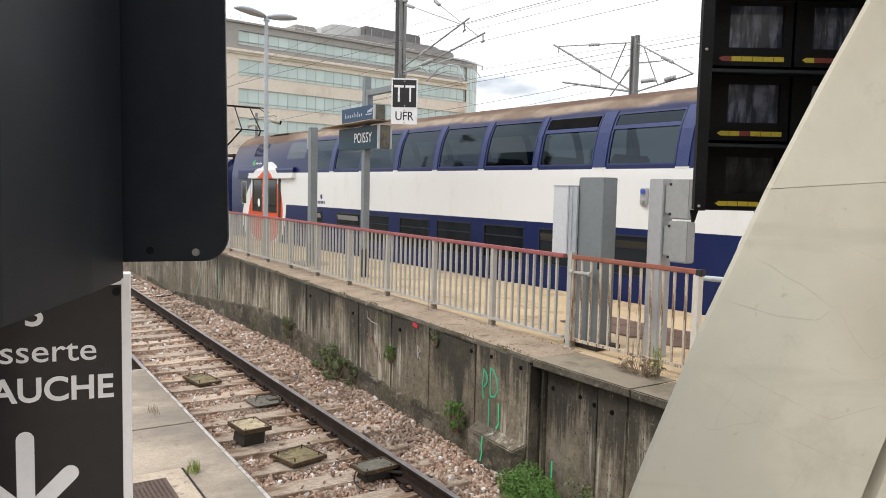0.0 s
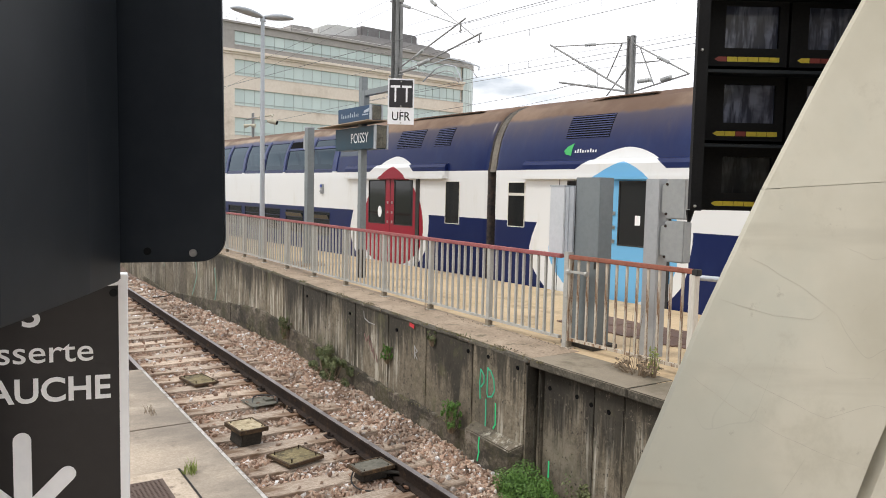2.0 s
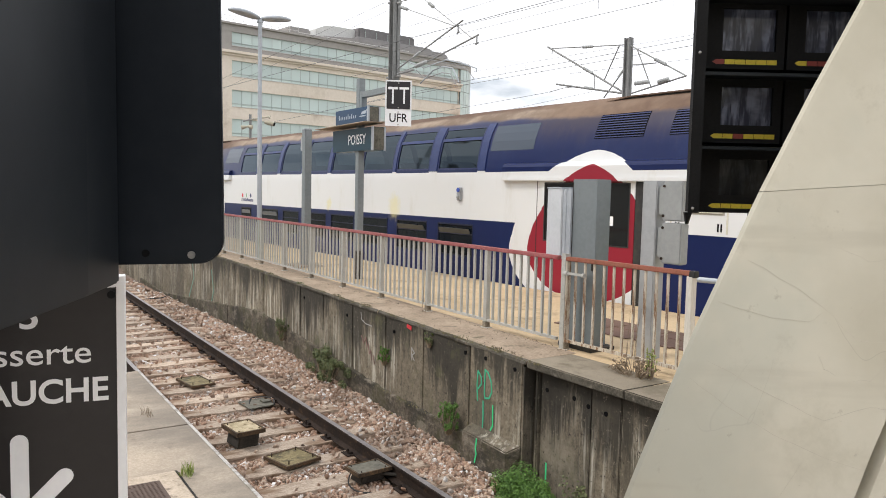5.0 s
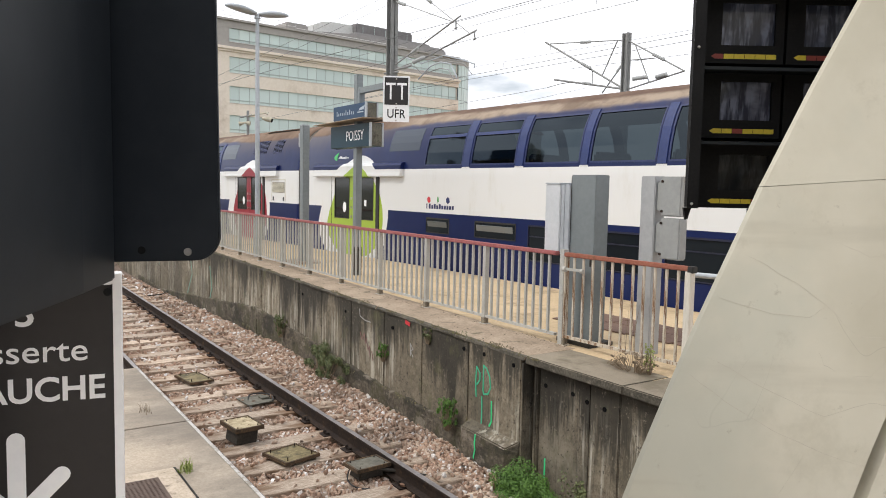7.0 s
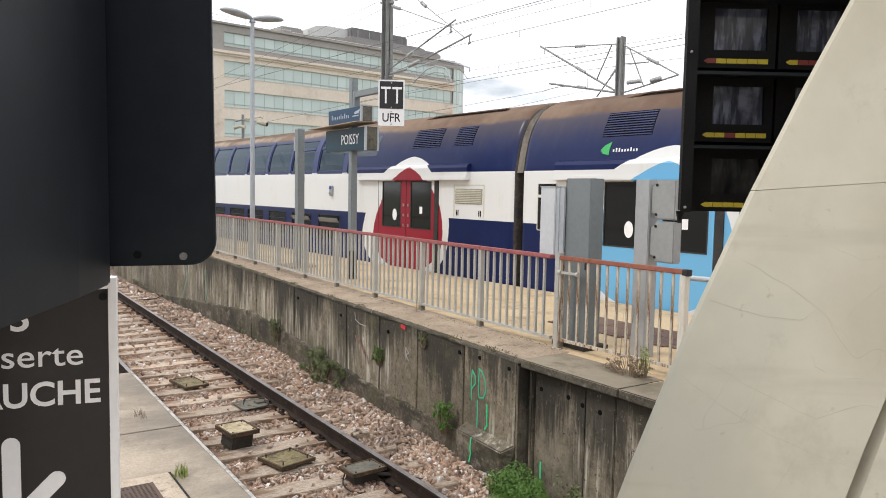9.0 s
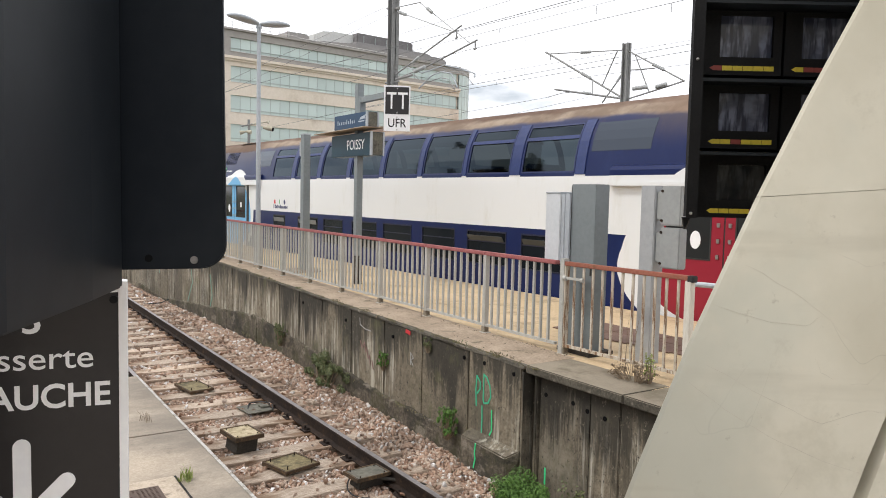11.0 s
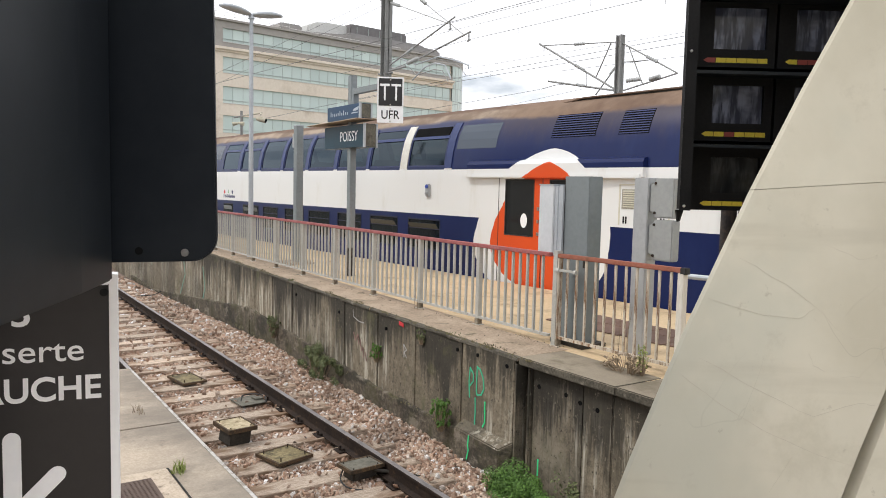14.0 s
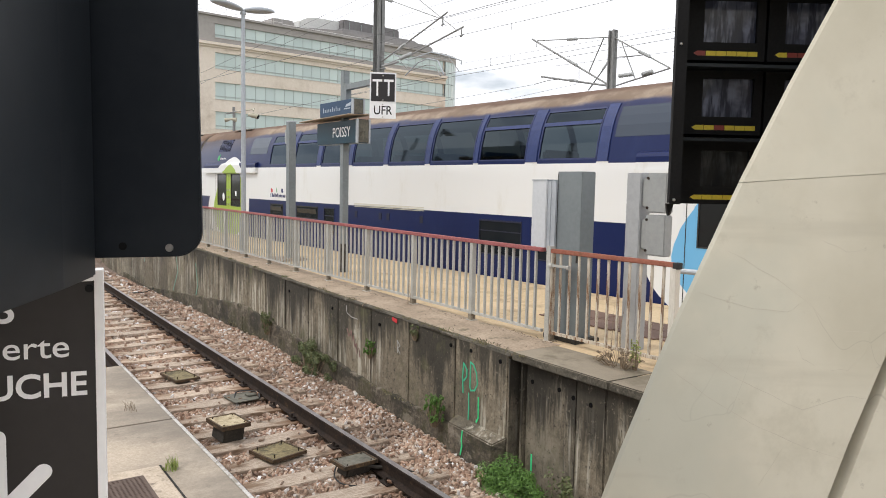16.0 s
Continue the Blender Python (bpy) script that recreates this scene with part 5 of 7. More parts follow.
    for x0, x1 in ((0.95, 3.75), (20.90, 22.50)):
        # housing below the lid is coloured dark to draw the lid's shadow line
        bm = bm_new()
        prism(bm, [(x0 + 0.10, -0.62, 4.36), (x0 + 0.06, -0.62, 4.440), (x1 - 0.60, -0.62, 4.440), (x1 - 0.06, -0.62, 4.36)], (0, -1.56, 0))
        hatch = part("roof_hatch", bm, M["dark_box"], car, "low roof housing coloured dark as the shade under its lid")
        bm = bm_new()
        prism(bm, [(x0, -0.585, 4.436), (x0, -0.585, 4.460), (x1 - 0.62, -0.585, 4.460), (x1 - 0.02, -0.585, 4.383), (x1 - 0.02, -0.585, 4.363), (x1 - 0.62, -0.585, 4.436)], (0, -1.67, 0))
        part("lid", bm, M["roof_rust"], hatch, "rust-brown lid of the housing", bevel=0.006)
    bm = bm_new()
    hood = [(o - 0.045, z - 0.03) for o, z in PROFILE if z > 3.2]
    hood = [(-0.5, 3.22)] + hood + [(-CAR_W - o, z) for o, z in hood[::-1][1:]] + [(-CAR_W + 0.5, 3.22)]
    prism(bm, [(-0.158, o, z) for o, z in hood], (0.156, 0, 0))
    for q in range(3):
        prism(bm, [(-0.135 + q * 0.05, o * 0.992 - 0.004, z + 0.012) for o, z in hood], (0.014, 0, 0))
    part("gangway_hood", bm, M["hood_grey"], car, "dusty grey folded cover between the carriages")
    return car


M["indicator_blue"] = plain("indicator_blue", (0.05, 0.10, 0.45), 0.3)
M["seat_cloth"] = plain("seat_cloth_dark", (0.03, 0.035, 0.06), 0.9)
M["roof_rust"] = surface("roof_rust", (0.13, 0.086, 0.062), (0.22, 0.150, 0.105), 0.85, 0, 20, 2)
M["hood_grey"] = surface("hood_grey", (0.13, 0.115, 0.095), (0.23, 0.205, 0.17), 0.85, 0, 12, 1.5, (0.075, 0.062, 0.05), (0.5, 0.7))

FORMATION = [("orange", "red"), ("blue", "red"), ("green", "red"), ("blue", "red"), ("blue", "orange"), ("green", "blue")]
cars = [carriage(i + 1, f, r, i == 0, i == 5) for i, (f, r) in enumerate(FORMATION)]


def locomotive():
    """Electric locomotive; x from its rear end forwards."""
    loco = thing("locomotive", "dark blue electric locomotive with a raised pantograph", "locomotive")
    length = 19.4
    prof = [(0.05, 1.0), (0.0, 1.15), (0.0, 3.1), (-0.12, 3.45), (-0.45, 3.75), (-1.4, 3.82)]
    full = prof + [(-CAR_W - o, z) for o, z in prof[::-1][1:]]
    bm = bm_new()
    cols = []
    for x, s, top in ((0.0, 0.88, 0.80), (0.75, 0.97, 1.0), (1.6, 1.0, 1.0), (length - 1.6, 1, 1.0), (length - 0.75, 0.97, 1.0), (length, 0.88, 0.80)):
        cols.append([bm.verts.new((x + (0.5 * (z - 2) * (1 if x < 1 else -1) if x in (0.0, length) and z > 2 else 0), (o + 1.4) * s - 1.4, z if z < 3.2 else z * (0.97 if s < 0.9 else 1))) for o, z in full])
    for a, b in zip(cols, cols[1:]):
        for j in range(len(full) - 1):
            bm.faces.new((a[j], b[j], b[j + 1], a[j + 1]))
    bm.faces.new(cols[0])
    bm.faces.new(cols[-1][::-1])
    bmesh.ops.recalc_face_normals(bm, faces=bm.faces)
    part("body", bm, M["train_blue"], loco, bevel=0.03)
    for x in (0.95, length - 1.75):
        bm = bm_new()
        box(bm, (x, -0.02, 2.4), (x + 0.8, 0.008, 3.0))
        part("cab_window", bm, M["train_glass"], loco)
    bm = bm_new()
    for i in range(4):
        box(bm, (4 + i * 3, -0.02, 2.7), (5.9 + i * 3, 0.012, 3.05))
    part("louvre", bm, M["dark_void"], loco)
    bm = bm_new()
    for i in range(4):
        box(bm, (0.35 + i * 0.13, -0.02, 2.05), (0.42 + i * 0.13, 0.008, 2.22))
    part("marking", bm, M["sign_white"], loco)
    bm = bm_new()
    box(bm, (0.3, -2.6, 0.6), (length - 0.3, -0.2, 1.02))
    part("underframe", bm, M["dark_box"], loco)
    bogie(loco, 4.0)
    bogie(loco, length - 4.0)
    bm = bm_new()
    for y in (-0.75, -2.05):
        box(bm, (1.2, y - 0.03, 3.86), (3.0, y + 0.03, 3.95))
        rod(bm, (2.9, y, 3.95), (1.3, -1.4 + (y + 1.4) * 0.55, 4.85), 0.03, 8)
        rod(bm, (1.3, -1.4 + (y + 1.4) * 0.55, 4.85), (2.2, -1.4 + (y + 1.4) * 0.45, 5.75), 0.022, 8)
    for x in (1.3, 2.1, 2.9):
        rod(bm, (x, -2.05, 3.92), (x, -0.75, 3.92), 0.03, 8)
        for y in (-0.75, -2.05):
            rod(bm, (x, y, 3.76), (x, y, 3.9), 0.05, 8)
    rod(bm, (1.3, -2.0, 4.85), (1.3, -0.8, 4.85), 0.025, 8)
    for x in (2.05, 2.35):
        rod(bm, (x, -2.15, 5.76), (x, -0.65, 5.76), 0.02, 8)
        for s, y in ((-1, -2.15), (1, -0.65)):
            rod(bm, (x, y, 5.76), (x, y + 0.25 * s, 5.62), 0.018, 8)
    part("pantograph", bm, M["rail_side"], loco, "thin dark pantograph arms")
    return loco


loco = locomotive()


def run(t):
    """Metres that the pulling-away train has gone at t seconds."""
    return 4.8514 * t + 0.5 * 0.3562 * t * t - 0.0011 * t ** 3 / 6


def car_pose(a):
    """Pose of a vehicle whose rear end is a metres along the path."""
    p, _ = train_path(a + 3.6)
    q, _ = train_path(a + 20.4)
    d = (q - p).normalized()
    o = p - d * 3.6
    return pose(o.x, o.y, 0, 0, 0, math.degrees(math.atan2(d.y, d.x)))


def motions():
    times = [i * 0.5 for i in range(33)]
    for n, car in enumerate(cars):
        walk(car, [(t, car_pose(run(t) - CAR_PITCH * (n + 1) + 25.411)) for t in times])
    walk(loco, [(t, car_pose(run(t) + 25.411 + 0.25)) for t in times])


# ---- fence on the island platform ----
def fence_y(x):
    return 5.60 + max(0.0, -8.0 - x) * 0.012


def fence_bay(length, name="fence_bay", post=True, rusty=False):
    """One bay: square end post, red top rail, bottom rail and upright bars; x runs along it, z from the ground."""
    grey = M["gate_worn"] if rusty else M["fence_grey"]
    ob = thing(name, "grey steel railing bay with a worn red handrail" if not rusty else "rust-streaked cream railing with a red handrail", "railing", group="railing bays")
    bm = bm_new()
    box(bm, (0, -0.035, 0.985), (length, 0.035, 1.03))
    part("handrail", bm, M["red_rail_rusty"] if rusty else M["red_rail"], ob, bevel=0.008)
    bm = bm_new()
    box(bm, (0.0, -0.02, 0.085), (length, 0.02, 0.115))
    part("bottom_rail", bm, grey, ob)
    if post:
        bm = bm_new()
        box(bm, (-0.03, -0.03, -0.02), (0.03, 0.03, 0.985))
        box(bm, (-0.06, -0.05, -0.005), (0.06, 0.05, 0.01))
        part("post", bm, grey, ob)
        bm = bm_new()
        box(bm, (-0.036, -0.036, -0.01), (0.036, 0.036, 0.085))
        part("post_foot", bm, M["post_foot"], ob, "rust-brown post foot", bevel=0.006)
    n = 11 if rusty else 9
    bm = bm_new()
    box(bm, (-0.0135, -0.0135, 0.11), (0.0135, 0.0135, 0.988)) if not rusty else rod(bm, (0, 0, 0.11), (0, 0, 0.988), 0.0155, 8)
    bar = part("bar", bm, grey, ob)
    data = bar.data
    bar.location.x = length / (n + 1)
    for i in range(2, n + 1):
        o = new("bar", data)
        o.parent, o.location = ob, (length * i / (n + 1), 0, 0)
    return ob


POSTS = [-6.19, -7.52, -8.94, -10.36, -11.80, -13.24, -14.68, -16.12, -17.56, -19.0, -20.44, -21.88, -23.32, -24.76, -26.2, -27.64, -29.08, -30.52, -31.96]
bay, even = None, []
for a, b in zip(POSTS[1:], POSTS):
    p, q = Vector((a, fence_y(a), 0)), Vector((b, fence_y(b), 0))
    m = pose(p.x, p.y, P_FAR, 0, 0, math.degrees(math.atan2(q.y - p.y, q.x - p.x)))
    if bay is None or (q - p).length < 1.435:
        bay = fence_bay((q - p).length)
        bay.matrix_basis = m
    else:
        if not even:
            even.append(fence_bay(1.44))
            even[0].matrix_basis = m
        else:
            copy_thing(even[0], m)
end_bay = fence_bay(1.62, "gate_bay", rusty=True)
end_bay.matrix_basis = pose(-6.06, 5.60, P_FAR, 0, 0, 2.0)
bm = bm_new()
box(bm, (1.575, -0.035, 0), (1.645, 0.035, 0.985))
part("post", bm, M["end_post_white"], end_bay, "white-painted end post with rust spots", bevel=0.006)
bm = bm_new()
box(bm, (1.60, -0.037, 0.972), (1.665, 0.037, 1.033))
part("end_cap", bm, M["rubber"], end_bay, "black cap on the handrail's end", bevel=0.006)
bm = bm_new()
box(bm, (-0.05, -0.04, 0), (0.01, 0.04, 1.06))
box(bm, (0.02, -0.055, 0.84), (0.30, -0.03, 0.865))
rod(bm, (0.02, -0.05, 0.85), (0.06, -0.05, 0.85), 0.03, 10)
rod(bm, (0.28, -0.05, 0.85), (0.31, -0.05, 0.85), 0.025, 10)
part("bolt", bm, M["fence_grey"], end_bay, "grey sliding gate bolt")
# low tubular rail beyond the gate
rail = thing("tube_rail", "galvanised tubular handrail beside the gate", "railing")
bm = bm_new()
rod(bm, (-4.64, 5.90, P_FAR + 0.02), (-4.64, 5.90, 2.045), 0.026, 12)
rod(bm, (-4.655, 5.90, 2.045), (-2.6, 6.5, 2.045), 0.026, 12)
rod(bm, (-2.6, 6.5, P_FAR + 0.02), (-2.6, 6.5, 2.045), 0.026, 12)
part("tube", bm, M["lamp_grey"], rail, smooth=False)

# ---- electrical cabinets behind the fence ----
def cabinet(label, x0, x1, y0, y1, z0, z1, mat, skew=0.0, chamfer=0.0):
    ob = thing("electrical_cabinet", label, "electrical cabinet", group="platform cabinets")
    bm = bm_new()
    pts = [(x0, y0), (x1 - chamfer, y0), (x1, y0 + chamfer * 1.2), (x1, y1), (x0, y1)] if chamfer else [(x0, y0), (x1, y0), (x1, y1), (x0, y1)]
    prism(bm, [(a, b, z0) for a, b in pts], (0, 0, z1 - z0))
    part("body", bm, mat, ob, bevel=0.008)
    return ob
c1 = cabinet("tall slate-grey steel cabinet behind the railing", -6.23, -5.84, 5.80, 6.005, P_FAR, 3.0, M["cabinet_grey"])
bm = bm_new()
box(bm, (-6.28, 5.70, P_FAR), (-5.76, 6.06, P_FAR + 0.05))
part("plinth", bm, M["dark_box"], c1)
bm = bm_new()
box(bm, (-6.222, 5.796, 1.2), (-6.216, 5.80, 2.97))
box(bm, (-5.89, 5.79, 2.0), (-5.87, 5.80, 2.12))
part("door_seam", bm, M["dark_box"], c1)
c2 = cabinet("slim pale grey steel box beside the tall cabinet", -6.60, -6.35, 5.75, 5.98, 2.10, 2.895, M["cabinet_white"])
bm = bm_new()
box(bm, (-6.60, 5.745, 2.895), (-6.35, 5.99, 2.91))
box(bm, (-6.345, 5.765, 2.10), (-6.215, 5.79, 2.89))
box(bm, (-6.30, 5.755, 2.10), (-6.285, 5.765, 2.89))
part("edge_trim", bm, M["lamp_grey"], c2)
bm = bm_new()
box(bm, (-6.37, 5.84, P_FAR), (-6.31, 5.92, 2.9))
part("stand", bm, M["lamp_grey"], c2)
c3 = cabinet("grey steel cable post with two junction boxes", -5.41, -5.22, 6.02, 6.18, P_FAR, 2.99, M["cabinet_light"])
for z0, z1 in ((2.585, 2.985), (2.15, 2.565)):
    bm = bm_new()
    box(bm, (-5.125, 6.0, z0), (-4.875, 6.12, z1))
    box(bm, (-5.225, 6.05, z0 + 0.05), (-5.12, 6.10, z1 - 0.05))
    jb = part("junction_box", bm, M["cabinet_mid"], c3, "grey junction box with corner screws", bevel=0.012)
    for z in (z0 + 0.05, z1 - 0.05):
        bm = bm_new()
        rod(bm, (-5.105, 5.988, z), (-5.105, 6.002, z), 0.014, 8)
        part("screw", bm, M["rail_side"], jb)

# ---- lamp post, poles and signs on the island platform ----
lamp = thing("street_lamp", "pale grey platform lamp post with two flat heads", "street lamp", pose(-17.05, 5.97, P_FAR))
bm = bm_new()
rod(bm, (0, 0, 0), (0, 0, 5.55), 0.062, 14, 0.042)
rod(bm, (0, 0, 0), (0, 0, 0.9), 0.085, 14)
rod(bm, (0, 0, 5.50), (0, 0, 5.60), 0.075, 14, 0.045)
part("pole", bm, M["lamp_grey"], lamp)
for s, up in ((-1, 0.10), (1, 0.06)):
    bm = bm_new()
    n = 12
    prev = None
    for i in range(n + 1):
        u = i / n
        w = 0.02 + 0.17 * math.sin(math.pi * min(1, u * 0.93 + 0.07)) ** 0.6
        h = 0.022 + 0.05 * math.sin(math.pi * min(1, u * 0.95 + 0.05)) ** 0.7
        c = Vector((0, s * (0.03 + 0.72 * u), 5.60 + up * math.sin(u * 1.6)))
        ring = [bm.verts.new(c + Vector((w * math.cos(t), 0, h * math.sin(t)))) for t in [j * math.pi / 5 for j in range(10)]]
        if prev:
            for j in range(10):
                bm.faces.new((prev[j], prev[(j + 1) % 10], ring[(j + 1) % 10], ring[j]))
        else:
            bm.faces.new(ring)
        prev = ring
    bm.faces.new(prev)
    bmesh.ops.recalc_face_normals(bm, faces=bm.faces)
    part("lamp_head", bm, M["lamp_grey"], lamp, smooth=True)
# camera and loudspeakers on a short cross arm
arm = thing("loudspeaker_mast", "cream loudspeakers and a camera on a thin mast beyond the train", "loudspeaker", pose(-33.66, 11.34, -0.244) @ Matrix.Diagonal((1.8, 1.8, 1.8, 1)))
bm = bm_new()
rod(bm, (0, 0, -0.10), (0, 0, 3.55), 0.035, 8)
rod(bm, (-0.55, 0, 3.42), (0.3, 0, 3.42), 0.02, 8)
part("mast", bm, M["mast_steel"], arm)
for x in (-0.14, 0.12):
    bm = bm_new()
    s_ = 1 if x > 0 else -1
    rod(bm, (x * 0.6, -0.08, 3.24), (x * 0.6 + 0.07 * s_, -0.08 + 0.09 * s_, 3.22), 0.030, 14, 0.056)
    rod(bm, (x * 0.6 - 0.02 * s_, -0.10, 3.245), (x * 0.6, -0.08, 3.24), 0.022, 12, 0.030)
    part("horn", bm, M["cream"], arm)
bm = bm_new()
rod(bm, (1.62, -0.20, 3.235), (1.67, -0.12, 3.225), 0.030, 16, 0.056)
rod(bm, (1.67, -0.12, 3.225), (1.74, -0.02, 3.195), 0.056, 16, 0.052)
rod(bm, (1.74, -0.025, 3.195), (1.755, -0.005, 3.187), 0.046, 16, mat=1)
rod(bm, (1.4, 0, 3.40), (1.72, -0.12, 3.33), 0.02, 6)
rod(bm, (0.0, 0, 3.42), (1.45, 0, 3.40), 0.02, 6)
part("camera", bm, [M["cream"], M["dark_void"]], arm)

pole = thing("steel_post", "grey square steel post with a small box", "post", pose(-15.15, 6.35, P_FAR))
bm = bm_new()
box(bm, (-0.095, -0.075, 0), (0.095, 0.075, 2.98))
part("post", bm, M["pole_grey"], pole, bevel=0.01)
bm = bm_new()
box(bm, (-0.10, -0.08, 2.97), (0.10, 0.08, 2.99))
part("cap", bm, M["lamp_grey"], pole)
bm = bm_new()
box(bm, (-0.20, -0.06, 2.52), (-0.095, 0.06, 2.82))
part("small_box", bm, M["cabinet_light"], pole, bevel=0.01)
bm = bm_new()
box(bm, (-0.45, -0.3, 0), (0.25, 0.3, 0.06))
part("footing", bm, M["coping"], pole, bevel=0.01)

sign = thing("station_sign", "dark teal station name sign on a grey post", "station sign", pose(-12.72, 6.40, P_FAR))
bm = bm_new()
box(bm, (-0.07, -0.06, 0), (0.07, 0.06, 3.78))
part("post", bm, M["pole_grey"], sign, bevel=0.008)
bm = bm_new()
box(bm, (-0.076, -0.066, 0), (0.076, 0.066, 0.55))
part("post_base", bm, M["dark_box"], sign)
bm = bm_new()
box(bm, (0.07, -0.05, 3.42), (1.25, 0.05, 3.52))
box(bm, (0.07, -0.055, 3.05), (0.15, 0.055, 3.54))
part("arm", bm, M["pole_grey"], sign)
# the name board: a deep box along the platform
def board(x0, x1, z0, z1, deep, mat, name):
    bm = bm_new()
    box(bm, (x0, -0.10, z0), (x1, deep - 0.10, z1))
    b = part(name, bm, mat, sign, bevel=0.008)
    for y in (-0.108, deep - 0.125):
        bm = bm_new()
        box(bm, (x1 - 0.03, y, z0 - 0.006), (x1 + 0.022, y + 0.032, z1 + 0.006))
        part("board_edge", bm, M["lamp_grey"], b, "pale metal corner trim")
    bm = bm_new()
    box(bm, (x1, -0.076, z0 + 0.01), (x1 + 0.006, deep - 0.125, z1 - 0.01))
    part("board_return", bm, M["dark_top"], b)
    return b
nb = board(-1.0, 0.68, 2.43, 2.85, 0.26, M["sign_teal"], "name_board")
lettering("letters", "POISSY", 0.265, Matrix.Translation((0.06, -0.1015, 2.555)) @ Matrix.Rotation(radians(90), 4, "X"), M["sign_white"], nb, bold=0.0, squeeze=0.90)
bm = bm_new()
prism(bm, [(-1.42, -0.32, 2.885), (0.74, -0.32, 2.912), (0.74, -0.29, 2.932), (-1.42, -0.29, 2.905)], (0.0, 0.50, 0.015))
part("canopy", bm, M["coping"], sign, "small weathered canopy over the board", bevel=0.008)
op_ = board(-0.88, 0.50, 2.96, 3.23, 0.24, M["sign_blue"], "operator_board")
bm = bm_new()
for i in range(10):
    box(bm, (-0.72 + i * 0.078, -0.104, 3.045), (-0.695 + i * 0.078, -0.100, 3.10 + (0.035 if i in (0, 5, 7) else 0)))
prism(bm, [(0.16, -0.104, 3.055), (0.40, -0.104, 3.055), (0.42, -0.104, 3.075), (0.18, -0.104, 3.075)], (0, 0.003, 0))
prism(bm, [(0.22, -0.104, 3.095), (0.42, -0.104, 3.105), (0.46, -0.104, 3.175), (0.26, -0.104, 3.14)], (0, 0.003, 0))
tagged(part("emblem_bar", bm, M["sign_pale"], op_), kind="stuff")
# driver's plate hung from the arm, square to the approaching trains
plate = Matrix.Translation((1.61, -0.10, 0)) @ Matrix.Rotation(radians(60), 4, "Z")
bm = bm_new()
box(bm, (-0.222, -0.010, 2.80), (0.222, 0.010, 3.565), 0, plate)
tp = part("signal_plate", bm, M["sign_white"], sign, "white plate with a black panel for drivers")
bm = bm_new()
box(bm, (-0.198, -0.015, 3.085), (0.198, -0.010, 3.54), 0, plate)
part("black_panel", bm, M["sign_black"], tp)
for body, x, z, sz, mt, dep_, sq in (("T", -0.095, 3.175, 0.40, "sign_white", -0.0155, 0.70), ("T", 0.095, 3.175, 0.40, "sign_white", -0.0155, 0.70), ("UFR", 0.0, 2.868, 0.205, "sign_black", -0.0108, 0.86)):
    lettering("letters", body, sz, plate @ Matrix.Translation((x, dep_, z)) @ Matrix.Rotation(radians(90), 4, "X"), M[mt], tp, bold=0.002, squeeze=sq)
bm = bm_new()
box(bm, (1.2, -0.03, 3.40), (1.62, 0.0, 3.52))
part("bracket", bm, M["bolt"], tp)
for z in (3.035, 2.825, 3.105, 3.515):
    bm = bm_new()
    bmesh.ops.create_icosphere(bm, subdivisions=1, radius=0.014, matrix=plate @ Matrix.Translation((0, -0.016, z)))
    part("bolt", bm, M["bolt"], tp)

# ---- catenary masts and wires beyond the train ----
def beam_mast(ob, x, y, z0, z1, w, material):
    bm = bm_new()
    box(bm, (x - w / 2, y - w * 0.42, z0), (x - w / 2 + 0.03, y + w * 0.42, z1))
    box(bm, (x + w / 2 - 0.03, y - w * 0.42, z0), (x + w / 2, y + w * 0.42, z1))
    box(bm, (x - w / 2, y - 0.015, z0), (x + w / 2, y + 0.015, z1))
    return part("mast", bm, material, ob)


def insulator(bm, a, b, r=0.06, n=6):
    a, b = Vector(a), Vector(b)
    side = (b - a).orthogonal().normalized()
    up = (b - a).normalized().cross(side)
    rings = []
    for i in range(n):
        for f, s in ((0.05, 0.4), (0.2, 1.0), (0.5, 0.95), (0.8, 0.4)):
            c = a.lerp(b, (i + f) / n)
            rings.append([bm.verts.new(c + (side * math.cos(k * 0.6283) + up * math.sin(k * 0.6283)) * r * s) for k in range(10)])
    for u, v in zip(rings, rings[1:]):
        for k in range(10):
            bm.faces.new((u[k], u[(k + 1) % 10], v[(k + 1) % 10], v[k]))
    bm.faces.new(rings[0][::-1])
    bm.faces.new(rings[-1])


MY = 13.5
m1 = thing("catenary_mast", "dark steel catenary mast with crossed cantilever arms", "catenary mast", group="catenary masts")
beam_mast(m1, -24.17, MY, -0.36, 10.6, 0.34, M["mast_steel"])
for a, b, r in (((-23.92, 13.50, 9.46), (-20.29, 13.50, 8.14), 0.025), ((-22.35, 13.50, 9.46), (-19.26, 13.50, 7.59), 0.025), ((-23.92, 13.50, 7.22), (-19.78, 13.50, 8.23), 0.045), ((-21.94, 13.50, 7.20), (-18.91, 13.50, 7.64), 0.050), ((-23.91, 13.50, 7.06), (-21.94, 13.50, 7.20), 0.030), ((-23.91, 13.50, 7.04), (-22.76, 13.50, 7.06), 0.070), ((-21.65, 13.50, 7.24), (-19.11, 13.50, 6.69), 0.025), ((-20.77, 13.50, 6.96), (-19.53, 13.50, 6.71), 0.020), ((-19.53, 13.50, 6.71), (-19.09, 13.50, 6.33), 0.020)):
    bm = bm_new()
    rod(bm, a, b, r * 0.58, 8)
    part("cantilever", bm, M["cantilever_grey"], m1)
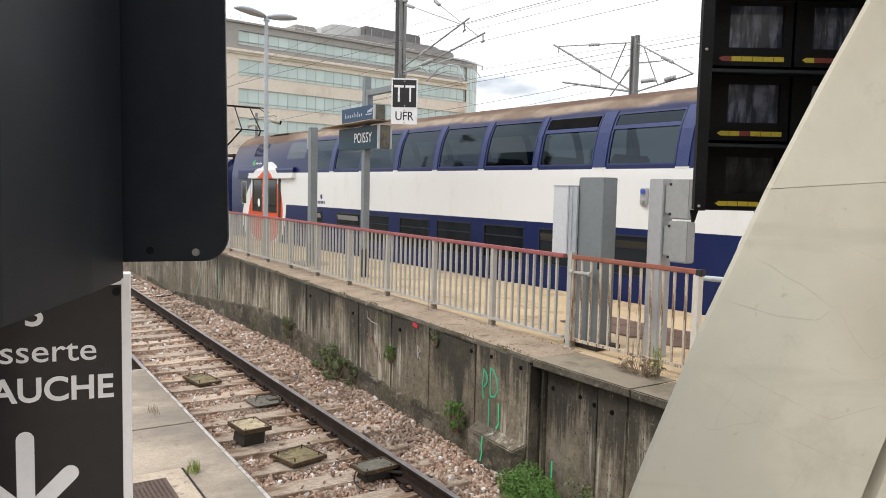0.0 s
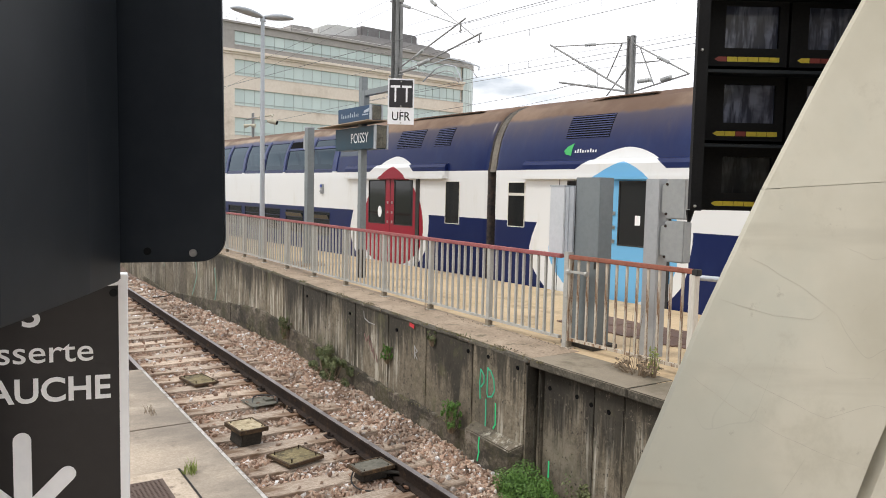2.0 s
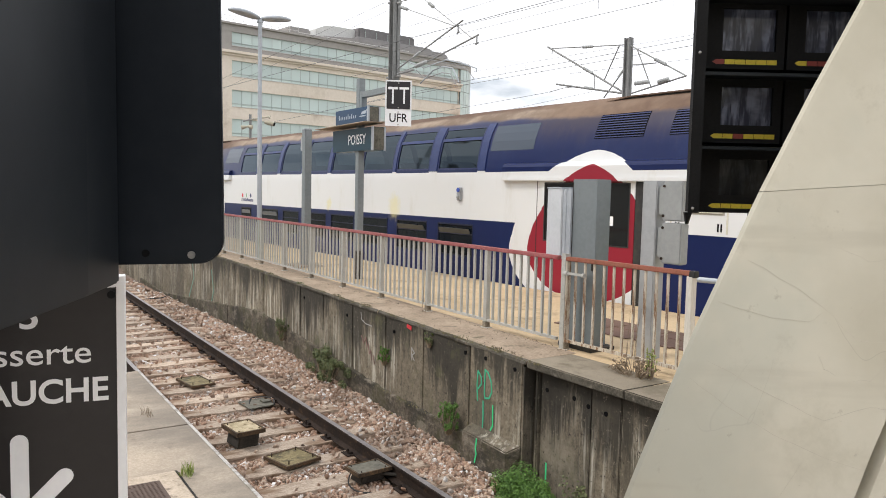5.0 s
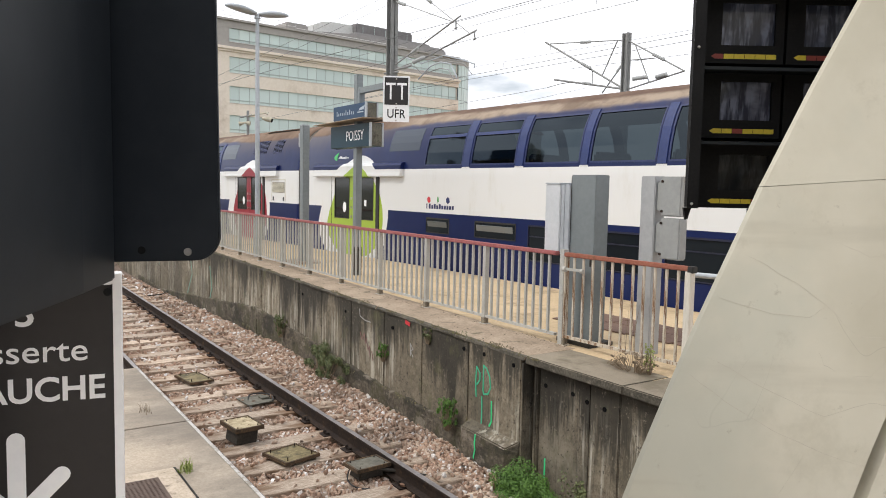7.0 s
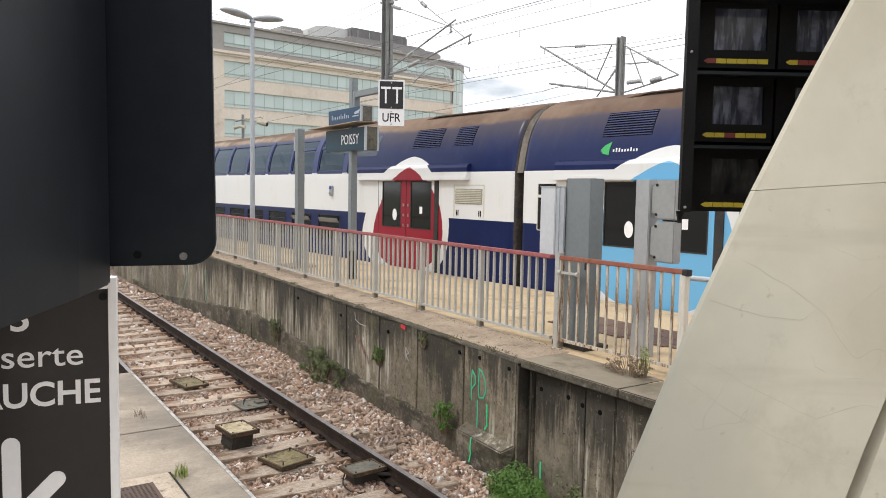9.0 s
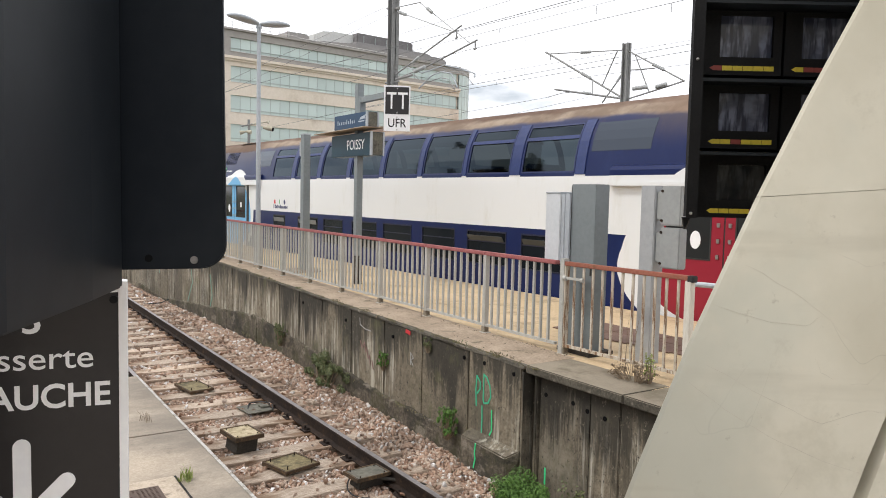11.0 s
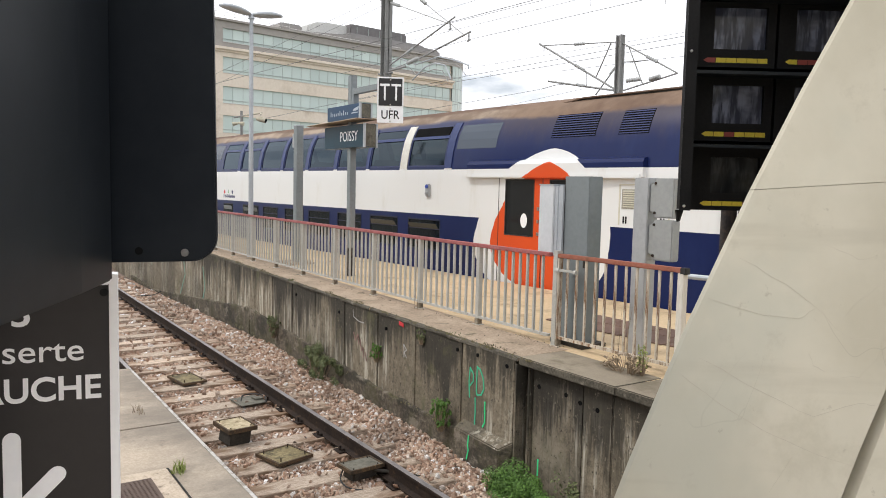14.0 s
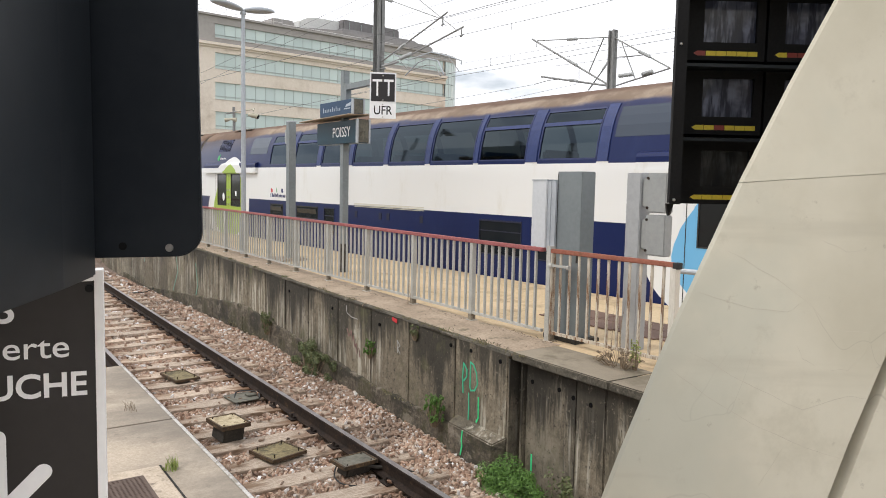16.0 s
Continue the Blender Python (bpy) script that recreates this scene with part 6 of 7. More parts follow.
for a, b, r in (((-21.99, 13.50, 6.66), (-20.93, 13.50, 6.74), 0.022), ((-20.93, 13.50, 6.74), (-20.43, 13.50, 6.64), 0.022), ((-20.43, 13.50, 6.64), (-20.08, 13.50, 6.26), 0.020), ((-24.68, 13.50, 9.71), (-23.75, 13.50, 9.53), 0.070), ((-24.7, 13.5, 7.0), (-23.7, 13.5, 6.95), 0.06), ((-22.0, 13.5, 6.66), (-22.6, 13.5, 7.04), 0.02), ((-23.9, 13.5, 9.60), (-22.3, 13.5, 9.46), 0.03)):
    bm = bm_new()
    rod(bm, a, b, r * 0.58, 8)
    part("cantilever", bm, M["cantilever_grey"], m1)
for a, b, r in (((-22.48, 13.42, 7.13), (-21.78, 13.42, 7.20), 0.10), ((-23.57, 13.40, 9.34), (-23.09, 13.40, 9.17), 0.08), ((-21.67, 13.40, 9.11), (-21.38, 13.40, 8.92), 0.08), ((-22.60, 13.40, 7.45), (-22.16, 13.40, 7.58), 0.07)):
    bm = bm_new()
    insulator(bm, a, b, r * 0.75, 8)
    part("insulator", bm, M["insulator"], m1)
for x, z in ((-20.02, 8.10), (-18.98, 7.60)):
    bm = bm_new()
    rod(bm, (x, 13.48, z + 0.02), (x + 0.01, 13.48, z - 0.22), 0.022, 6)
    rod(bm, (x - 0.05, 13.48, z - 0.23), (x + 0.07, 13.48, z - 0.21), 0.03, 6)
    part("wire_clamp", bm, M["mast_steel"], m1)
for line in (((-23.0, 7.35), (-22.0, 7.02), (-20.6, 7.10), (-19.6, 6.85), (-18.9, 6.62), (-18.9, 6.50)), ((-22.2, 6.52), (-21.4, 6.86), (-20.8, 6.92), (-20.2, 6.78), (-19.9, 6.40), (-19.85, 6.30))):
    bm = bm_new()
    for (xa, za), (xb, zb) in zip(line, line[1:]):
        rod(bm, (xa, 13.44, za), (xb, 13.44, zb), 0.022, 6)
    part("registration_arm", bm, M["lamp_grey"], m1, "bent pale registration arm")
m2 = thing("catenary_mast", "dark steel catenary mast with crossed cantilever arms", "catenary mast", group="catenary masts")
beam_mast(m2, -12.76, MY, -0.36, 6.58, 0.17, M["mast_steel"])
for a, b, r in (((-12.83, 13.50, 6.43), (-15.50, 13.50, 6.73), 0.018), ((-15.69, 13.50, 6.80), (-12.84, 13.50, 5.30), 0.032), ((-15.28, 13.50, 5.76), (-12.89, 13.50, 5.29), 0.032), ((-13.87, 13.50, 5.83), (-13.85, 13.50, 5.48), 0.012), ((-13.06, 13.50, 6.44), (-13.53, 13.50, 5.66), 0.020), ((-12.68, 13.50, 6.38), (-11.03, 13.50, 5.49), 0.022), ((-12.48, 13.50, 6.26), (-12.02, 13.50, 5.36), 0.018)):
    bm = bm_new()
    rod(bm, a, b, r * 0.75, 8)
    part("cantilever", bm, M["mast_steel"], m2)
for a, b, r in (((-12.62, 13.50, 5.93), (-11.89, 13.50, 5.88), 0.016), ((-13.51, 13.50, 5.24), (-12.87, 13.50, 5.85), 0.022), ((-12.62, 13.50, 5.26), (-11.03, 13.50, 5.49), 0.025), ((-15.50, 13.50, 6.73), (-15.50, 13.50, 6.56), 0.014), ((-15.56, 13.50, 5.58), (-15.00, 13.50, 5.63), 0.012), ((-15.00, 13.50, 5.63), (-14.61, 13.50, 5.62), 0.012)):
    bm = bm_new()
    rod(bm, a, b, r * 0.75, 8)
    part("cantilever", bm, M["mast_steel"], m2)
for a, b, r in (((-14.27, 13.45, 6.58), (-13.90, 13.45, 6.54), 0.06), ((-14.22, 13.45, 6.05), (-13.87, 13.45, 5.87), 0.06), ((-14.15, 13.45, 5.55), (-13.85, 13.45, 5.49), 0.06), ((-11.89, 13.45, 5.96), (-11.55, 13.45, 5.79), 0.06), ((-13.01, 13.45, 5.68), (-12.84, 13.45, 5.84), 0.05), ((-12.47, 13.45, 5.47), (-12.02, 13.45, 5.47), 0.075), ((-11.77, 13.45, 5.43), (-11.46, 13.45, 5.47), 0.075)):
    bm = bm_new()
    insulator(bm, a, b, r * 0.7, 6)
    part("insulator", bm, M["insulator"], m2)


def wire(points, r, label="thin dark overhead wire"):
    cu = bpy.data.curves.new("overhead_wire", "CURVE")
    cu.dimensions, cu.bevel_depth, cu.bevel_resolution = "3D", r * 0.8, 1
    sp = cu.splines.new("POLY")
    sp.points.add(len(points) - 1)
    for q, p in zip(sp.points, points):
        q.co = (*p, 1)
    cu.materials.append(M["wire"])
    return tagged(new("overhead_wire", cu), label, "overhead wire", "overhead wires")


def wire_y(x):
    return 13.5 + (x + 20) * 0.0627


for line, r in WIRES:
    wire([(x, wire_y(x), z) for x, z in line], r)
for x, z0, z1 in DROPPERS:
    wire([(x, wire_y(x), z1), (x + 0.01, wire_y(x), z0)], 0.007, "short dropper with a clamp on an overhead wire")

# ---- office building in the distance ----
bld = thing("office_building", "beige stone office building with bands of green glass", "building")
A, along = Vector((-86.65, 25.89, 0)), Vector((-0.1237, 0.9923, 0)).normalized()
inn = Vector((-along.y, along.x, 0))
BEND_U, BEND_RAD = 36.5, 4.4       # where the straight front ends and the rounded glass corner begins
def bpt(u, d, z):
    p = A + along * u + inn * d
    return (p.x, p.y, z)
def bbox(bm, u0, u1, d0, d1, z0, z1, mat=0):
    prism(bm, [bpt(u0, d0, z0), bpt(u1, d0, z0), bpt(u1, d1, z0), bpt(u0, d1, z0)], (0, 0, z1 - z0), mat)
ROWS_B = [(19.15, 20.68), (15.65, 17.45), (12.20, 14.10), (8.80, 10.76), (5.4, 7.3)]
def facade_part(name, u0, u1, d0, d1, z0, z1, mat, bevel=0.0):
    bm = bm_new()
    bbox(bm, u0, u1, d0, d1, z0, z1)
    return part(name, bm, mat, bld, bevel=bevel)
facade_part("core", -24, BEND_U, 0.35, 18, -0.36, 21.2, M["facade"])
facade_part("cornice", -24, BEND_U, -0.45, 0.35, 18.22, 18.52, M["facade"])
facade_part("cornice", -24, BEND_U, -0.20, 0.35, 17.98, 18.22, M["facade"])
for (z0, z1), (n0, n1) in zip(ROWS_B[1:], ROWS_B[2:] + [(-0.36, -0.36)]):
    facade_part("spandrel", -24, BEND_U, 0.0, 0.35, n1, z0, M["facade"])
facade_part("spandrel", -24, BEND_U, 0.0, 0.35, 17.45, 17.98, M["facade"])
for z0, z1 in ROWS_B[1:]:
    facade_part("pier", -24, 1.2, 0.0, 0.35, z0, z1, M["facade"])
facade_part("attic", -24, BEND_U, 0.02, 0.35, 18.52, 19.15, M["facade_grey"])
facade_part("attic", -24, 1.2, 0.02, 0.35, 19.15, 20.68, M["facade_grey"])
facade_part("attic", -24, BEND_U, 0.0, 0.35, 20.68, 21.5, M["facade_grey"])
facade_part("parapet", -24, BEND_U, -0.25, 0.6, 21.5, 21.72, M["facade_grey"])
bm = bm_new()
for i in range(26):
    rod(bm, bpt(-20 + i * 1.2, 0.4, 21.7), bpt(-20 + i * 1.2, 0.4, 22.55), 0.022, 5)
for z in (22.15, 22.55):
    rod(bm, bpt(-20, 0.4, z), bpt(10, 0.4, z), 0.022, 5)
rod(bm, bpt(10, 0.2, 21.95), bpt(27, 0.2, 21.95), 0.035, 5)
part("roof_railing", bm, M["soffit"], bld)
# set-back attic storey with a rounded end, and the plant on it
bm = bm_new()
arc = [bpt(33.2 + 4.4 * math.sin(radians(t)), 6.0 - 4.4 * math.cos(radians(t)), 21.6) for t in range(0, 100, 12)]
prism(bm, [bpt(13, 5.2, 21.6), bpt(20, 2.0, 21.6)] + arc + [bpt(37.4, 14, 21.6), bpt(13, 14, 21.6)], (0, 0, 1.35))
part("attic_storey", bm, M["roof_grey"], bld, bevel=0.12)
bm = bm_new()
arc = [bpt(31.6 + 3.6 * math.sin(radians(t)), 6.0 - 3.4 * math.cos(radians(t)), 22.95) for t in range(0, 100, 12)]
prism(bm, [bpt(20.4, 3.0, 22.95)] + arc + [bpt(35, 12, 22.95), bpt(20.4, 12, 22.95)], (0, 0, 0.55))
part("attic_storey", bm, M["roof_grey"], bld, bevel=0.2)
for u0, u1, d0, d1, z0, z1, mt in ((10.7, 13.9, 4, 8, 21.5, 23.5, "roof_grey"), (21.3, 31.0, 4, 9, 22.9, 24.95, "roof_plant")):
    bm = bm_new()
    bbox(bm, u0, u1, d0, d1, z0, z1)
    part("roof_plant", bm, M[mt], bld, "grey plant room on the roof", bevel=0.22)
bm = bm_new()
prism(bm, [bpt(15.2, 5, 21.6), bpt(15.2, 5, 23.9), bpt(16.6, 5, 24.55), bpt(18.5, 5, 24.75), bpt(22.0, 5, 24.75), bpt(22.0, 5, 21.6)], inn * 5)
part("roof_plant", bm, M["soffit"], bld, "pale curved plant housing on the roof", bevel=0.15)
for i in range(5):
    bm = bm_new()
    rod(bm, bpt(22.3 + i * 1.9, 3.95, 23.3), bpt(22.3 + i * 1.9, 3.95, 24.6), 0.05, 6)
    part("downpipe", bm, M["mullion"], bld)
pane_bm = bm_new()
box(pane_bm, (0, 0, 0), (1, 0.05, 1))
pane = part("window_pane", pane_bm, M["facade_glass"], bld)
pane_data = pane.data
bpy.data.objects.remove(pane)
ang = math.atan2(along.y, along.x)
step = 1.292
PANE_N = int((BEND_U - 1.2) / step)
for z0, z1 in ROWS_B[:5]:
    for i in range(PANE_N):
        for a, b in ((z0, z0 + 0.32), (z0 + 0.36, z1)):
            o = new("window_pane", pane_data)
            o.parent = bld
            o.matrix_basis = Matrix.Translation(bpt(1.2 + i * step + 0.03, 0.22, a)) @ Matrix.Rotation(ang, 4, "Z") @ Matrix.Diagonal((step - 0.06, 1, b - a, 1))
for z0, z1 in ROWS_B[:5]:
    for i in range(PANE_N + 1):
        bm = bm_new()
        bbox(bm, 1.17 + i * step, 1.22 + i * step, 0.18, 0.34, z0, z1)
        part("mullion", bm, M["mullion"], bld)
    facade_part("transom", 1.2, BEND_U, 0.12, 0.34, z0 + 0.31, z0 + 0.37, M["mullion"])
    facade_part("sill", 1.2, BEND_U, -0.06, 0.30, z0 - 0.07, z0, M["soffit"])
# rounded glass corner
def corner_pt(t, r, z):
    t = radians(t)
    return bpt(BEND_U + r * math.sin(t), BEND_RAD - r * math.cos(t), z)
CORNER = [i * 9 for i in range(12)]
for t0, t1 in zip(CORNER, CORNER[1:]):
    for z0, z1 in ((19.15, 20.68), (17.5, 19.1), (15.65, 17.45), (14.15, 15.6), (12.2, 14.1), (10.8, 12.15), (8.8, 10.76), (-0.36, 8.75)):
        bm = bm_new()
        prism(bm, [corner_pt(t0 + 0.4, BEND_RAD - 0.08, z0), corner_pt(t1 - 0.4, BEND_RAD - 0.08, z0), corner_pt(t1 - 0.4, BEND_RAD - 0.16, z0), corner_pt(t0 + 0.4, BEND_RAD - 0.16, z0)], (0, 0, z1 - z0))
        part("corner_pane", bm, M["facade_glass"], bld)
    bm = bm_new()
    prism(bm, [corner_pt(t0, BEND_RAD, 20.68), corner_pt(t1, BEND_RAD, 20.68), corner_pt(t1, BEND_RAD - 0.4, 20.68), corner_pt(t0, BEND_RAD - 0.4, 20.68)], (0, 0, 1.0))
    part("corner_band", bm, M["facade_grey"], bld)
    bm = bm_new()
    rod(bm, corner_pt(t0, BEND_RAD - 0.1, -0.36), corner_pt(t0, BEND_RAD - 0.1, 20.7), 0.05, 6)
    part("corner_mullion", bm, M["mullion"], bld)
bm = bm_new()
prism(bm, [corner_pt(t, BEND_RAD - 0.3, 0) for t in CORNER] + [bpt(BEND_U, BEND_RAD + 3, 0)], (0, 0, 20.9))
part("corner_core", bm, M["facade_core"], bld)
# low roofs far off
far = thing("distant_house", "distant house with an orange tiled roof", "house", pose(-88, 66, -0.36, 0, 0, 20))
bm = bm_new()
box(bm, (-6, -4, 0), (6, 4, 11.2))
part("wall", bm, M["facade"], far)
bm = bm_new()
prism(bm, [(-6.3, -4.3, 11.1), (-6.3, 4.3, 11.1), (-6.3, 0, 13.2)], (12.6, 0, 0))
part("roof", bm, M["roof_tile"], far)


# ---- monitor housing for train drivers ----
RIGHT = Vector((0.5442, 0.8390, 0)).normalized()
AWAY = Vector((-0.8390, 0.5442, 0)).normalized()


def placed(origin, right, up=Vector((0, 0, 1))):
    """Frame at origin: x to the right, y away from the camera, z up."""
    r, u = right.normalized(), up.normalized()
    f = u.cross(r).normalized()
    r = f.cross(u)
    m = Matrix((r, f, u)).transposed().to_4x4()
    m.translation = origin
    return m


MS = 0.4545  # the housing is drawn 2.2 times its size
mon = thing("monitor_housing", "black metal housing with hooded driver monitors beside the platform edge", "monitor housing", placed((-0.9895, 1.2341, 2.7955), RIGHT) @ Matrix.Diagonal((MS, MS, MS, 1)))
bm = bm_new()
box(bm, (0.10, 0.30, 0.0), (0.92, 0.34, 1.35))
prism(bm, [(0.0, 0.0, 0.0), (0.05, 0.0, 0.0), (0.118, 0.32, 0.0), (0.112, 0.34, 0.0)], (0, 0, 1.35))
box(bm, (0.92, 0.0, 0.0), (0.932, 0.34, 1.35))
box(bm, (0.11, 0.28, 0.0), (0.92, 0.30, 0.012))
box(bm, (0.11, 0.28, 1.335), (0.92, 0.30, 1.35))
part("case", bm, M["black_matt"], mon)
bm = bm_new()
prism(bm, [(0.03, 0.10, -0.055), (0.06, 0.16, -0.055), (0.075, 0.16, 0.0), (0.02, 0.10, 0.0)], (0, 0.02, 0))
part("catch", bm, M["black_matt"], mon)
cols = (0.115, 0.500)
rows_z = (0.0, 0.327, 0.670, 1.020)
SEG = (("yellow", "yellow", "yellow", "yellow", "red_tape", "yellow"), ("yellow", "yellow", "red_tape", "yellow", "yellow", "yellow"), ("red_tape", "yellow", "yellow", "yellow", "yellow", "yellow"))
for ri, z in enumerate(rows_z):
    bm = bm_new()
    prism(bm, [(0.058, 0.03, z + 0.284), (0.112, 0.29, z + 0.308), (0.112, 0.29, z + 0.318), (0.058, 0.03, z + 0.298)], (0.80, 0, 0))
    part("hood", bm, M["black_satin"], mon)
    for ci, x in enumerate(cols):
        bm = bm_new()
        x0, x1, z0, z1 = x, x + 0.372, z, z + 0.298
        sx0 = x0 + 0.098 - 0.008 * min(ri, 2)
        sx1, sz0 = sx0 + (0.233, 0.241, 0.249, 0.25)[ri], z0 + 0.083
        sz1 = sz0 + (0.168, 0.178, 0.193, 0.19)[ri]
        for u, v, s, t in ((x0, sx0, z0, z1), (sx1, x1, z0, z1), (sx0, sx1, z0, sz0), (sx0, sx1, sz1, z1)):
            box(bm, (u, 0.215, s), (v, 0.30, t))
        mo = part("monitor", bm, M["black_matt"], mon)
        bm = bm_new()
        box(bm, (sx0, 0.232, sz0), (sx1, 0.26, sz1))
        part("screen", bm, M["screen_dim"] if ri == 0 else M["screen"], mo, "dull grey monitor glass")
        n = 6
        segs = SEG[ri % 3] if ci == 0 else ("yellow", "red_tape", "red_tape", "yellow", "yellow", "yellow")
        for i in range(n):
            bm = bm_new()
            a = sx0 - 0.036 + i * 0.049
            pts = [(a, 0.2135, z0 + 0.021), (a + 0.0465, 0.2135, z0 + 0.021), (a + 0.0465, 0.2135, z0 + 0.043), (a, 0.2135, z0 + 0.043)]
            if i == 0:
                pts = [(a - 0.010, 0.2135, z0 + 0.032), (a + 0.008, 0.2135, z0 + 0.021), (a + 0.0465, 0.2135, z0 + 0.021), (a + 0.0465, 0.2135, z0 + 0.043), (a + 0.008, 0.2135, z0 + 0.043)]
            prism(bm, pts, (0, 0.0025, 0))
            part("tape", bm, M[segs[i]], mo)
bm = bm_new()
for x, y, z in ((0.0, 0.03, 0.02), (0.0, 0.03, 0.70)):
    bmesh.ops.create_icosphere(bm, subdivisions=1, radius=0.008, matrix=Matrix.Translation((x + 0.02, -0.004, z)))
part("screw", bm, M["bolt"], mon)
bm = bm_new()
box(bm, (0.34, 0.10, (P_NEAR - 2.7955) / MS), (0.42, 0.18, 0.0))
part("support", bm, M["black_satin"], mon)

# ---- leaning concrete strut by the camera ----
S0, SDIR = Vector((-0.6746, 0.7431, 2.4180)), Vector((0.157, 0.369, 0.876))
strut = thing("concrete_strut", "pale leaning concrete strut with hairline cracks", "column")
def strut_pt(z, r, a):
    s = (z - S0.z) / 0.674
    p = S0 + SDIR * ((z - S0.z) / SDIR.z) - RIGHT * (0.0584 * s if s < 0 else 0.0584 * s * (1 - s) if s < 1 else 0.0584 * (1 - s))
    return p + RIGHT * r + AWAY * a
def strut_piece(z0, z1, r0=0.0, r1=0.304, tilt=0.0, sec=None, name="shaft", mat="strut_concrete", parent=None):
    bm = bm_new()
    sec = sec or [(r0 + 0.010, 0.0), (r1, 0), (r1, 0.30), (r0 + 0.16, 0.30), (r0 + 0.012, 0.030), (r0 + 0.003, 0.018), (r0, 0.010), (r0 + 0.003, 0.003)]
    n = 10
    rings = [[bm.verts.new(strut_pt(z0 + (z1 - z0) * i / n + tilt * r, r, a)) for r, a in sec] for i in range(n + 1)]
    m = len(sec)
    for a, b in zip(rings, rings[1:]):
        for i in range(m):
            bm.faces.new((a[i], b[i], b[(i + 1) % m], a[(i + 1) % m]))
    bm.faces.new(rings[0])
    bm.faces.new(rings[-1][::-1])
    bmesh.ops.recalc_face_normals(bm, faces=bm.faces)
    ob = part(name, bm, M[mat], parent or strut, smooth=True)
    ob.data.set_sharp_from_angle(angle=radians(35))
strut_piece(P_NEAR, 2.8358, tilt=0.085)
strut_piece(2.8366, 4.2, tilt=0.085)
bm = bm_new()
low = [strut_pt(2.8335 + 0.085 * r, r, a) for r, a in ((0.022, 0.0025), (0.30, 0.0025), (0.30, 0.28), (0.185, 0.28))]
prism(bm, low, (0, 0, 0.006))
part("joint", bm, M["hairline"], strut)
twin = thing("concrete_strut", "pale leaning concrete strut beside a dark open joint", "column")
strut_piece(P_NEAR, 4.2, sec=[(0.325, 0.004), (0.66, 0.004), (0.66, 0.30), (0.325, 0.30), (0.321, 0.012)], parent=twin)
strut_piece(P_NEAR, 4.19, sec=[(0.303, 0.045), (0.313, 0.05), (0.323, 0.04), (0.323, 0.28), (0.303, 0.28)], name="joint", mat="joint_filler", parent=twin)

# hairline cracks in the strut's face
for line in (((0.025, 2.744), (0.108, 2.708), (0.156, 2.683), (0.219, 2.639), (0.272, 2.636)), ((0.010, 2.688), (0.094, 2.666), (0.145, 2.662), (0.161, 2.677)),
             ((0.031, 2.608), (0.145, 2.559), (0.223, 2.530), (0.276, 2.550), (0.302, 2.548)), ((0.014, 2.587), (0.084, 2.548), (0.160, 2.512), (0.219, 2.489), (0.302, 2.464)),
             ((0.205, 2.665), (0.215, 2.690), (0.237, 2.713)), ((0.272, 2.636), (0.276, 2.609), (0.261, 2.586), (0.237, 2.584)), ((0.140, 2.763), (0.189, 2.745), (0.219, 2.750)),
             ((0.203, 2.427), (0.216, 2.476)), ((0.176, 2.619), (0.193, 2.599), (0.213, 2.591))):
    rg = random.Random(int(line[0][1] * 1000))
    pts = [line[0]]
    for (r0, z0), (r1, z1) in zip(line, line[1:]):
        for f in (0.33, 0.66, 1.0):
            pts.append((r0 + (r1 - r0) * f + rg.uniform(-0.0012, 0.0012), z0 + (z1 - z0) * f + rg.uniform(-0.0012, 0.0012)))
    bm = bm_new()
    ring = []
    for q, (r, z) in enumerate(pts):
        h = (0.00022 + 0.00022 * rg.random()) if 0 < q < len(pts) - 1 else 0.00006
        ring.append([bm.verts.new(strut_pt(z + dz, r + dr, a)) for dr, dz, a in ((-h * 0.4, h, -0.0002), (h * 0.4, -h, -0.0002), (h * 0.4, -h, 0.002), (-h * 0.4, h, 0.002))])
    for u, v in zip(ring, ring[1:]):
        for e in range(4):
            bm.faces.new((u[e], v[e], v[(e + 1) % 4], u[(e + 1) % 4]))
    bmesh.ops.recalc_face_normals(bm, faces=bm.faces)
    part("crack", bm, M["hairline"], strut)

# ---- black display case close to the camera ----
case = thing("display_case", "large matt black display case seen from its edge", "display case")
UPC = Vector((-0.030, 0.004, 0.352)).normalized()
fl = placed((-1.065, 0.187, 2.719), Vector((0.071, 0.110, 0)), UPC)
bm = bm_new()
r, w = 0.034, 0.131
pts = [(-0.02, 0, 0), (w - r, 0, 0)] + [(w - r + r * math.sin(radians(t)), 0, r - r * math.cos(radians(t))) for t in range(10, 91, 10)] + [(w, 0, 0.95), (-0.02, 0, 0.95)]
prism(bm, [fl @ Vector(q) for q in pts], fl.to_3x3() @ Vector((0, 0.008, 0)))
flange = part("side_panel", bm, M["black_satin"], case, bevel=0.0015)
bm = bm_new()
rod(bm, fl @ Vector((0.0885, -0.002, 0.0118)), fl @ Vector((0.0885, 0.004, 0.0118)), 0.0052, 14)
part("screw", bm, M["bolt"], flange)
bm = bm_new()
rod(bm, fl @ Vector((0.027, -0.0012, 0.015)), fl @ Vector((0.027, 0.004, 0.015)), 0.0052, 14)
part("hole", bm, M["dark_void"], flange)
ca, cb = Vector((-1.058, 0.180, 2.697)), Vector((-0.741, 0.027, 2.697))
cdir = (cb - ca).normalized()
cleft = Vector((cdir.y, -cdir.x, 0))
if cleft.y > 0:
    cleft = -cleft
bm = bm_new()
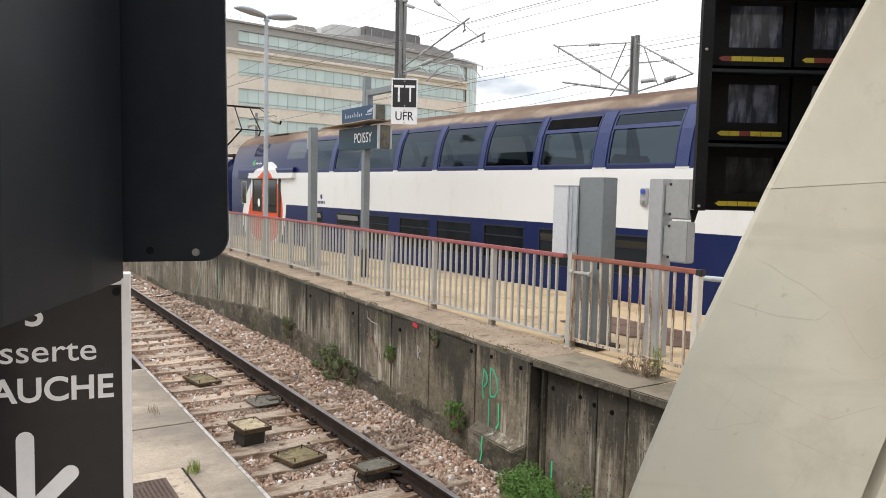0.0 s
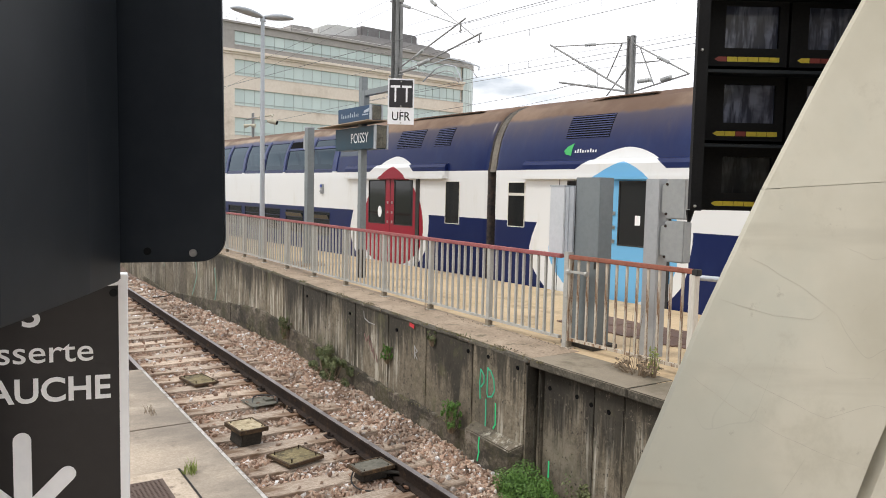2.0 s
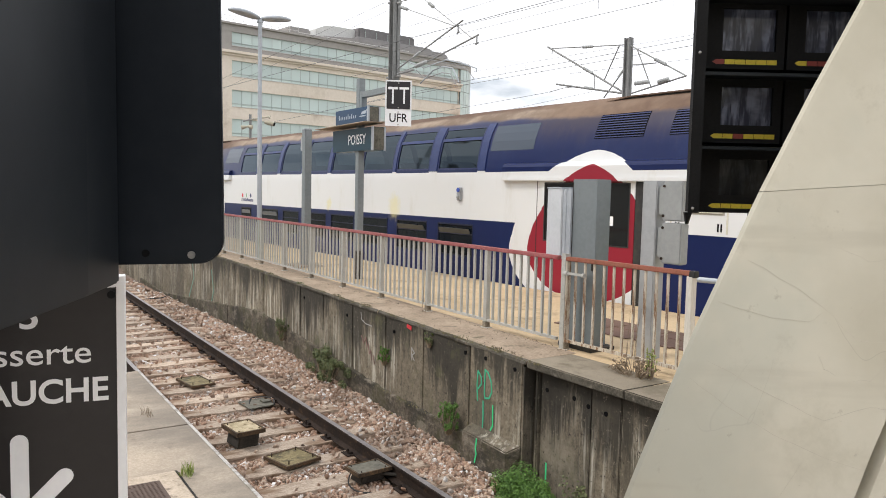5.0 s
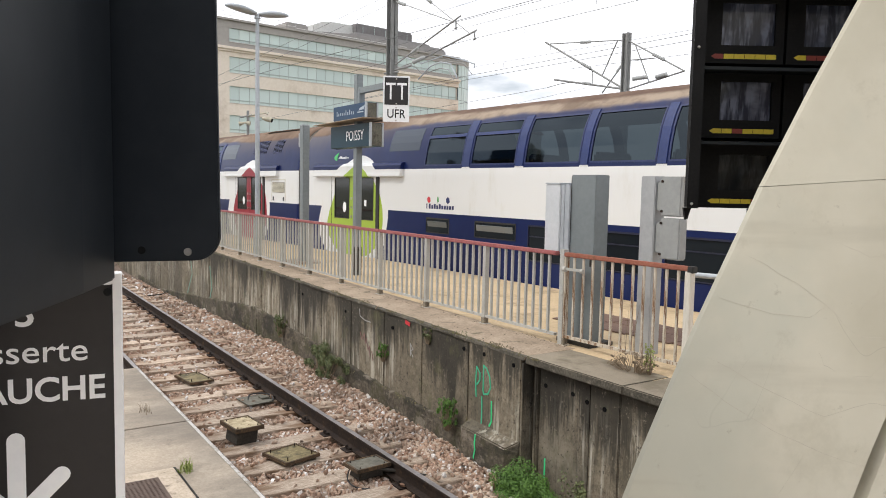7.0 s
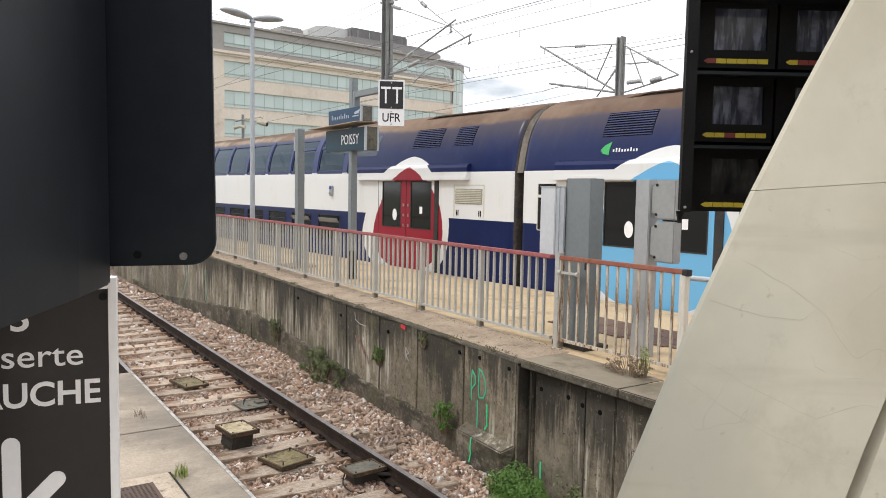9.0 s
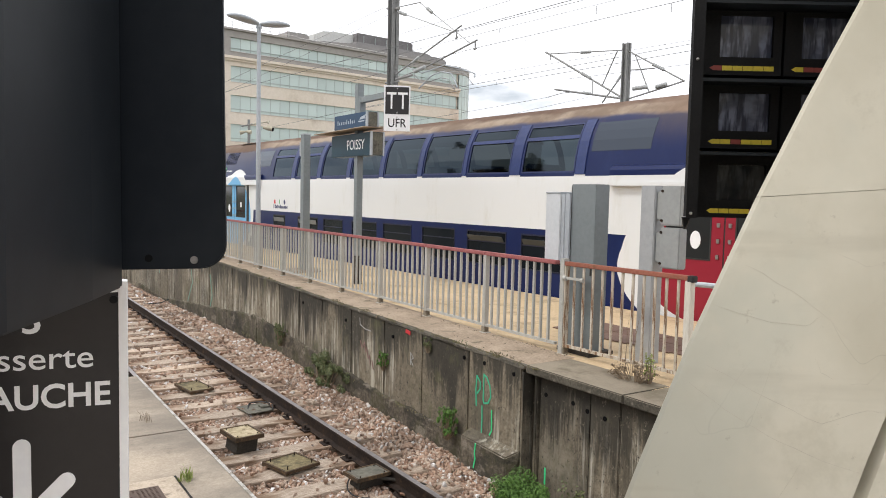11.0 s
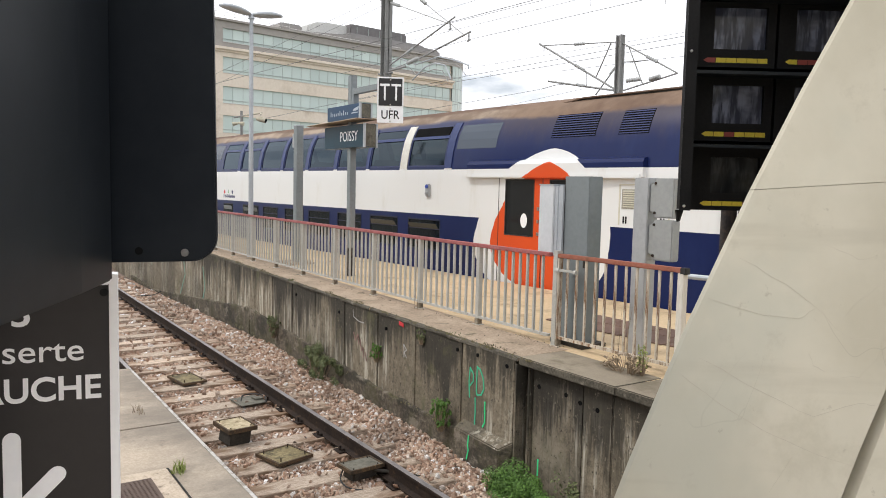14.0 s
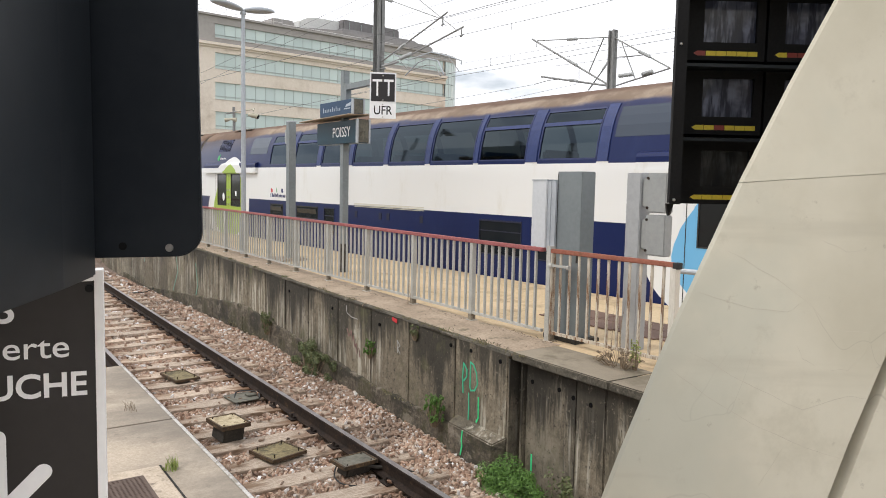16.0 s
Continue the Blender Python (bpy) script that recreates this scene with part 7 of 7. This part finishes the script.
outline = [ca + cleft * 0.012, ca + cdir * 0.012 - cleft * 0.001, ca + cdir * 0.14 - cleft * 0.004, cb, cb + cdir * 0.22 + cleft * 0.03, cb + cdir * 0.26 + cleft * 0.25, ca + cleft * 0.28]
prism(bm, outline, UPC * 1.0)
part("cover", bm, M["black_satin"], case, bevel=0.003)
bm = bm_new()
rod(bm, (-1.20, 0.05, 2.71), (-1.20, 0.05, 3.9), 0.03, 10)
rod(bm, (-1.25, -0.02, P_NEAR), (-1.25, -0.02, 2.75), 0.04, 12)
part("support", bm, M["black_satin"], case)

# ---- black information sign below the case ----
SR = Vector((-1.315, 0.2295, 2.675))
SH = Vector((-0.041, -0.183, 0)).normalized()
sg = thing("information_sign", "black information sign with white lettering and a white frame edge", "sign", placed(SR, -SH))
# x runs to the right up to 0 at the sign's right edge, z down from the top
bm = bm_new()
box(bm, (-0.60, 0.0, -0.95), (-0.0135, 0.02, -0.012))
part("panel", bm, M["sign_black"], sg)
bm = bm_new()
box(bm, (-0.0133, -0.004, -0.95), (0.0, 0.03, 0.0))
prism(bm, [(-0.0134, -0.004, -0.001), (-0.052, -0.004, -0.019), (-0.0134, -0.004, -0.018)], (0, 0.02, 0))
part("frame_edge", bm, M["sign_white"], sg, bevel=0.001)
bm = bm_new()
rod(bm, (-0.0205, -0.006, -0.030), (-0.0205, 0.0, -0.030), 0.0065, 14)
part("screw", bm, M["black_matt"], sg)
T90 = Matrix.Rotation(radians(90), 4, "X")
lettering("letters", "GAUCHE", 0.0555, Matrix.Translation((-0.0262, -0.0008, -0.2058)) @ T90, M["sign_white"], sg, "RIGHT", 0.0011, 0.98)
lettering("letters", "Desserte", 0.0530, Matrix.Translation((-0.0505, -0.0008, -0.1415)) @ T90, M["sign_white"], sg, "RIGHT", 0.0002, 1.10)
lettering("letters", "5", 0.0555, Matrix.Translation((-0.1265, -0.0008, -0.0815)) @ T90, M["sign_white"], sg, "RIGHT", 0.0011, 1.1)
bm = bm_new()
def bar(x0, z0, x1, z1, h):
    d = Vector((x1 - x0, 0, z1 - z0)).normalized()
    n = Vector((-d.z, 0, d.x))
    pts = []
    for s, c in ((1, Vector((x1, -0.0012, z1))), (-1, Vector((x0, -0.0012, z0)))):
        for i in range(9):
            t = radians(-90 + 180 * i / 8)
            pts.append(c + (d * math.cos(t) + n * math.sin(t)) * s * h)
    prism(bm, pts, (0, 0.0014, 0))
bar(-0.159, -0.268, -0.159, -0.47, 0.0132)
bar(-0.094, -0.330, -0.159, -0.396, 0.0132)
bar(-0.224, -0.330, -0.159, -0.396, 0.0132)
part("arrow", bm, M["sign_white"], sg)
bm = bm_new()
for x in (-0.5, -0.1):
    box(bm, (x - 0.02, 0.021, -1.719), (x + 0.02, 0.05, -0.2))
part("leg", bm, M["black_satin"], sg)

# ---- trackside fittings ----
def track_plate(label, x, y, z, wx, wy, turn, high=0.03, post=0.0, top="board_green"):
    ob = thing("track_plate", label, "track fitting", pose(x, y, z, 0, 0, turn), group="track fittings")
    bm = bm_new()
    box(bm, (-wx / 2, -wy / 2, 0), (wx / 2, wy / 2, high))
    pl = part("plate", bm, M[top], ob, bevel=0.004)
    for u0, u1, v0, v1 in ((-0.5, 0.5, -0.5, -0.465), (-0.5, 0.5, 0.465, 0.5), (-0.5, -0.47, -0.465, 0.465), (0.47, 0.5, -0.465, 0.465)):
        bm = bm_new()
        box(bm, (u0 * wx - 0.004, v0 * wy - 0.004, -0.012), (u1 * wx + 0.004, v1 * wy + 0.004, high + 0.006))
        part("rim", bm, M["rust_rim"], pl)
    for sx in (-1, 1):
        for sy in (-1, 1):
            bm = bm_new()
            rod(bm, (sx * wx * 0.36, sy * wy * 0.36, high - 0.002), (sx * wx * 0.36, sy * wy * 0.36, high + (0.038 if not post else 0.012)), 0.007, 8)
            part("bolt", bm, M["rail_side"], ob)
    if post:
        bm = bm_new()
        prism(bm, [(-wx * 0.46, -wy * 0.36, -post), (wx * 0.30, -wy * 0.36, -post), (wx * 0.40, -wy * 0.36, -0.035), (wx * 0.46, -wy * 0.36, -0.0), (-wx * 0.46, -wy * 0.36, 0), (-wx * 0.34, -wy * 0.36, -0.05)], (0, wy * 0.72, 0))
        part("foot", bm, M["dark_box"], ob, bevel=0.01)
    return ob
track_plate("square olive board with bolts lying on the sleepers", -11.33, 2.98, -0.135, 0.60, 0.36, 8, 0.016)
track_plate("square olive board with bolts lying on the sleepers", -7.56, 3.03, -0.135, 0.44, 0.44, 14, 0.018)
track_plate("pale board on a dark metal foot between the rails", -8.35, 2.74, 0.02, 0.44, 0.34, 6, 0.03, 0.19, "board_pale")
bx = track_plate("small grey beacon box fixed beside the rail", -6.70, 3.52, -0.055, 0.28, 0.40, 4, 0.02, 0.12, "dark_top")
lv_ = thing("rail_contact", "grey metal contact plate with a loose cable beside the rail", "track fitting", pose(-9.85, 3.45, -0.160, 0, 0, 6))
bm = bm_new()
box(bm, (-0.22, -0.22, 0), (0.20, 0.16, 0.012))
box(bm, (-0.06, 0.04, 0.012), (0.06, 0.16, 0.035))
part("plate", bm, M["dark_top"], lv_, bevel=0.004)


def cable(pts, r, m, label):
    cu = bpy.data.curves.new("cable", "CURVE")
    cu.dimensions, cu.bevel_depth, cu.bevel_resolution = "3D", r, 2
    sp = cu.splines.new("NURBS")
    sp.points.add(len(pts) - 1)
    for q, p in zip(sp.points, pts):
        q.co = (*p, 1)
    sp.use_endpoint_u, sp.order_u = True, 3
    cu.materials.append(m)
    return tagged(new("cable", cu), label, "cable")
cable([(-9.6, 3.58, -0.12), (-9.8, 3.66, -0.11), (-10.0, 3.58, -0.11), (-10.1, 3.42, -0.13), (-9.95, 3.35, -0.15), (-9.8, 3.3, -0.16)], 0.010, M["rubber"], "black cable looped beside the rail")
cable([(-6.75, 3.35, -0.07), (-6.72, 3.28, -0.15), (-6.55, 3.27, -0.18), (-6.4, 3.34, -0.18), (-6.3, 3.6, -0.18)], 0.008, M["rubber"], "black cable looped beside the rail")
cable([(-6.62, 3.6, -0.09), (-6.45, 3.9, -0.12), (-6.38, 4.15, -0.22)], 0.02, M["dark_box"], "grey conduit crossing under the rail")

cable([(-20.9, 4.82, -0.12), (-20.7, 4.70, -0.13), (-20.4, 4.50, -0.15), (-20.6, 4.15, -0.17)], 0.014, M["rubber"], "black cable lying on the ballast by the wall")


# ---- plants ----
def leaves(name, label, centre, size, count, leaf, mats, seed, stems=12, loose=False):
    """A plant of many small leaf blades on thin stems, dense in the middle with an uneven edge."""
    rg = random.Random(seed)
    ob = thing(name, label, "plant")
    bm = bm_new()
    c = Vector(centre)
    lumps = [Vector((rg.uniform(-0.7, 0.7) * size[0], rg.uniform(-0.7, 0.7) * size[1], rg.uniform(0.15, 0.85) * size[2])) for _ in range(34 if loose else 9 if count < 4000 else 22)]
    lr = [rg.uniform(0.07, 0.20) if loose else rg.uniform(0.22, 0.42) for _ in lumps]
    for i in range(count):
        k = rg.randrange(len(lumps))
        while True:
            q = Vector((rg.uniform(-1, 1), rg.uniform(-1, 1), rg.uniform(-1, 1)))
            if 0.25 < q.length < 1:
                break
        p = lumps[k] + Vector((q.x * size[0], q.y * size[1], q.z * size[2] * 0.8)) * lr[k]
        if p.z < 0.01:
            p.z = rg.uniform(0.01, 0.06)
        s = leaf * rg.uniform(0.6, 1.3)
        n = (q + Vector((rg.uniform(-0.6, 0.6), rg.uniform(-0.6, 0.6), rg.uniform(0, 0.9)))).normalized()
        t = n.orthogonal().normalized()
        t.rotate(Matrix.Rotation(rg.uniform(0, 6.28), 3, n))
        b = n.cross(t)
        p += c
        vs = [bm.verts.new(p - t * s), bm.verts.new(p + b * s * 0.5 + n * s * 0.12), bm.verts.new(p + t * s), bm.verts.new(p - b * s * 0.5 + n * s * 0.12)]
        f = bm.faces.new((vs[0], vs[1], vs[2]))
        g = bm.faces.new((vs[0], vs[2], vs[3]))
    tagged(part("foliage", bm, mats[0], ob), kind="stuff")
    bm = bm_new()
    for i in range(stems):
        l = lumps[i % len(lumps)]
        rod(bm, c + Vector((l.x * 0.3, l.y * 0.3, -0.03)), c + l * rg.uniform(0.8, 1.15), 0.0045, 5, 0.002)
    part("stem", bm, M["leaf_dry"], ob)
    return ob
leaves("bush", "low leafy green bush at the foot of the wall", (-5.42, 4.56, -0.36), (0.52, 0.26, 0.46), 19000, 0.0125, [M["leaf_bright"]], 1)
leaves("shrub", "straggly dull green shrub against the wall", (-10.80, 4.82, -0.36), (0.85, 0.24, 0.72), 7600, 0.016, [M["leaf_dull"]], 2, 68, True)
leaves("shrub", "small green shrub on the wall's ledge", (-7.15, 4.80, 0.0), (0.19, 0.10, 0.40), 1700, 0.0145, [M["leaf_bright"]], 3, 34, True)
leaves("weed", "small weed in a joint of the wall", (-7.80, 4.93, 0.90), (0.11, 0.05, 0.20), 420, 0.014, [M["leaf_dull"]], 4, 34, True)
leaves("weed", "green weed clump in a joint of the wall", (-9.02, 4.96, 0.42), (0.13, 0.07, 0.26), 900, 0.014, [M["leaf_bright"]], 5, 34, True)
leaves("weed", "tall dry weed at the foot of the wall", (-13.2, 5.06, 0.0), (0.24, 0.12, 0.44), 1000, 0.017, [M["leaf_dull"]], 6, 34, True)
def blades(name, label, centre, spread, high, count, mat, seed, width=0.006):
    """A tuft of thin bent blades."""
    rg = random.Random(seed)
    ob = thing(name, label, "plant")
    bm = bm_new()
    for i in range(count):
        p = Vector(centre) + Vector((rg.gauss(0, spread[0] * 0.5), rg.gauss(0, spread[1] * 0.5), -0.01))
        lean = Vector((rg.uniform(-1, 1), rg.uniform(-1, 1), 0)) * rg.uniform(0.1, 0.7)
        h = high * rg.uniform(0.4, 1.1)
        side = Vector((rg.uniform(-1, 1), rg.uniform(-1, 1), 0)).normalized() * width
        q = p + Vector((lean.x * h * 0.35, lean.y * h * 0.35, h * 0.6))
        t = p + Vector((lean.x * h, lean.y * h, h))
        a = [bm.verts.new(v) for v in (p - side, p + side, q + side * 0.7, q - side * 0.7, t)]
        bm.faces.new((a[0], a[1], a[2], a[3]))
        bm.faces.new((a[3], a[2], a[4]))
    tagged(part("blade", bm, mat, ob), kind="stuff")
    return ob
leaves("weed", "low dry brown weed by the railing", (-4.80, 5.36, P_FAR), (0.36, 0.16, 0.19), 900, 0.011, [M["leaf_dry"]], 7, 60, True)
leaves("weed", "pale green weed by the railing", (-4.66, 5.40, P_FAR + 0.02), (0.07, 0.05, 0.30), 260, 0.013, [M["leaf_grass"]], 8, 20, True)
blades("weed", "tall thin dry stalks by the railing", (-4.92, 5.45, P_FAR), (0.14, 0.05), 0.70, 12, M["leaf_dry"], 27, 0.003)
blades("weed", "thin dry stalks against a railing post", (-8.85, 5.50, P_FAR), (0.05, 0.03), 0.40, 9, M["leaf_dry"], 17, 0.003)
for wx_ in (-9.7, -10.9, -7.1, -12.6, -14.3, -6.4, -16.0, -18.5, -21.0):
    blades("weed", "small mossy tuft on the wall's edge", (wx_, wall_y(wx_) + 0.05, P_FAR), (0.16, 0.05), 0.035, 30, M["leaf_dull"] if wx_ in (-7.1, -12.6) else M["moss"], int(-wx_ * 10), 0.007)
leaves("weed", "thin weeds at the foot of the wall", (-5.0, 4.83, -0.3), (0.25, 0.05, 0.5), 420, 0.02, [M["leaf_dull"]], 9)
blades("grass_tuft", "bright green grass tuft in a slab joint", (-4.83, 1.22, P_NEAR), (0.05, 0.04), 0.105, 60, M["leaf_grass"], 10, 0.004)
blades("grass_tuft", "thin dry grass tuft in a slab joint", (-6.28, 1.26, P_NEAR), (0.06, 0.04), 0.09, 26, M["leaf_dry"], 11, 0.0022)

# moss: ragged cushions along the wall's top edge, its foot and the slab joints
def moss(label, runs, seed):
    rg = random.Random(seed)
    V, F = [], []
    for x0, x1, dy, z, deep, per, size in runs:
        wave = [rg.uniform(0, 6.28) for _ in range(4)]
        for _ in range(int((x1 - x0) * per)):
            x = rg.uniform(x0, x1)
            d = sum(math.sin(x * f + w) for f, w in zip((1.7, 3.9, 7.3, 15.0), wave))
            if rg.uniform(-2.0, 2.4) > d:
                continue
            c = Vector((x, wall_y(x) + dy + rg.uniform(-0.01, 0.035), z - abs(rg.gauss(0, deep))))
            s_ = size * rg.uniform(0.5, 1.4)
            n = len(V)
            for k_ in range(5):
                t = k_ * 1.2566 + rg.uniform(-0.4, 0.4)
                V.append(c + Vector((math.cos(t) * s_, -0.004 + rg.uniform(-0.3, 0.2) * s_, math.sin(t) * s_ * 0.7)))
            V.append(c + Vector((0, -0.5 * s_, 0.35 * s_)))
            F += [(n + k_, n + (k_ + 1) % 5, n + 5) for k_ in range(5)]
    me = bpy.data.meshes.new("moss")
    me.from_pydata([tuple(v) for v in V], [], F)
    me.materials.append(M["moss"])
    return tagged(new("moss", me), label, "moss", kind="stuff")
moss("dark moss and dirt along the wall's edge and foot", [
    (-30.0, -5.6, -0.006, P_FAR + 0.006, 0.012, 260, 0.010), (-30.0, -5.9, 0.02, P_FAR - 0.03, 0.05, 120, 0.008), (-16.0, -6.95, -0.05, -0.20, 0.05, 160, 0.020), (-13.0, -6.95, -0.035, 0.05, 0.03, 120, 0.014), (-6.9, -5.95, -0.02, 0.18, 0.02, 160, 0.012)], 21)

# crumbs of earth, rust and leaf along the capping
def crumbs(seed, count):
    rg = random.Random(seed)
    V, F = [], []
    for _ in range(count):
        x = -5.95 - 16.0 * rg.random() ** 1.6
        row = rg.random()
        y = wall_y(x) + (abs(rg.gauss(0.03, 0.035)) if row < 0.50 else rg.uniform(0.05, 0.62)) if row < 0.60 else 5.60 + rg.gauss(-0.03, 0.035)
        if y < wall_y(x) + 0.03:
            continue
        r, n, turn = rg.uniform(0.003, 0.011), len(V), rg.uniform(0, 6.28)
        for q in range(5):
            t = turn + q * 1.2566
            V.append((x + math.cos(t) * r * rg.uniform(0.7, 1.8), y + math.sin(t) * r * rg.uniform(0.6, 1.2), P_FAR + 0.003))
        V.append((x, y, P_FAR + 0.006 + r * rg.uniform(0.3, 0.9)))
        F += [(n + q, n + (q + 1) % 5, n + 5) for q in range(5)]
    me = bpy.data.meshes.new("crumbs")
    me.from_pydata(V, [], F)
    me.materials.append(M["crumb"])
    return tagged(new("crumbs", me), "dark crumbs of earth and leaf on the capping", "debris", kind="stuff")
crumbs(14, 620)

# ---- spray paint on the wall ----
def scrawl(name, label, pts, mat, r=0.016, proud=0.0):
    ob = thing(name, label, "graffiti")
    for line in pts:
        bm = bm_new()
        for (x0, z0), (x1, z1) in zip(line, line[1:]):
            a, b = Vector((x0, wall_y(x0) - 0.001 - proud, z0)), Vector((x1, wall_y(x1) - 0.001 - proud, z1))
            d = b - a
            if d.length < 1e-4:
                continue
            n = d.normalized().cross(Vector((0, -1, 0))) * r
            prism(bm, [a - n - d * 0.04, b - n + d * 0.04, b + n + d * 0.04, a + n - d * 0.04], (0, -0.003, 0))
        part("stroke", bm, mat, ob)
scrawl("graffiti", "green spray-painted scrawl on the concrete wall", [
    [(-6.70, 0.82), (-6.715, 0.66), (-6.70, 0.48)], [(-6.70, 0.82), (-6.63, 0.76), (-6.63, 0.68), (-6.69, 0.62)],
    [(-6.56, 0.86), (-6.565, 0.58), (-6.55, 0.54), (-6.47, 0.56), (-6.42, 0.64), (-6.44, 0.76), (-6.50, 0.84), (-6.56, 0.86)],
    [(-6.585, 0.50), (-6.578, 0.34), (-6.585, 0.19)]], M["green_paint"], 0.0095)
scrawl("graffiti", "bright green sprayed line down the wall's foot", [[(-6.395, 0.50), (-6.392, 0.38), (-6.388, 0.27), (-6.43, 0.21)], [(-5.47, 0.15), (-5.47, -0.05)]], M["green_bright"], 0.010)
scrawl("graffiti", "bright green sprayed line on the wall's footing", [[(-6.50, 0.115), (-6.515, 0.0), (-6.50, -0.05), (-6.53, -0.16)]], M["green_bright"], 0.010, 0.137)
scrawl("sticker", "small red sticker near the wall's top", [[(-8.42, 1.045), (-8.30, 1.03)]], M["red_sticker"], 0.026)
scrawl("graffiti", "faint pale scrawl on the wall", [[(-8.28, 0.78), (-8.27, 0.62)], [(-8.28, 0.78), (-8.2, 0.72), (-8.27, 0.68), (-8.2, 0.62)]], M["chalk"], 0.006)
scrawl("graffiti", "faint pink scrawl on the wall", [[(-9.85, 0.66), (-9.78, 0.56), (-9.70, 0.66), (-9.66, 0.52)], [(-9.62, 0.60), (-9.58, 0.44), (-9.52, 0.50), (-9.50, 0.36)], [(-9.44, 0.44), (-9.40, 0.32)]], M["pink_chalk"], 0.010)
scrawl("graffiti", "thin pale chalk angle on the wall", [[(-9.88, 1.00), (-9.86, 0.90), (-9.70, 0.86), (-9.50, 0.86)]], M["chalk"], 0.006)
scrawl("graffiti", "pale green spray-painted line on the wall", [[(-21.2, 0.75), (-21.0, 0.3), (-21.3, 0.0), (-21.6, -0.3)], [(-19.0, 0.7), (-18.8, 0.2), (-19.0, -0.1), (-19.3, -0.4)], [(-26.0, 0.8), (-25.9, 0.1)]], M["green_pale"], 0.03)

motions()
